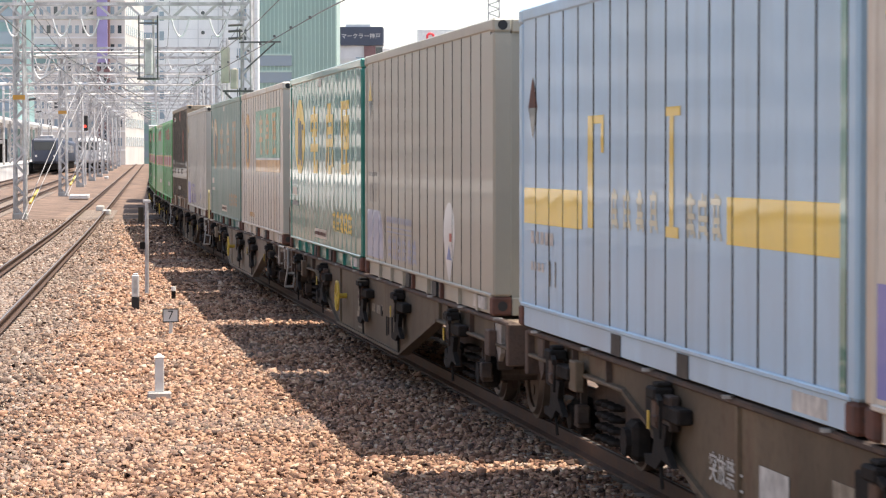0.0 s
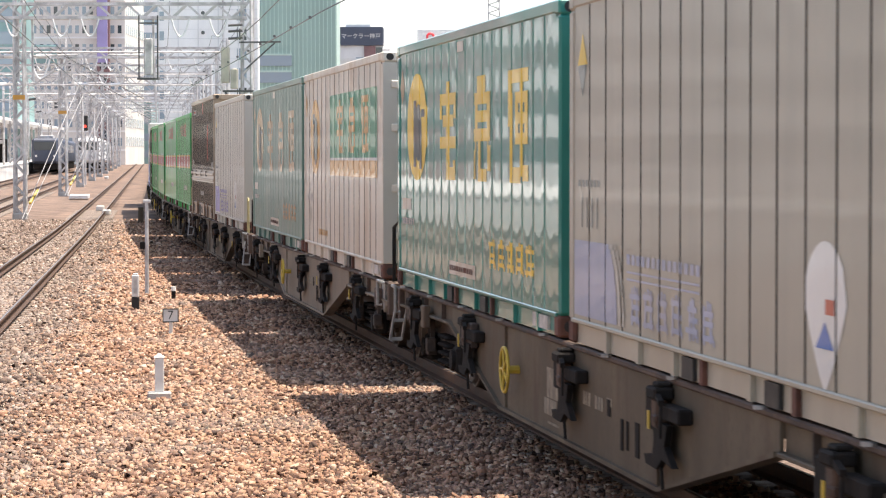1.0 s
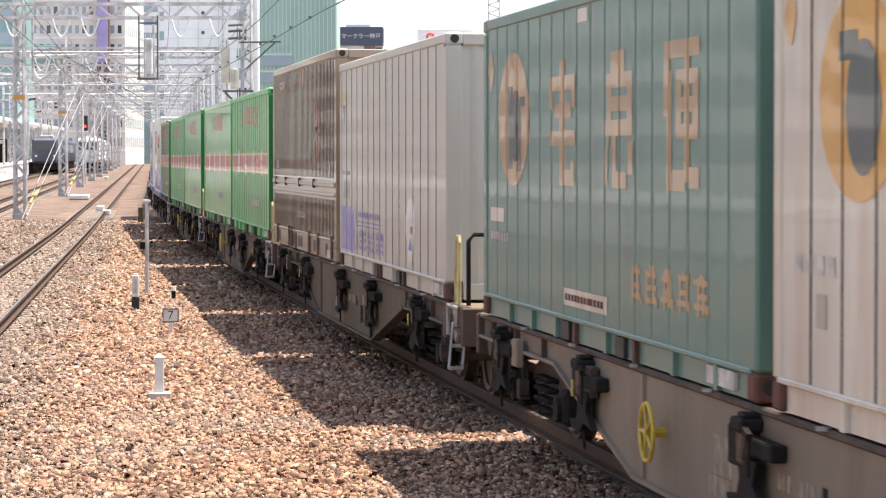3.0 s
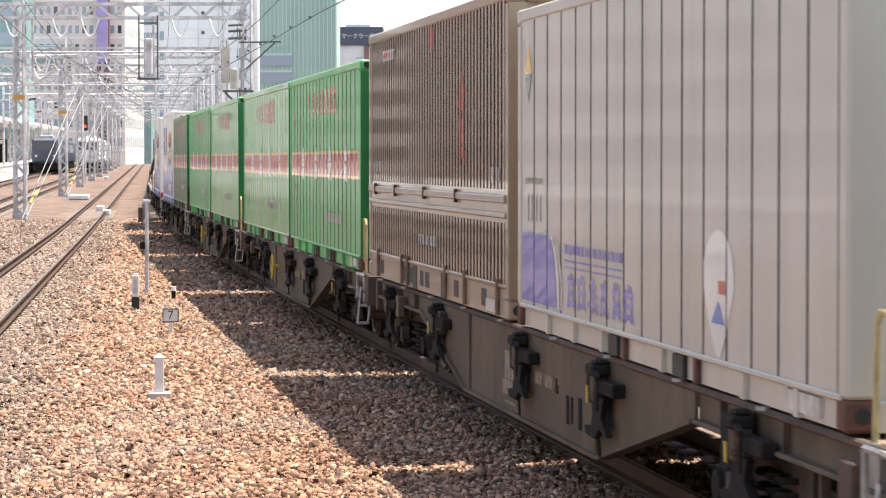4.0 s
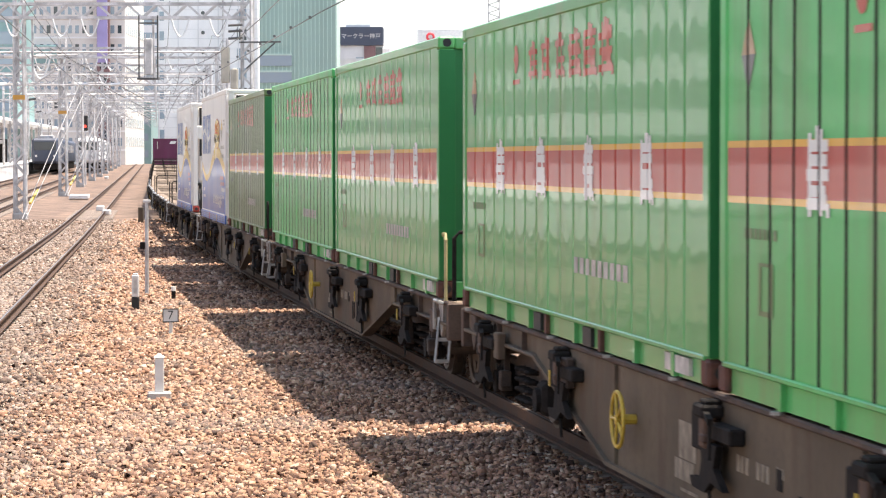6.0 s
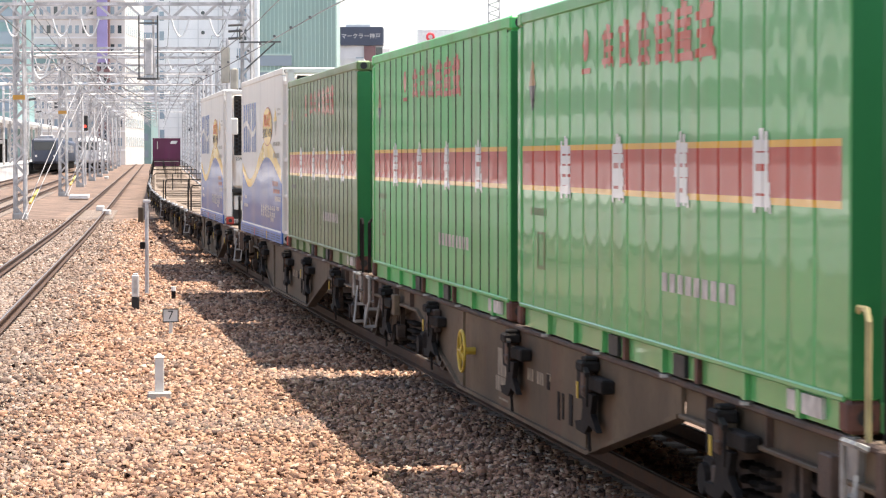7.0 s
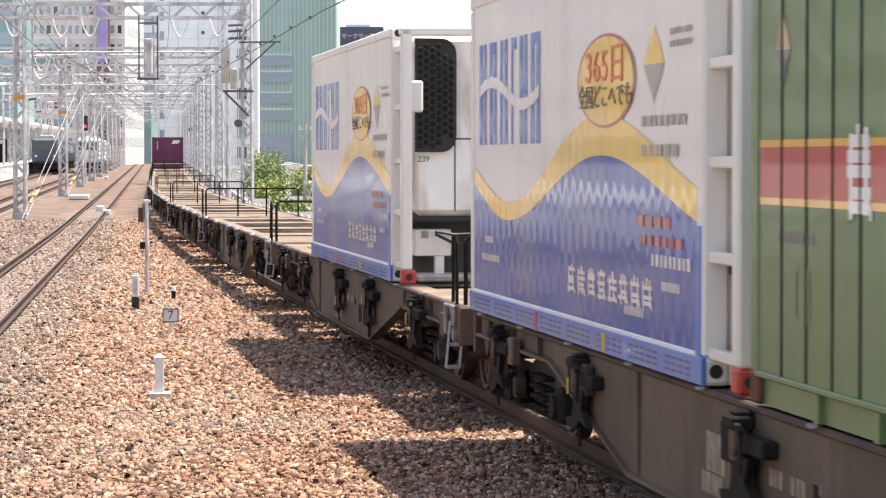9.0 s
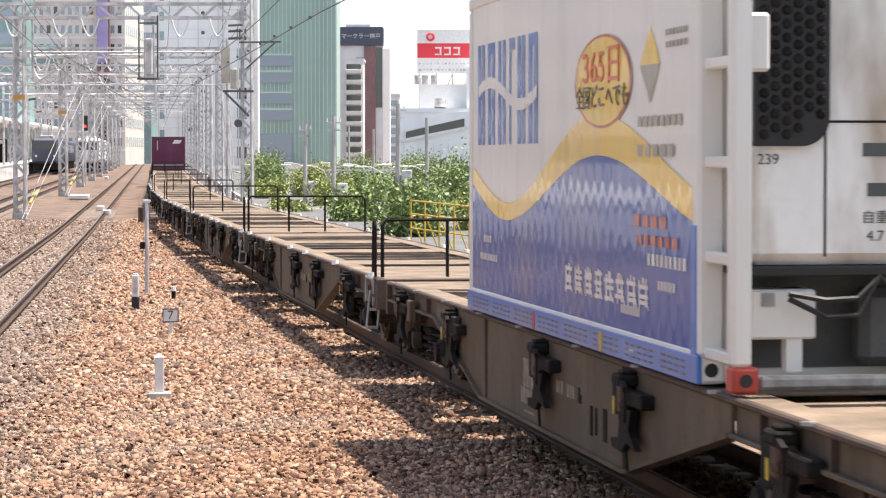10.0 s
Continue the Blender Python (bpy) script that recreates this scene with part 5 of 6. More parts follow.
def reefer_box():
    """Insulated box with a cooling set in its open front end."""
    b = Box("white insulated container painted with a yellow wave and blue base", 8.7, 2.86, "smooth", REEFER, REEFER, end="plain", sill=0.2, foot=REEFER)
    z = -1.02
    def swell(knots):
        def f(u):
            for (u0, a0), (u1, a1) in zip(knots[:-1], knots[1:]):
                if u <= u1:
                    q = (u - u0) / (u1 - u0)
                    return a0 + (a1 - a0) * (1 - math.cos(math.pi * q)) / 2 + z
            return knots[-1][1] + z
        return f
    top = swell(((-0.8, 2.45), (1.95, 2.03), (5.65, 2.73), (9.6, 2.12)))
    low = swell(((-0.8, 2.3), (1.85, 1.88), (5.7, 2.43), (9.6, 1.93)))
    b.mark("base_field", [(0.17, 8.53, 0.2, low)], REEFER_BLUE, "deep blue painted base")
    b.mark("wave_stripe", [(0.17, 8.53, low, top)], SUNYEL, "golden wave stripe", lift=0.002)
    b.mark("roundel_edge", [disc(5.85, 2.96 + z, 0.98, 0.335)], GLYPH_RED, lift=0.004)
    b.mark("roundel", [disc(5.85, 2.96 + z, 0.92, 0.315)], SUNYEL, "yellow roundel with red edge", lift=0.006)
    m = lambda u, zz: Matrix.Translation((-1.2465, b.L / 2 - u, zz)) @ Euler((radians(90), 0, radians(-90))).to_matrix().to_4x4()
    lettering("lettering", "365日", 0.31, SLOGAN, b.ob, m(5.85, 3.055 + z), "red slogan lettering", squeeze=1.75)
    lettering("lettering", "全国どこへでも", 0.185, LOGO_DARK, b.ob, m(5.85, 2.84 + z), "dark slogan lettering", squeeze=1.4)
    k = 0
    for u, w in ((0.45, 0.34), (0.98, 0.34), (1.5, 0.36), (2.05, 0.26), (2.45, 0.34), (2.95, 0.4)):
        sh = [(u, u + w * 0.42, 2.53 + z, 3.43 + z)]
        if k != 3:
            sh += [(u + w * 0.6, u + w * 1.05, 2.53 + z, 3.43 + z)]
        sh += [(u, u + w, 3.33 + z, 3.43 + z)] if k % 2 else [(u, u + w, 2.94 + z, 3.02 + z)]
        b.mark("logo_bar", sh, LOGO_BLUE, "tall blue logo in plain bars")
        k += 1
    sw = lambda u: 2.97 + z + 0.11 * math.sin((u - 0.3) / 1.55 * math.pi)
    b.mark("logo_swoosh", [(0.5, 3.35, lambda u: sw(u) - 0.05, lambda u: sw(u) + 0.05)], REEFER, "white curve across the logo", lift=0.003)
    b.mark("hazard_mark", [kite(7.35, 3.03 + z, 0.3, 0.26, 1)], SUNYEL)
    b.mark("hazard_mark", [kite(7.35, 3.03 + z, 0.3, 0.26, -1)], GREY)
    b.mark("notice_print", small_print(7.0, 2.62 + z, 1.3, 0.07, 8) + small_print(7.0, 2.42 + z, 1.1, 0.08, 5) + small_print(7.8, 3.2 + z, 0.6, 0.04, 6) + small_print(7.8, 3.12 + z, 0.6, 0.04, 6), GREY, lift=0.004)
    for i in range(8):
        b.mark("company_sign", glyph(4.65 + 0.36 * i, 1.5 + z, 0.3 if i < 4 else 0.33, 0.21, 90 + i, 4 if i < 4 else 3), BANDWHITE, "white company sign in plain bars", lift=0.004)
    b.mark("small_print", small_print(7.3, 1.7 + z, 1.1, 0.08, 9) + small_print(7.6, 1.55 + z, 0.5, 0.06, 6) + small_print(0.6, 1.5 + z, 0.9, 0.06, 9) + small_print(0.8, 1.66 + z, 0.4, 0.06, 4) + small_print(6.5, 1.34 + z, 0.6, 0.06, 8), BANDWHITE, lift=0.004)
    b.mark("notice_print", small_print(6.9, 1.95 + z, 1.0, 0.08, 4) + small_print(7.0, 1.83 + z, 1.2, 0.07, 6), GLYPH_RED, "red notice bars", lift=0.005)
    h, L = b.W / 2, b.L
    part("skirt", Geo().box(-h - 0.012, -h + 0.02, -L / 2 - 0.02, L / 2 + 0.01, 0.0, 0.175, 0.006), SKIRT_BLUE, b.ob, "blue slotted skirt")
    sl = Geo()
    for i in range(46):
        y = L / 2 - 0.35 - i * 0.178
        if i % 6 != 5:
            for zz in (0.035, 0.075, 0.115):
                sl.box(-h - 0.0155, -h - 0.0125, y - 0.055, y + 0.055, zz, zz + 0.016)
    tagged(part("skirt_slot", sl, LOGO_DARK, b.ob), kind="stuff")
    part("skirt_tag", Geo().box(-h - 0.0165, -h - 0.0125, 1.0, 1.1, 0.01, 0.15), RED, b.ob)
    part("skirt_tag", Geo().box(-h - 0.0165, -h - 0.0125, -1.6, -1.5, 0.01, 0.15), YELLOW, b.ob)
    part("edge_trim", Geo().box(-h - 0.008, -h + 0.02, -L / 2 + 0.03, -L / 2 + 0.17, 0.0, 0.98, 0.01), SKIRT_BLUE, b.ob, "bright blue edge trim")
    # open front frame with the cooling set behind it
    y0 = -L / 2
    for x in (-h + 0.02, h - 0.14):
        part("frame_post", Geo().box(x, x + 0.12, y0 - 0.75, y0 - 0.6, 0.16, 2.82, 0.02), REEFER, b.ob)
        for z2 in (0.16, 0.75, 1.33, 1.93, 2.58):
            part("frame_rung", Geo().box(x + 0.02, x + 0.1, y0 - 0.6, y0 + 0.02, z2, z2 + 0.07, 0.01), REEFER, b.ob)
        part("frame_foot", Geo().box(x, x + 0.16, y0 - 0.76, y0 - 0.58, 0.0, 0.16, 0.02), RED, b.ob, "red corner foot with a dark socket")
        part("foot_socket", Geo().rod((x + 0.08, y0 - 0.758, 0.08), (x + 0.08, y0 - 0.766, 0.08), 0.04, 12), BLACK, b.ob)
    part("frame_head", Geo().box(-h, h, y0 - 0.75, y0 - 0.62, 2.74, 2.84, 0.02), REEFER, b.ob)
    part("frame_sill", Geo().box(-h + 0.2, h - 0.2, y0 - 0.7, y0 - 0.6, 0.02, 0.1, 0.02), PALE, b.ob)
    cs = part("cooling_set", Geo().box(-h + 0.18, h - 0.16, y0 - 0.5, y0, 0.75, 2.76, 0.07), STAINED, b.ob, "white cooling set casing")
    gx0, gx1, gz0, gz1, gr = -h + 0.2, -h + 0.66, 1.46, 2.72, 0.17
    ring = [(gx0, gz0), (gx1 - gr, gz0)] + [(gx1 - gr + gr * math.sin(q), gz0 + gr - gr * math.cos(q)) for q in np.linspace(0.2, math.pi / 2, 7).tolist()]
    ring += [(gx1 - gr + gr * math.cos(q), gz1 - gr + gr * math.sin(q)) for q in np.linspace(0.0, math.pi / 2, 7).tolist()] + [(gx0, gz1)]
    rg = Geo().plate(ring, y0 - 0.57, y0 - 0.49)
    rg.v = [(y, x, zz) for x, y, zz in rg.v]
    part("radiator_grille", rg, BLACK, cs, "black rounded mesh grille")
    rb = Geo()
    for i in range(6):
        for j in range(14):
            x, zz = gx0 + 0.055 + i * 0.07, gz0 + 0.07 + j * 0.082 + 0.04 * (i % 2)
            if x > gx1 - gr and (zz < gz0 + gr or zz > gz1 - gr):
                continue
            rb.rod((x, y0 - 0.57, zz), (x, y0 - 0.59, zz), 0.034, 6, 0.02)
    tagged(part("grille_mesh", rb, DARKSTEEL, cs), kind="stuff")
    part("seam", Geo().box(-h + 0.19, h - 0.17, y0 - 0.503, y0 - 0.498, 1.6, 1.615).box(-0.6, -0.585, y0 - 0.503, y0 - 0.498, 0.8, 1.6), DARKSTEEL, cs)
    mf = lambda x, zz: Matrix.Translation((x, y0 - 0.504, zz)) @ Euler((radians(90), 0, 0)).to_matrix().to_4x4()
    lettering("lettering", "自重", 0.085, LOGO_DARK, cs, mf(-0.28, 1.03), "dark stencilled lettering")
    lettering("lettering", "4.7", 0.09, LOGO_DARK, cs, mf(-0.28, 0.92), "dark stencilled figures")
    lettering("lettering", "239", 0.09, LOGO_DARK, cs, mf(-h + 0.3, 1.38), "dark stencilled figures")
    part("number_bar", Geo().box(-0.36, 0.0, y0 - 0.505, y0 - 0.5, 1.4, 1.48).box(-0.33, -0.05, y0 - 0.505, y0 - 0.5, 1.16, 1.24), LOGO_DARK, cs)
    part("base_pan", Geo().box(-h + 0.16, h - 0.16, y0 - 0.5, y0, 0.68, 0.745, 0.01), BLACK, b.ob, "black base pan under the casing")
    part("control_box", Geo().box(-h + 0.22, -0.62, y0 - 0.42, y0 - 0.05, 0.3, 0.6, 0.015), REEFER, b.ob, "white control box")
    part("box_clip", Geo().box(-0.96, -0.88, y0 - 0.432, y0 - 0.42, 0.5, 0.58), PALE, b.ob)
    part("box_leg", Geo().box(-0.8, -0.7, y0 - 0.4, y0 - 0.3, 0.1, 0.3), REEFER, b.ob)
    part("fuel_tank", Geo().box(-0.3, h - 0.25, y0 - 0.3, y0 - 0.04, 0.12, 0.6, 0.06), CAGE, b.ob, "dark grey fuel tank")
    part("back_plate", Geo().box(-h + 0.2, h - 0.2, y0 - 0.02, y0 - 0.005, 0.1, 0.68), CAGE, b.ob)
    for q in (0.0, 0.1):
        part("cable", Geo().tube([(-0.82, y0 - 0.52, 0.58 - q * 0.3), (-0.6, y0 - 0.55, 0.54 - q), (-0.4, y0 - 0.54, 0.55 - q), (-0.25, y0 - 0.5, 0.68), (-0.1, y0 - 0.52, 0.52), (0.1, y0 - 0.55, 0.6)], 0.018), BLACK, b.ob)
    part("meter_box", Geo().box(-h + 0.1, -h + 0.28, y0 - 0.62, y0 - 0.5, 1.9, 2.25, 0.02), REEFER, b.ob)
    return b


def small_box():
    b = Box("wine-purple general freight container, twelve feet long", 3.7, 2.5, "wide", PURPLE, PURPLE, end="plain", sill=0.16)
    y = -1.85
    part("logo", Geo().quad((0.3, y - 0.006, 1.98), (0.85, y - 0.006, 1.98), (1.0, y - 0.006, 2.25), (0.45, y - 0.006, 2.25)), BANDWHITE, b.ob, "white slanted logo as a plain shape")
    part("number_bar", Geo().box(-0.85, -0.78, y - 0.006, y - 0.003, 1.5, 2.2), MARK, b.ob)
    part("end_rail", Geo().box(-1.1, 1.1, y - 0.02, y - 0.003, 0.35, 0.42), PALEGREY, b.ob)
    return b


# ---- small things on the ballast ----
def props():
    z = -0.18
    p = thing("marker_post", "white square concrete marker post on a small slab", "post", at=pose(-3.09, 29.56, z, 0, 0, 6))
    part("shaft", Geo().box(-0.05, 0.05, -0.05, 0.05, 0.03, 0.43, 0.008), WHITE, p)
    g = Geo()
    q = [(-0.058, -0.058, 0.43), (0.058, -0.058, 0.43), (0.058, 0.058, 0.43), (-0.058, 0.058, 0.43)]
    for i in range(4):
        g.quad(q[i], q[(i + 1) % 4], (0, 0, 0.475))
    g.quad(*q)
    part("cap", g, WHITE, p)
    part("slab", Geo().box(-0.13, 0.13, -0.12, 0.12, -0.06, 0.05, 0.012), CONC, p)
    s = thing("number_sign", "small white sign with a black figure seven on a short post", "sign", at=pose(-4.07, 40.6, z))
    part("stake", Geo().box(-0.025, 0.025, -0.02, 0.02, -0.05, 0.2), WHITE, s)
    part("board", Geo().box(-0.115, 0.115, -0.03, -0.018, 0.155, 0.345, 0.004), WHITE, s)
    part("border", Geo().box(-0.12, -0.105, -0.036, -0.02, 0.15, 0.35).box(0.105, 0.12, -0.036, -0.02, 0.15, 0.35).box(-0.12, 0.12, -0.0355, -0.02, 0.338, 0.352).box(-0.12, 0.12, -0.0355, -0.02, 0.148, 0.162), LOGO_DARK, s, "dark border")
    lettering("figure", "7", 0.18, LOGO_DARK, s, Matrix.Translation((0, -0.034, 0.25)) @ Euler((radians(90), 0, 0)).to_matrix().to_4x4(), "black figure seven")
    k = thing("cable_marker", "white cable marker post with a black foot", "post", at=pose(-5.32, 47.0, z))
    part("upper", Geo().box(-0.06, 0.06, -0.05, 0.05, 0.2, 0.58, 0.01).box(-0.045, 0.045, -0.04, 0.04, 0.58, 0.61, 0.01), WHITE, k)
    part("foot", Geo().box(-0.065, 0.065, -0.055, 0.055, -0.05, 0.2, 0.01), BLACK, k)
    part("print", Geo().box(-0.03, 0.03, -0.054, -0.051, 0.26, 0.54), MARK, k)
    t = thing("thin_pole", "tall thin weathered grey pole on the ballast", "pole", at=pose(-5.72, 52.5, z))
    part("shaft", Geo().rod((0, 0, -0.1), (0, 0, 1.78), 0.04, 10, 0.034), GALV, t)
    part("head", Geo().box(-0.07, 0.07, -0.04, 0.04, 1.74, 1.8, 0.01), GALV, t)
    part("clip", Geo().box(-0.13, -0.03, -0.05, 0.03, 0.85, 0.98, 0.01), DARKSTEEL, t)
    b = thing("dark_stub", "short dark rusted stub post", "post", at=pose(-12.0, 108.0, z + 0.05))
    part("body", Geo().box(-0.1, 0.1, -0.1, 0.1, -0.05, 0.62, 0.02), WEB, b)
    m = thing("small_marker", "small dark marker with a white cap", "post", at=pose(-5.0, 50.4, z))
    part("stake", Geo().rod((0, 0, -0.05), (0, 0, 0.14), 0.04, 8), DARKSTEEL, m)
    part("cap", Geo().rod((0, 0, 0.14), (0, 0, 0.22), 0.05, 8, 0.04), WHITE, m)
    sl = thing("concrete_slab", "long pale concrete block lying beside the track", "slab", at=pose(straight(-4.6, 158), 158, rise(158) - 0.22, 0, 0, 6))
    part("block", Geo().box(-0.55, 0.55, -1.8, 1.8, 0, 0.24, 0.03), WHITE, sl)
    for off, y in ((-2.75, 128.0), (-2.3, 120.0), (-4.8, 250.0)):
        c = thing("track_box", "small white track equipment box", "box", "track boxes", at=pose(straight(off, y), y, rise(y) - 0.2))
        part("case", Geo().box(-0.17, 0.17, -0.3, 0.3, 0, 0.24, 0.03), WHITE, c)
    si = thing("track_signal", "colour light signal on a thin mast, showing red", "signal", at=pose(straight(-5.7, 212), 212, rise(212) - 0.2))
    part("mast", Geo().rod((0, 0, 0), (0, 0, 4.6), 0.07, 8), GALV, si)
    part("head", Geo().box(-0.2, 0.2, -0.1, 0.1, 4.2, 5.4, 0.05), BLACK, si)
    em = bpy.data.materials.new("red_signal_glass")
    em.use_nodes = True
    pb = em.node_tree.nodes["Principled BSDF"]
    pb.inputs["Base Color"].default_value = (0.6, 0.03, 0.02, 1)
    pb.inputs["Emission Color"].default_value, pb.inputs["Emission Strength"].default_value = (1, 0.05, 0.03, 1), 2.0
    part("lens", Geo().rod((0, -0.1, 4.55), (0, -0.14, 4.55), 0.11, 12), em, si, "red glowing lens")


# ---- houses and the far town ----
TOWER_GREEN = mat("pale_green_cladding", (0.4, 0.56, 0.51), 0.4, vary=0.08, scale=0.3, streak=6, grime=0.1)
TOWER_FIN = mat("light_green_fin", (0.52, 0.68, 0.61), 0.45, vary=0.08, scale=0.3)
TOWER_GLASS = glass("blue_grey_glass", (0.28, 0.36, 0.42))
WALL_WHITE = mat("white_tile_wall", (0.88, 0.88, 0.87), 0.6, vary=0.06, scale=0.25, streak=3, grime=0.15, grime_col=(0.45, 0.46, 0.47))
WALL_GREY = mat("light_grey_wall", (0.72, 0.73, 0.73), 0.7, vary=0.08, scale=0.3, grime=0.2, grime_col=(0.35, 0.35, 0.34))
WALL_BEIGE = mat("beige_grey_wall", (0.76, 0.73, 0.68), 0.7, vary=0.08, scale=0.2, grime=0.15, grime_col=(0.36, 0.36, 0.34))
WALL_BRICK = mat("dark_red_tile_wall", (0.26, 0.15, 0.15), 0.6, vary=0.12, scale=0.5)
NAVY = mat("navy_sign_panel", (0.075, 0.09, 0.13), 0.5, vary=0.08, scale=0.4)
SIGNRED = mat("red_sign_panel", (0.75, 0.045, 0.06), 0.4, vary=0.05, scale=0.5)
LILAC = mat("violet_banner", (0.4, 0.34, 0.62), 0.5, vary=0.12, scale=0.4)
DARKWIN = glass("dark_window_glass", (0.05, 0.06, 0.07))
ROOFGREEN = mat("teal_roof", (0.24, 0.38, 0.37), 0.5, vary=0.1, scale=0.4)


def house(label, x0, x1, y, deep, h, wall, z0=-0.3, roof=None):
    t = thing("office_building", label, "building", "town buildings", at=pose((x0 + x1) / 2, y, z0))
    w = (x1 - x0) / 2
    t["w"] = w
    part("wall", Geo().box(-w, w, 0, deep, 0, h), wall, t)
    part("roof", Geo().box(-w - 0.2, w + 0.2, -0.2, deep + 0.2, h, h + 0.5), roof or wall, t)
    return t


def town():
    # tall green-clad tower
    t = house("tall tower clad in pale green vertical fins", -35.4, -20.3, 520, 18, 44, TOWER_GREEN)
    fin = Geo().box(-0.07, 0.07, -0.3, 0.0, 0, 44).mesh("fin", TOWER_FIN)
    for i in range(20):
        shared("fin", fin, t, pose(-7.45 + i * 0.78, 0, 0))
    for z in (10.0, 13.2, 17.2, 20.4):
        part("window", Geo().box(-7.5, -1.0, -0.36, -0.02, z, z + 2.0), TOWER_GLASS, t, "blue-grey ribbon window")
        part("window_sill", Geo().box(-7.5, -1.0, -0.42, -0.02, z + 2.0, z + 2.35), TOWER_FIN, t)
    part("podium_glass", Geo().box(-7.5, -1.0, -0.36, -0.02, 2.0, 7.5), TOWER_GLASS, t)
    # white panelled building with a column of vents
    t = house("white tiled building with a column of round vents", -45.0, -29.2, 430, 4, 34, WALL_WHITE)
    for z in np.arange(3, 34, 3.1):
        part("joint", Geo().box(-7.9, 7.9, -0.05, 0.02, z, z + 0.1), WALL_GREY, t)
    for x in np.arange(-7.9, 7.9, 3.16):
        part("pilaster", Geo().box(x, x + 0.18, -0.12, 0.02, 0, 34), WALL_GREY, t)
    for k in range(8):
        part("vent", Geo().rod((-0.75, -0.12, 4.0 + 3.1 * k), (-0.75, 0.05, 4.0 + 3.1 * k), 0.3, 10), DARKWIN, t, "dark round vent")
    part("vent", Geo().rod((-2.8, -0.12, 7.4), (-2.8, 0.05, 7.4), 0.35, 10), DARKWIN, t)
    for z in np.arange(1.4, 34, 3.1):
        part("joint", Geo().box(-7.9, 7.9, -0.04, 0.02, z, z + 0.06), WALL_GREY, t)
    for k in range(9):
        part("window", Geo().box(4.6, 6.1, -0.06, 0.02, 2.8 + 3.1 * k, 4.6 + 3.1 * k), TOWER_GLASS if k % 3 else DARKWIN, t)
        part("window", Geo().box(-7.6, -6.9, -0.06, 0.02, 2.8 + 3.1 * k, 4.2 + 3.1 * k), TOWER_GLASS, t)
    part("pipe", Geo().rod((2.4, -0.25, 0), (2.4, -0.25, 34), 0.12, 8), GALV, t)
    part("pipe", Geo().rod((7.2, -0.25, 0), (7.2, -0.25, 34), 0.14, 8), CONC, t)
    # beige building with a teal roof
    t = house("pale beige office block with a sloping teal roof edge", -84.0, -56.0, 480, 30, 34, WALL_BEIGE)
    for r in range(9):
        part("floor_band", Geo().box(-14, 14, -0.1, 0.02, 4.1 + r * 3.3, 4.4 + r * 3.3), WALL_WHITE, t)
        for c in range(22):
            part("window", Geo().box(-13.5 + c * 1.25, -12.85 + c * 1.25, -0.06, 0.02, 5 + r * 3.3, 6.4 + r * 3.3), TOWER_GLASS if (r * 7 + c * 3) % 5 else DARKWIN, t)
        for c in range(9):
            part("window", Geo().box(13.98, 14.06, 1.5 + c * 3.2, 3.4 + c * 3.2, 5 + r * 3.3, 6.6 + r * 3.3), TOWER_GLASS, t)
    part("stair_shaft", Geo().box(9.2, 11.4, -1.2, 0.0, 0, 34), WALL_BRICK, t, "brown tiled stair shaft")
    for r in range(10):
        part("window", Geo().box(9.7, 10.9, -1.26, -1.18, 3 + r * 3.1, 4.6 + r * 3.1), DARKWIN, t)
    part("roof_edge", Geo().plate([(-1.2, 19.5), (8, 21.0), (8, 24.8), (-1.2, 22.5)], -8, 2), ROOFGREEN, t, "teal sloping roof edge")
    # glass block at the margin
    t = house("teal glass office block", -70.0, -63.0, 400, 20, 30, ROOFGREEN)
    for r in range(8):
        part("window", Geo().box(-3.4, 3.4, -0.1, 0.02, 3 + r * 3.3, 4.9 + r * 3.3), TOWER_GLASS, t)
    t = thing("banner_tower", "tall violet vertical banner on a slim frame", "sign", at=pose(-56.9, 455, 0))
    part("panel", Geo().box(-0.85, 0.85, 0, 0.4, 18.5, 36), LILAC, t)
    part("post", Geo().box(-0.2, 0.2, 0.1, 0.3, 0, 18.5), GALV, t)
    t = house("distant blue-grey station hall", -70.0, -62.5, 610, 20, 7.5, TOWER_GLASS, z0=1.2)
    part("band", Geo().box(-3.75, 3.75, -0.1, 0.0, 2.2, 3.3), WALL_WHITE, t)
    for x0, x1, y, h, m in ((-62, -52, 640, 27, WALL_GREY), (-84, -64, 700, 46, WALL_WHITE), (-110, -88, 650, 20, WALL_GREY), (-70, -60, 560, 14, ROOFGREEN)):
        t = house("pale office block in the haze", x0, x1, y, 20, h, m)
        w = (x1 - x0) / 2
        for z in np.arange(3, h - 2, 3.4):
            part("window", Geo().box(-w + 0.6, w - 0.6, -0.06, 0.02, z, z + 1.5), TOWER_GLASS, t)
    # building with a navy sign
    t = house("office building with a navy rooftop sign band", -23.3, -13.2, 600, 16, 27.6, WALL_GREY)
    part("sign_board", Geo().box(-5.05, 5.05, -0.5, 12, 27.6, 31.7), NAVY, t, "navy sign board")
    lettering("sign_lettering", "マークラー神戸", 1.25, WHITE, t, Matrix.Translation((0.2, -0.53, 29.6)) @ Euler((radians(90), 0, 0)).to_matrix().to_4x4(), "white building lettering")
    part("roof_cap", Geo().box(-3.2, 2.2, 1, 6, 31.7, 32.3), WALL_GREY, t)
    part("brick_strip", Geo().box(0.9, 3.4, -0.25, 0.0, 0, 27.5), WALL_BRICK, t, "dark red tiled strip")
    part("window", Geo().box(3.5, 4.9, -0.2, 0.0, 14, 27.2), DARKWIN, t)
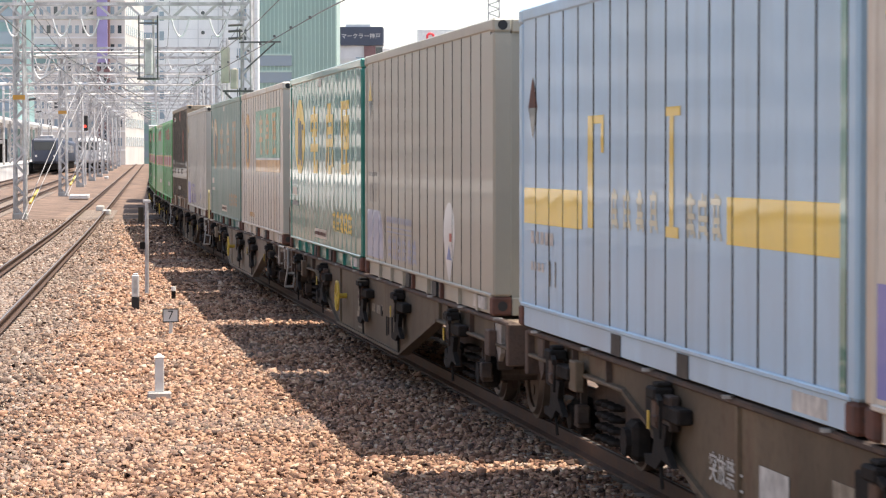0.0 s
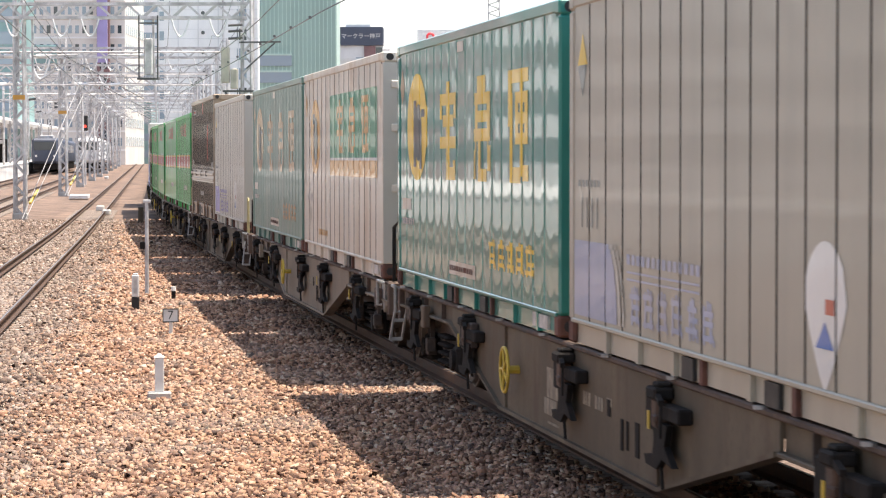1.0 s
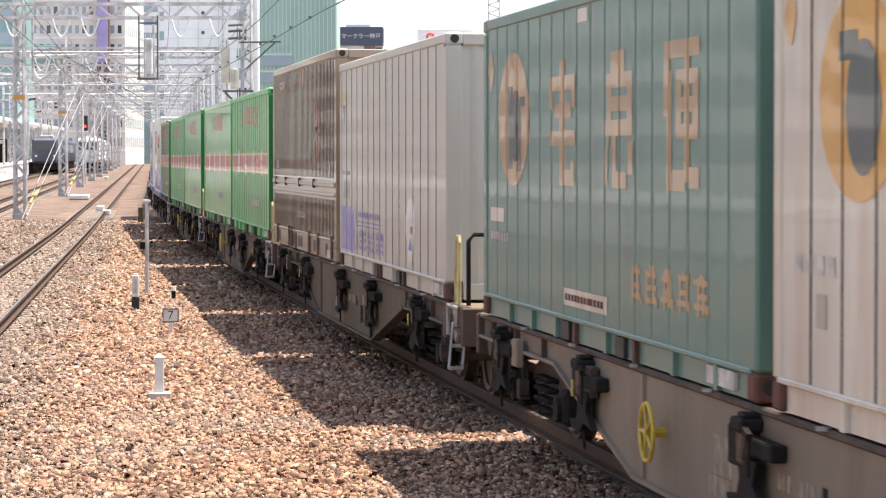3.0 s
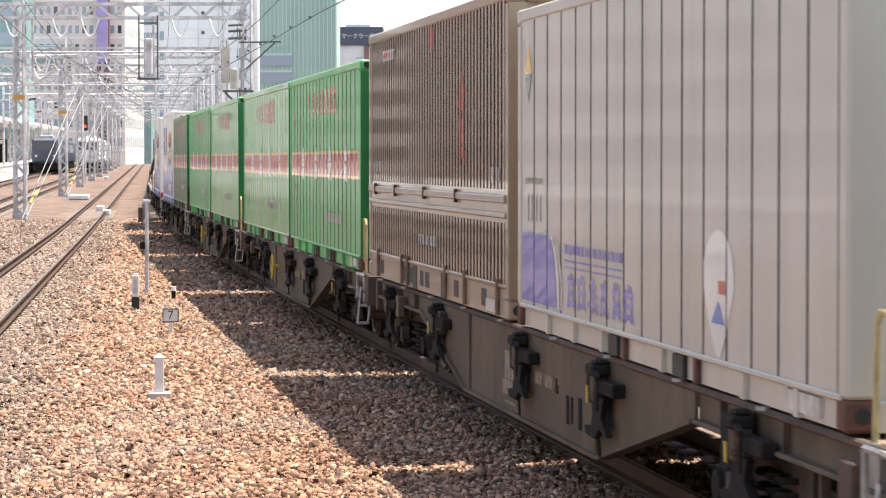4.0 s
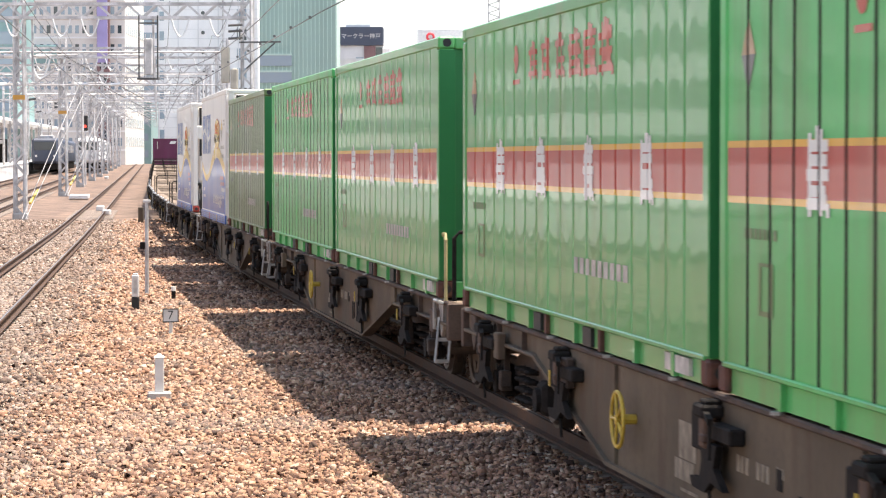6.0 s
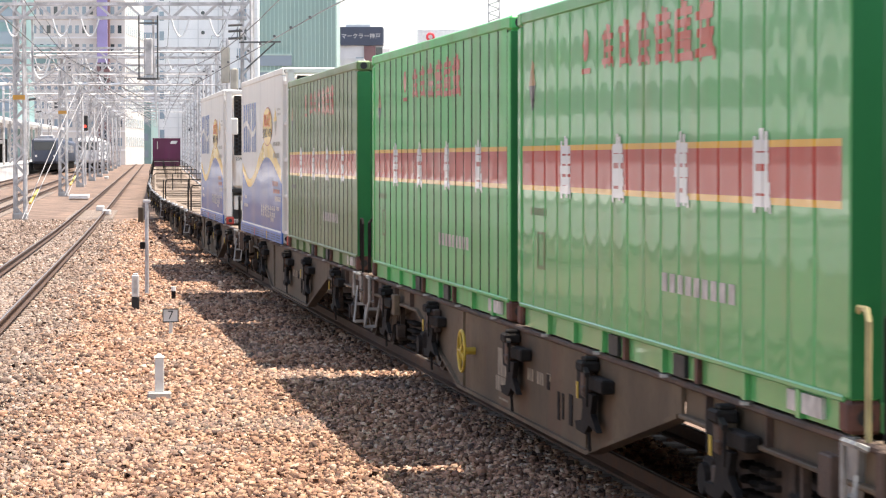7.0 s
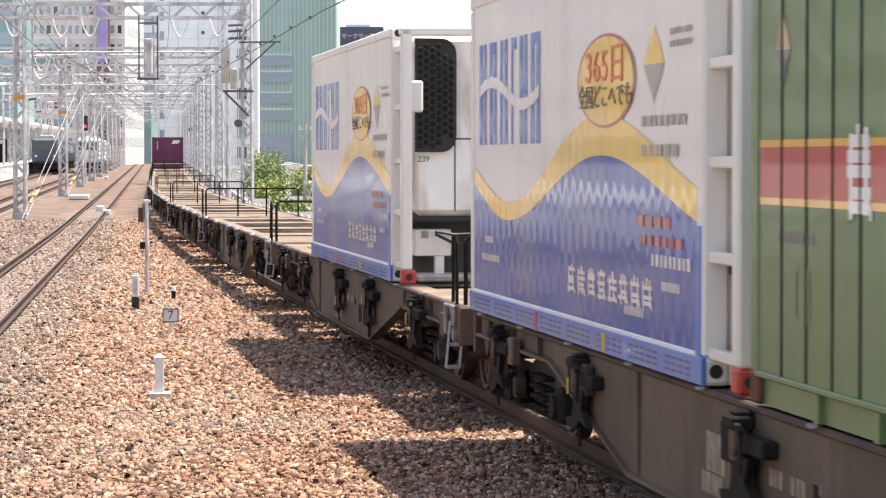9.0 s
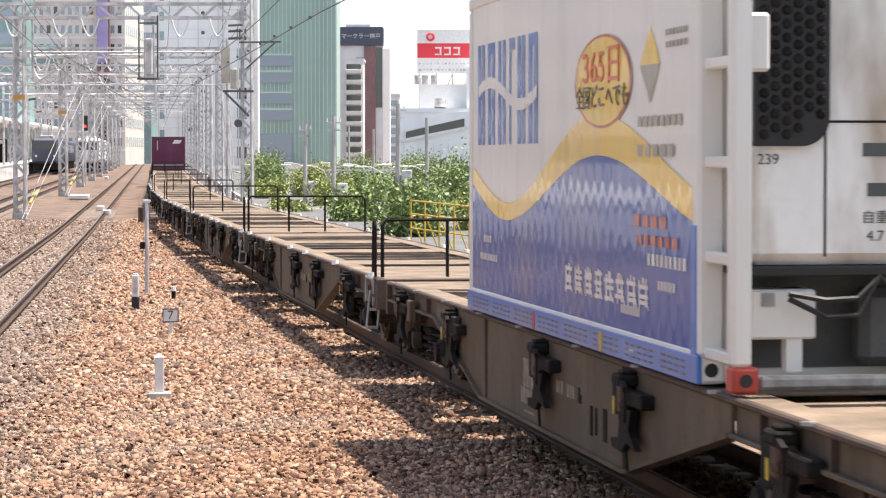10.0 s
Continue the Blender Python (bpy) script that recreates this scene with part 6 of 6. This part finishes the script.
    part("side_wing", Geo().box(5.05, 6.5, 2, 14, 0, 27), WALL_WHITE, t)
    for r in range(6):
        part("window", Geo().box(-0.9, 0.8, -0.1, 0.0, 3 + 3.9 * r, 5.5 + 3.9 * r), TOWER_GLASS, t)
    # balcony block
    t = house("grey apartment block with white balconies", -22.2, -16.6, 565, 14, 23, WALL_GREY)
    for r in range(9):
        bl = part("balcony", Geo().box(-0.8, 2.6, -1.3, 0.0, 3.2 + r * 2.15, 4.0 + r * 2.15, 0.05), WHITE, t, "white balcony")
        part("window", Geo().box(-0.6, 2.4, -0.06, 0.0, 4.0 + r * 2.15, 5.1 + r * 2.15), DARKWIN, bl)
    t = house("narrow grey office building", -13.2, -10.0, 620, 12, 17, WALL_GREY)
    for r in range(7):
        part("window", Geo().box(-1.3, 1.3, -0.06, 0.0, 2 + r * 2.1, 3.4 + r * 2.1), TOWER_GLASS, t)
    # parking building with ramps and a rooftop hoarding
    t = house("white parking building with a sloping ramp opening", -5.6, 9.0, 330, 25, 9.0, WALL_WHITE, z0=-1.0)
    part("ramp_band", Geo().quad((-6.2, -0.08, 5.6), (0.9, -0.08, 7.0), (0.9, -0.08, 8.4), (-6.2, -0.08, 6.6)), DARKWIN, t, "dark slanted ramp opening")
    part("parapet", Geo().bar((-7.2, -0.2, 5.5), (1.4, -0.2, 7.2), 0.3, 0.35), WHITE, t)
    part("parapet", Geo().bar((-7.2, -0.2, 6.9), (1.4, -0.2, 8.8), 0.3, 0.8), WALL_WHITE, t)
    part("upper_floor", Geo().box(-4.6, 7.3, 4, 24, 9.0, 12.5), WALL_GREY, t)
    part("stair_block", Geo().box(1.2, 7.3, 1, 10, 9.0, 14.5), WALL_WHITE, t)
    for x in np.arange(-6.5, 2, 0.9):
        part("panel_joint", Geo().box(x, x + 0.08, -0.06, 0.0, 0.5, 5.2), WALL_GREY, t)
    for x in (-4.8, -3.9, -2.8):
        part("roof_tank", Geo().rod((x, 3, 12.5), (x, 3, 13.6), 0.4, 10), GALV, t)
    part("dish", Geo().rod((-2.0, 1, 9.6), (-2.0, 1.2, 10.6), 0.75, 14), GALV, t)
    h = thing("rooftop_hoarding", "white rooftop hoarding with a wide red band", "billboard", at=pose(0.2, 338, 0))
    part("board", Geo().box(-3.4, 3.4, 0, 0.5, 13.0, 18.4), WHITE, h)
    part("red_band", Geo().box(-3.38, 3.38, -0.03, 0.0, 14.9, 16.7), SIGNRED, h, "red band")
    part("logo_swirl", Geo().ring((-1.75, -0.05, 17.5), (0, 1, 0), 0.4, 0.15, 16, 5), SIGNRED, h, "red ring logo as a plain shape")
    sg = Geo()
    for k in range(3):
        x = -1.2 + k * 1.15
        sg.box(x, x + 0.85, -0.05, -0.03, 16.05, 16.25).box(x + 0.6, x + 0.8, -0.05, -0.03, 15.3, 16.05).box(x, x + 0.85, -0.05, -0.03, 15.25, 15.42)
    part("sign_bars", sg, WHITE, h, "white sign in plain bars")
    fn = Geo()
    for k in range(14):
        fn.box(-3.2 + k * 0.46, -2.9 + k * 0.46, -0.03, 0.0, 13.3, 13.55).box(-3.2 + k * 0.46, -2.95 + k * 0.46, -0.03, 0.0, 14.1, 14.3)
    part("small_bars", fn, GALV, h)
    for x in (-3.1, -1.0, 1.0, 3.1):
        part("post", Geo().box(x - 0.1, x + 0.1, 0.1, 0.3, 8.0, 13.0), GALV, h)
    part("truss", Geo().bar((-3.1, 0.3, 8.2), (-1.0, 0.3, 13), 0.1).bar((-1, 0.3, 8.2), (1.0, 0.3, 13), 0.1).bar((1, 0.3, 8.2), (3.1, 0.3, 13), 0.1), GALV, h)
    # blocks out of view, added to darken reflections and cut low sky light
    for x0, x1, y, deep, h, m in ((-75, -48, -60, 60, 16, WALL_GREY), (-72, -46, 10, 50, 20, WALL_BRICK), (-78, -50, 70, 55, 15, WALL_BEIGE), (-85, -58, 135, 60, 22, WALL_GREY), (-100, -72, 205, 60, 18, WALL_BRICK), (-110, -85, 280, 80, 20, WALL_BEIGE)):
        t = house("unseen office block added across the tracks for reflections", x0, x1, y, deep, h, m)
        for z in np.arange(2.5, h - 2, 3.4):
            part("window", Geo().box((x1 - x0) / 2 - 0.02, (x1 - x0) / 2 + 0.06, 1, deep - 1, z, z + 1.7), DARKWIN, t)
    lattice_post("tall pale lattice antenna mast", 5.6, 300, -0.3, 26, 1.3, 2.0)


def waiting_train(label, off, y, paint_m):
    """A commuter train that stands in the distance."""
    x, z = straight(off, y), rise(y)
    t = thing("commuter_train", label, "train", "waiting trains", at=pose(x, y, z, 0, 0, math.degrees(math.atan(SLOPE))))
    part("body", Geo().box(-1.4, 1.4, 0, 60, 0.95, 3.65, 0.25), paint_m, t)
    part("windscreen", Geo().box(-1.15, 1.15, -0.03, 0.02, 2.35, 3.25, 0.01), DARKWIN, t)
    part("skirt", Geo().box(-1.3, 1.3, 0.1, 58, 0.3, 0.95, 0.05), DARKSTEEL, t)
    for sx in (-0.95, 0.95):
        part("headlight", Geo().rod((sx, -0.04, 1.75), (sx, 0.0, 1.75), 0.13, 10), INSUL, t)
    part("roof_gear", Geo().box(-0.7, 0.7, 3, 8, 3.65, 3.95, 0.05), GALV, t)
    for k in range(10):
        part("window", Geo().box(1.39, 1.41, 2 + k * 5, 5.2 + k * 5, 2.2, 3.1), DARKWIN, t)


PLATFORM = mat("bright_platform_concrete", (0.72, 0.7, 0.67), 0.85, vary=0.1, scale=0.5, bump=0.2)


def far_platform():
    y0, y1 = -60.0, 420.0
    t = thing("station_platform", "pale concrete station platform with a white edge and canopy", "platform", kind="structure")
    g, e, r = Geo(), Geo(), Geo()
    pts = np.linspace(y0, y1, 33)
    for a, b in zip(pts[:-1], pts[1:]):
        for gg, o0, o1, h0, h1 in ((g, -22, -13.75, -0.3, 1.05), (e, -14.1, -13.7, 1.0, 1.1), (r, -21, -14.6, 5.3, 5.6)):
            if gg is r and a < 212:
                continue
            xa0, xa1, xb0, xb1 = straight(o0, a), straight(o1, a), straight(o0, b), straight(o1, b)
            za, zb = rise(a), rise(b)
            gg.quad((xa0, a, za + h1), (xa1, a, za + h1), (xb1, b, zb + h1), (xb0, b, zb + h1))
            gg.quad((xa1, a, za + h0), (xa1, a, za + h1), (xb1, b, zb + h1), (xb1, b, zb + h0))
            gg.quad((xa0, a, za + h0), (xa1, a, za + h0), (xb1, b, zb + h0), (xb0, b, zb + h0))
    part("platform_body", g, PLATFORM, t)
    part("edge_strip", e, WHITE, t, "white edge strip")
    part("canopy", r, WALL_WHITE, t)
    for y in np.arange(225, 400, 14):
        part("canopy_post", Geo().box(straight(-17, y) - 0.12, straight(-17, y) + 0.12, y - 0.12, y + 0.12, rise(y) + 1.05, rise(y) + 5.3), GALV, t)
    for k, y in enumerate((240, 262, 290)):
        kb = thing("platform_kiosk", "dark stall on the far platform", "kiosk", "platform stalls", at=pose(straight(-18.0, y), y, rise(y) + 1.05))
        part("case", Geo().box(-1.4, 1.4, 0, 3, 0, 2.5, 0.05), DARKSTEEL, kb)
        part("fascia", Geo().box(-1.45, 1.45, -0.05, 0.0, 2.0, 2.4), WHITE, kb)


ASPHALT = mat("sunlit_asphalt", (0.16, 0.16, 0.155), 0.9, vary=0.2, scale=0.6, bump=0.4)
LEAF = mat("sunlit_green_leaf", (0.3, 0.4, 0.13), 0.5, vary=0.35, scale=1.5, island=0.6)
LEAF_PALE = mat("yellowish_green_leaf", (0.42, 0.47, 0.14), 0.5, vary=0.35, scale=1.5, island=0.6)
BARK = mat("grey_brown_bark", (0.16, 0.12, 0.09), 0.9, vary=0.3, scale=5, bump=0.5)


def tree(x, y, z0, h, r, seed, n=5000, material=None):
    rng = np.random.default_rng(seed)
    t = thing("street_tree", "leafy green tree behind the tracks", "tree", "trees behind the tracks", at=pose(x, y, z0))
    g = Geo().rod((0, 0, 0), (0.05, 0, h * 0.5), 0.14, 8, 0.09)
    tips = []
    for k in range(9):
        a = 2 * math.pi * k / 9 + rng.uniform(-0.3, 0.3)
        q = (math.cos(a) * r * rng.uniform(0.4, 0.8), math.sin(a) * r * rng.uniform(0.4, 0.8), h * rng.uniform(0.25, 0.92))
        g.rod((0.05, 0, h * rng.uniform(0.3, 0.5)), q, 0.06, 6, 0.02)
        tips.append(q)
    part("trunk", g, BARK, t)
    lv = Geo()
    for k in range(n):
        c = np.array(tips[k % 9]) + rng.normal(0, 1, 3) * np.array([r * 0.34, r * 0.34, h * 0.19])
        d1, d2 = rng.normal(0, 1, 3), rng.normal(0, 1, 3)
        d1 /= np.linalg.norm(d1)
        d2 -= d1 * d2.dot(d1)
        d2 /= np.linalg.norm(d2)
        s = rng.uniform(0.045, 0.11)
        lv.quad(c - d1 * s, c + d2 * s * 0.6, c + d1 * s, c - d2 * s * 0.6)
    me = bpy.data.meshes.new("crown")
    me.from_pydata(lv.v, [], lv.f)
    me.materials.append(material or LEAF)
    shared("crown", me, t, Matrix())


def right_side():
    k = 0
    for x, y, h, r in ((-1.0, 92, 2.1, 1.0), (1.6, 100, 2.3, 1.1), (-3.6, 112, 2.2, 1.0), (0.2, 122, 2.4, 1.2), (-5.6, 140, 2.7, 1.2), (-2.6, 150, 2.5, 1.2), (1.4, 150, 2.9, 1.3),
                       (-8.3, 168, 3.7, 0.9), (-5.0, 180, 2.2, 1.4), (-1.6, 190, 2.4, 1.5), (-9.9, 205, 2.5, 1.3), (-6.0, 225, 2.4, 1.6), (-2.0, 230, 2.6, 1.7), (-11.5, 250, 2.7, 1.6),
                       (-11.2, 172, 2.6, 1.1), (-12.7, 192, 2.9, 1.3), (-10.3, 160, 2.1, 1.0), (-14.0, 216, 3.2, 1.5), (3.6, 135, 2.2, 1.3), (-7.2, 128, 1.5, 0.8), (-0.6, 205, 2.3, 1.6), (-7.8, 240, 2.5, 1.7)):
        tree(x, y, rise(y) - 0.75, h * (0.95, 0.62, 0.78)[k % 3], r * 0.95, 100 + k, material=(LEAF, LEAF_PALE)[k % 3 == 1])
        k += 1
    for x, y, h, rr in ((-5.15, 128, 4.5, 0.11), (-2.15, 130, 5.1, 0.13), (-7.6, 150, 4.3, 0.12), (-0.75, 126, 4.4, 0.1), (-6.4, 185, 4.4, 0.09), (-4.6, 180, 4.2, 0.09), (-9.0, 178, 3.7, 0.08)):
        t = thing("utility_pole", "grey concrete utility pole behind the tracks", "pole", "utility poles", at=pose(x, y, rise(y) - 0.25))
        part("shaft", Geo().rod((0, 0, 0), (0, 0, h), rr, 10, rr * 0.8), CONC, t)
        if rr > 0.105:
            part("cross_arm", Geo().box(-0.4, 0.4, -0.05, 0.05, h - 0.35, h - 0.27).box(-0.3, 0.3, -0.05, 0.05, h - 0.7, h - 0.63), GALV, t)
            part("transformer", Geo().box(0.16, 0.66, -0.25, 0.2, h - 3.9, h - 3.15, 0.05), GALV, t, "grey pole cabinet")
            for q in (-0.3, 0.3):
                part("insulator", Geo().rod((q, 0, h - 0.27), (q, 0, h - 0.1), 0.04, 6), INSUL, t)
    for x, y, d in ((-11.2, 172, 1), (-9.4, 188, -1), (-7.0, 164, 1), (-4.9, 176, -1), (-3.5, 158, 1), (-2.6, 172, -1), (-0.9, 160, 1)):
        lm = thing("street_lamp", "pale street lamp with arched arms on the road below", "street lamp", "street lamps", at=pose(x, y, rise(y) - 0.4))
        part("shaft", Geo().rod((0, 0, 0), (0, 0, 1.35), 0.05, 8, 0.04), CONC, lm)
        for e in (-1, 1):
            part("arm", Geo().tube([(0, 0, 1.3), (e * 0.2, 0, 1.75), (e * 0.7, 0, 2.0), (e * 1.15, 0, 2.02)], 0.03), GALV, lm)
            part("lamp_head", Geo().box(min(e * 0.95, e * 1.6), max(e * 0.95, e * 1.6), -0.12, 0.12, 1.98, 2.08, 0.03), WHITE, lm, "white lamp head")
    f = thing("yellow_railing", "yellow steel pipe railing beside the line", "railing", at=pose(0, 0, 0))
    for z in (0.35, 0.75, 1.12):
        part("pipe", Geo().rod((-0.9, 76, z + 0.12), (1.1, 71, z), 0.025, 6), YELLOW, f)
    for q in np.linspace(0, 1, 6):
        part("post", Geo().rod((-0.9 + 2 * q, 76 - 5 * q, -0.25), (-0.9 + 2 * q, 76 - 5 * q, 1.24 - 0.12 * q), 0.028, 6).rod((-0.9 + 2 * q, 76 - 5 * q, 0.9), (-0.5 + 2 * q, 76.3 - 5 * q, -0.2), 0.02, 6), YELLOW, f)
    g = thing("white_barrier", "white steel barrier with arched hoops along the far road", "railing")
    part("top_bar", Geo().bar((-17.5, 215, 1.55), (4.5, 205, 1.5), 0.14), WHITE, g)
    for q in np.linspace(0, 1, 8):
        cx, cy = -16.5 + 20 * q, 214.5 - 9 * q
        part("hoop", Geo().tube([(cx + 1.2 * math.cos(a), cy, 0.2 + 1.2 * math.sin(a)) for a in np.linspace(0, math.pi, 9)], 0.05), GALV, g)
    rd = Geo()
    for a, b in zip((55, 95, 105, 160, 240, 330), (95, 105, 160, 240, 330, 420)):
        rd.quad((train_x(a) + 3.9, a, rise(a) - 0.235), (60, a, rise(a) - 0.235), (60, b, rise(b) - 0.235), (train_x(b) + 3.9, b, rise(b) - 0.235))
    tagged(new("road", rd.mesh("road", ASPHALT)), "pale grey asphalt road behind the line", "road", kind="structure")
    w = thing("lineside_parapet", "low pale concrete parapet beside the freight line", "wall", kind="structure")
    gg = Geo()
    for a, b in zip(range(60, 330, 15), range(75, 345, 15)):
        xa, xb = train_x(a) + 3.6, train_x(b) + 3.6
        gg.quad((xa, a, -0.3), (xb, b, -0.3), (xb, b, rise(b) + 0.12), (xa, a, rise(a) + 0.12))
        gg.quad((xa, a, rise(a) + 0.12), (xb, b, rise(b) + 0.12), (xb + 0.2, b, rise(b) + 0.12), (xa + 0.2, a, rise(a) + 0.12))
        gg.quad((xa + 0.2, a, -0.3), (xb + 0.2, b, -0.3), (xb + 0.2, b, rise(b) + 0.12), (xa + 0.2, a, rise(a) + 0.12))
    part("parapet", gg, CONC, w)


def home_platform():
    """The platform on whose end the camera stands; an unseen light block."""
    p = thing("near_platform", "grey concrete platform end under the camera", "platform", kind="structure")
    part("platform_body", Geo().box(-2.4, 2.3, -120, 3.0, -0.3, 0.95, 0.03), ASPHALT, p)
    # out of view, added to keep sky light from getting under the wagons
    q = thing("side_platform", "unseen grey block added beyond the freight track against sky light", "platform", kind="structure")
    pts = train_pts(-90, 24, 6)
    g = Geo()
    for (xa, ya, ta, _), (xb, yb, tb, _) in zip(pts[:-1], pts[1:]):
        a0, a1 = (xa + 1.75 * math.cos(ta), ya + 1.75 * math.sin(ta)), (xa + 9 * math.cos(ta), ya + 9 * math.sin(ta))
        b0, b1 = (xb + 1.75 * math.cos(tb), yb + 1.75 * math.sin(tb)), (xb + 9 * math.cos(tb), yb + 9 * math.sin(tb))
        g.quad((*a0, 0.95), (*a1, 0.95), (*b1, 0.95), (*b0, 0.95)).quad((*a0, -0.3), (*a0, 0.95), (*b0, 0.95), (*b0, -0.3)).quad((*a1, -0.3), (*a1, 0.95), (*b1, 0.95), (*b1, -0.3))
    g.quad((*b0, -0.3), (*b1, -0.3), (*b1, 0.95), (*b0, 0.95))
    part("platform_body", g, ASPHALT, q)
    part("edge_strip", Geo().box(-2.4, 2.3, 2.7, 3.0, 0.955, 0.96), WHITE, p)


# ---- build the place ----
railway("freight track, rusty rails on ballast", train_pts(-60, 420, 3), train_pts(14, 95, 0.62))
railway("main line track, rusty rails on ballast", straight_pts(-2.95, 20, 440, 6), straight_pts(-2.95, 36, 130, 0.62))
railway("second main line track on ballast", straight_pts(-7.85, 60, 440, 6), straight_pts(-7.85, 110, 180, 0.62))
railway("far main line track on ballast", straight_pts(-12.0, 60, 440, 6), straight_pts(-12.0, 150, 200, 0.62))
stones()
overhead()
props()
town()
waiting_train("pale grey commuter train waiting in the distance", -7.85, 305, WALL_WHITE)
waiting_train("dark maroon commuter train waiting in the distance", -12.0, 288, NAVY)
far_platform()
right_side()
home_platform()

# ---- the train ----
SPEED, GAIN, SREF = 13.307, 0.1766, 46.92


def gone(t):
    """How far the train has come since 4.5 s."""
    d = t - 4.5
    return SPEED * d + GAIN * d * d / 2


def ride(rel, t):
    """The pose of a wagon whose middle lies rel metres behind the reference coupling."""
    s = rel + SREF - gone(t)
    xa, ya, _ = line_at(s - 7.1)
    xb, yb, _ = line_at(s + 7.1)
    za, zb = rise(ya), rise(yb)
    d = Vector((xb - xa, yb - ya, zb - za))
    return pose((xa + xb) / 2, (ya + yb) / 2, (za + zb) / 2, math.degrees(math.atan2(d.z, d.y)), 0, math.degrees(math.atan2(-d.x, d.y)))


first = build_wagon()
wagons = [(first, -91.8)]
for i in range(1, 18):
    wagons.append((copy_thing(first, Matrix()), -91.8 + PITCH * i))
# the empty wagons show pale lock heads and dark rails
lock_head = Geo().rod((0, 0, 0.985), (0, 0, 1.045), 0.05, 8, 0.04).mesh("edge_guide", WHITE)
for ob, _ in wagons[8:]:
    for o in ob.children:
        if o.name.startswith("edge_guide"):
            c = sum((v.co for v in o.data.vertices), Vector()) / len(o.data.vertices)
            if round(abs(c.y), 1) in (9.3, 5.3, 1.2):
                o.data, o.matrix_basis = lock_head, pose(c.x, c.y, 0)
        elif o.name.startswith("side_rail"):
            o.data = o.data.copy()
            o.data.materials[0] = DARKSTEEL
for ob, _ in wagons[6:8]:
    for o in [q for q in ob.children if q.name.startswith("side_rail")]:
        o.data = o.data.copy()
        o.data.materials[0] = DARKSTEEL
# some wagons are rustier or dustier than the rest
for k, coat in ((0, WEB_RUST), (2, WEB_DUST), (5, WEB_RUST)):
    repainted = {}
    for o in wagons[k][0].children:
        if o.data.materials[0] == WEB:
            if o.data.name not in repainted:
                repainted[o.data.name] = o.data.copy()
                repainted[o.data.name].materials[0] = coat
            o.data = repainted[o.data.name]
# only four of the wagons have hand brake wheels
for i, (ob, _) in enumerate(wagons):
    if i not in (1, 2, 4, 5):
        for o in [q for q in ob.children_recursive if q.name.startswith(("brake_wheel", "spokes"))]:
            bpy.data.objects.remove(o)

for o in [q for q in wagons[5][0].children if q.name.startswith(("foot_step", "grab_loop", "side_rail"))]:
    shared(o.name.split(".")[0], o.data, wagons[5][0], pose(0, 0, 0, 0, 0, 180))
# one wagon runs with its rails and steps at the other end, the next has lost its own
for o in [q for q in wagons[1][0].children if q.name.startswith(("foot_step", "grab_loop", "side_rail", "end_rail"))]:
    if not o.name.startswith("end_rail"):
        shared(o.name.split(".")[0], o.data, wagons[1][0], pose(0, 0, 0, 0, 0, 180))
    bpy.data.objects.remove(o)
for o in [q for q in wagons[2][0].children if q.name.startswith(("foot_step", "side_rail"))]:
    bpy.data.objects.remove(o)
_w = wagons[0][0]
lettering("lettering", "突放禁止", 0.2, MARK, _w, Matrix.Translation((-1.197, 3.35, 0.52)) @ Euler((radians(90), 0, radians(-90))).to_matrix().to_4x4(), "faded white painted words")
part("notice_panel", Geo().box(-1.199, -1.194, 2.0, 2.6, 0.46, 0.66).box(-1.199, -1.194, 2.05, 2.65, 0.3, 0.45), MARK, _w, "worn white painted panel")

boxes = []                           # container, its middle behind the reference coupling, its wagon


def load(b, rear, wagon):
    """Set a container down by its rear end."""
    boxes.append((b if not isinstance(b, Box) else b.ob, rear - (b.L / 2 if isinstance(b, Box) else 0), wagon))


def copied(b):
    return copy_thing(b.ob, Matrix())


load(courier_box(OFFWHITE, VIOLET, 7, "off-white ribbed steel container with a violet corner"), -91.3, 0)
load(blue_box(), -81.85, 0)
load(courier_box(GREY, OLDVIOLET, 11, "grey-beige ribbed steel container with a bleached violet corner"), -71.35, 1)
load(parcel_box(TEAL, LOGO_YEL, 31, "teal green ribbed steel container with large yellow signs"), -61.75, 1)
load(panel_box(), -51.3, 2)
load(parcel_box(FADED, LOGO_OLD, 41, "faded teal ribbed steel container with bleached orange signs"), -41.75, 2)
load(courier_box(PALEGREY, VIOLET, 13, "pale grey ribbed steel container with a violet corner"), -30.3, 3)
load(brown_box(), -20.35, 3)
g1 = green_box(GREEN, 200)
load(g1, -10.2, 4)
g2 = green_box(SATIN, 200, kind="soft")
load(g2, -0.65, 4)
boxes.append((copied(g2), 10.15 - 4.65, 5))
boxes.append((copied(g1), 19.8 - 4.65, 5))
load(green_box(OLIVE, 260, True), 30.6, 6)
r1 = reefer_box()
load(r1, 40.4, 6)
boxes.append((copied(r1), 54.7 - r1.L / 2, 7))
load(small_box(), 237.6, 16)


def motions():
    times = [i * 0.2 for i in range(51)]
    for ob, rel in wagons:
        walk(ob, [(t, ride(rel, t)) for t in times])
    for ob, mid, k in boxes:
        rel = wagons[k][1]
        walk(ob, [(t, ride(rel, t) @ pose(0, mid - rel, 1.02)) for t in times])
    # the wheels roll
    ticks = [i / 30 for i in range(301)]
    for ob, rel in wagons[:11]:
        for o in ob.children_recursive:
            if o.name.startswith("wheelset"):
                at = o.matrix_basis.translation.copy()
                walk(o, [(t, pose(at.x, at.y, at.z, math.degrees(gone(t) / 0.43))) for t in ticks])


motions()
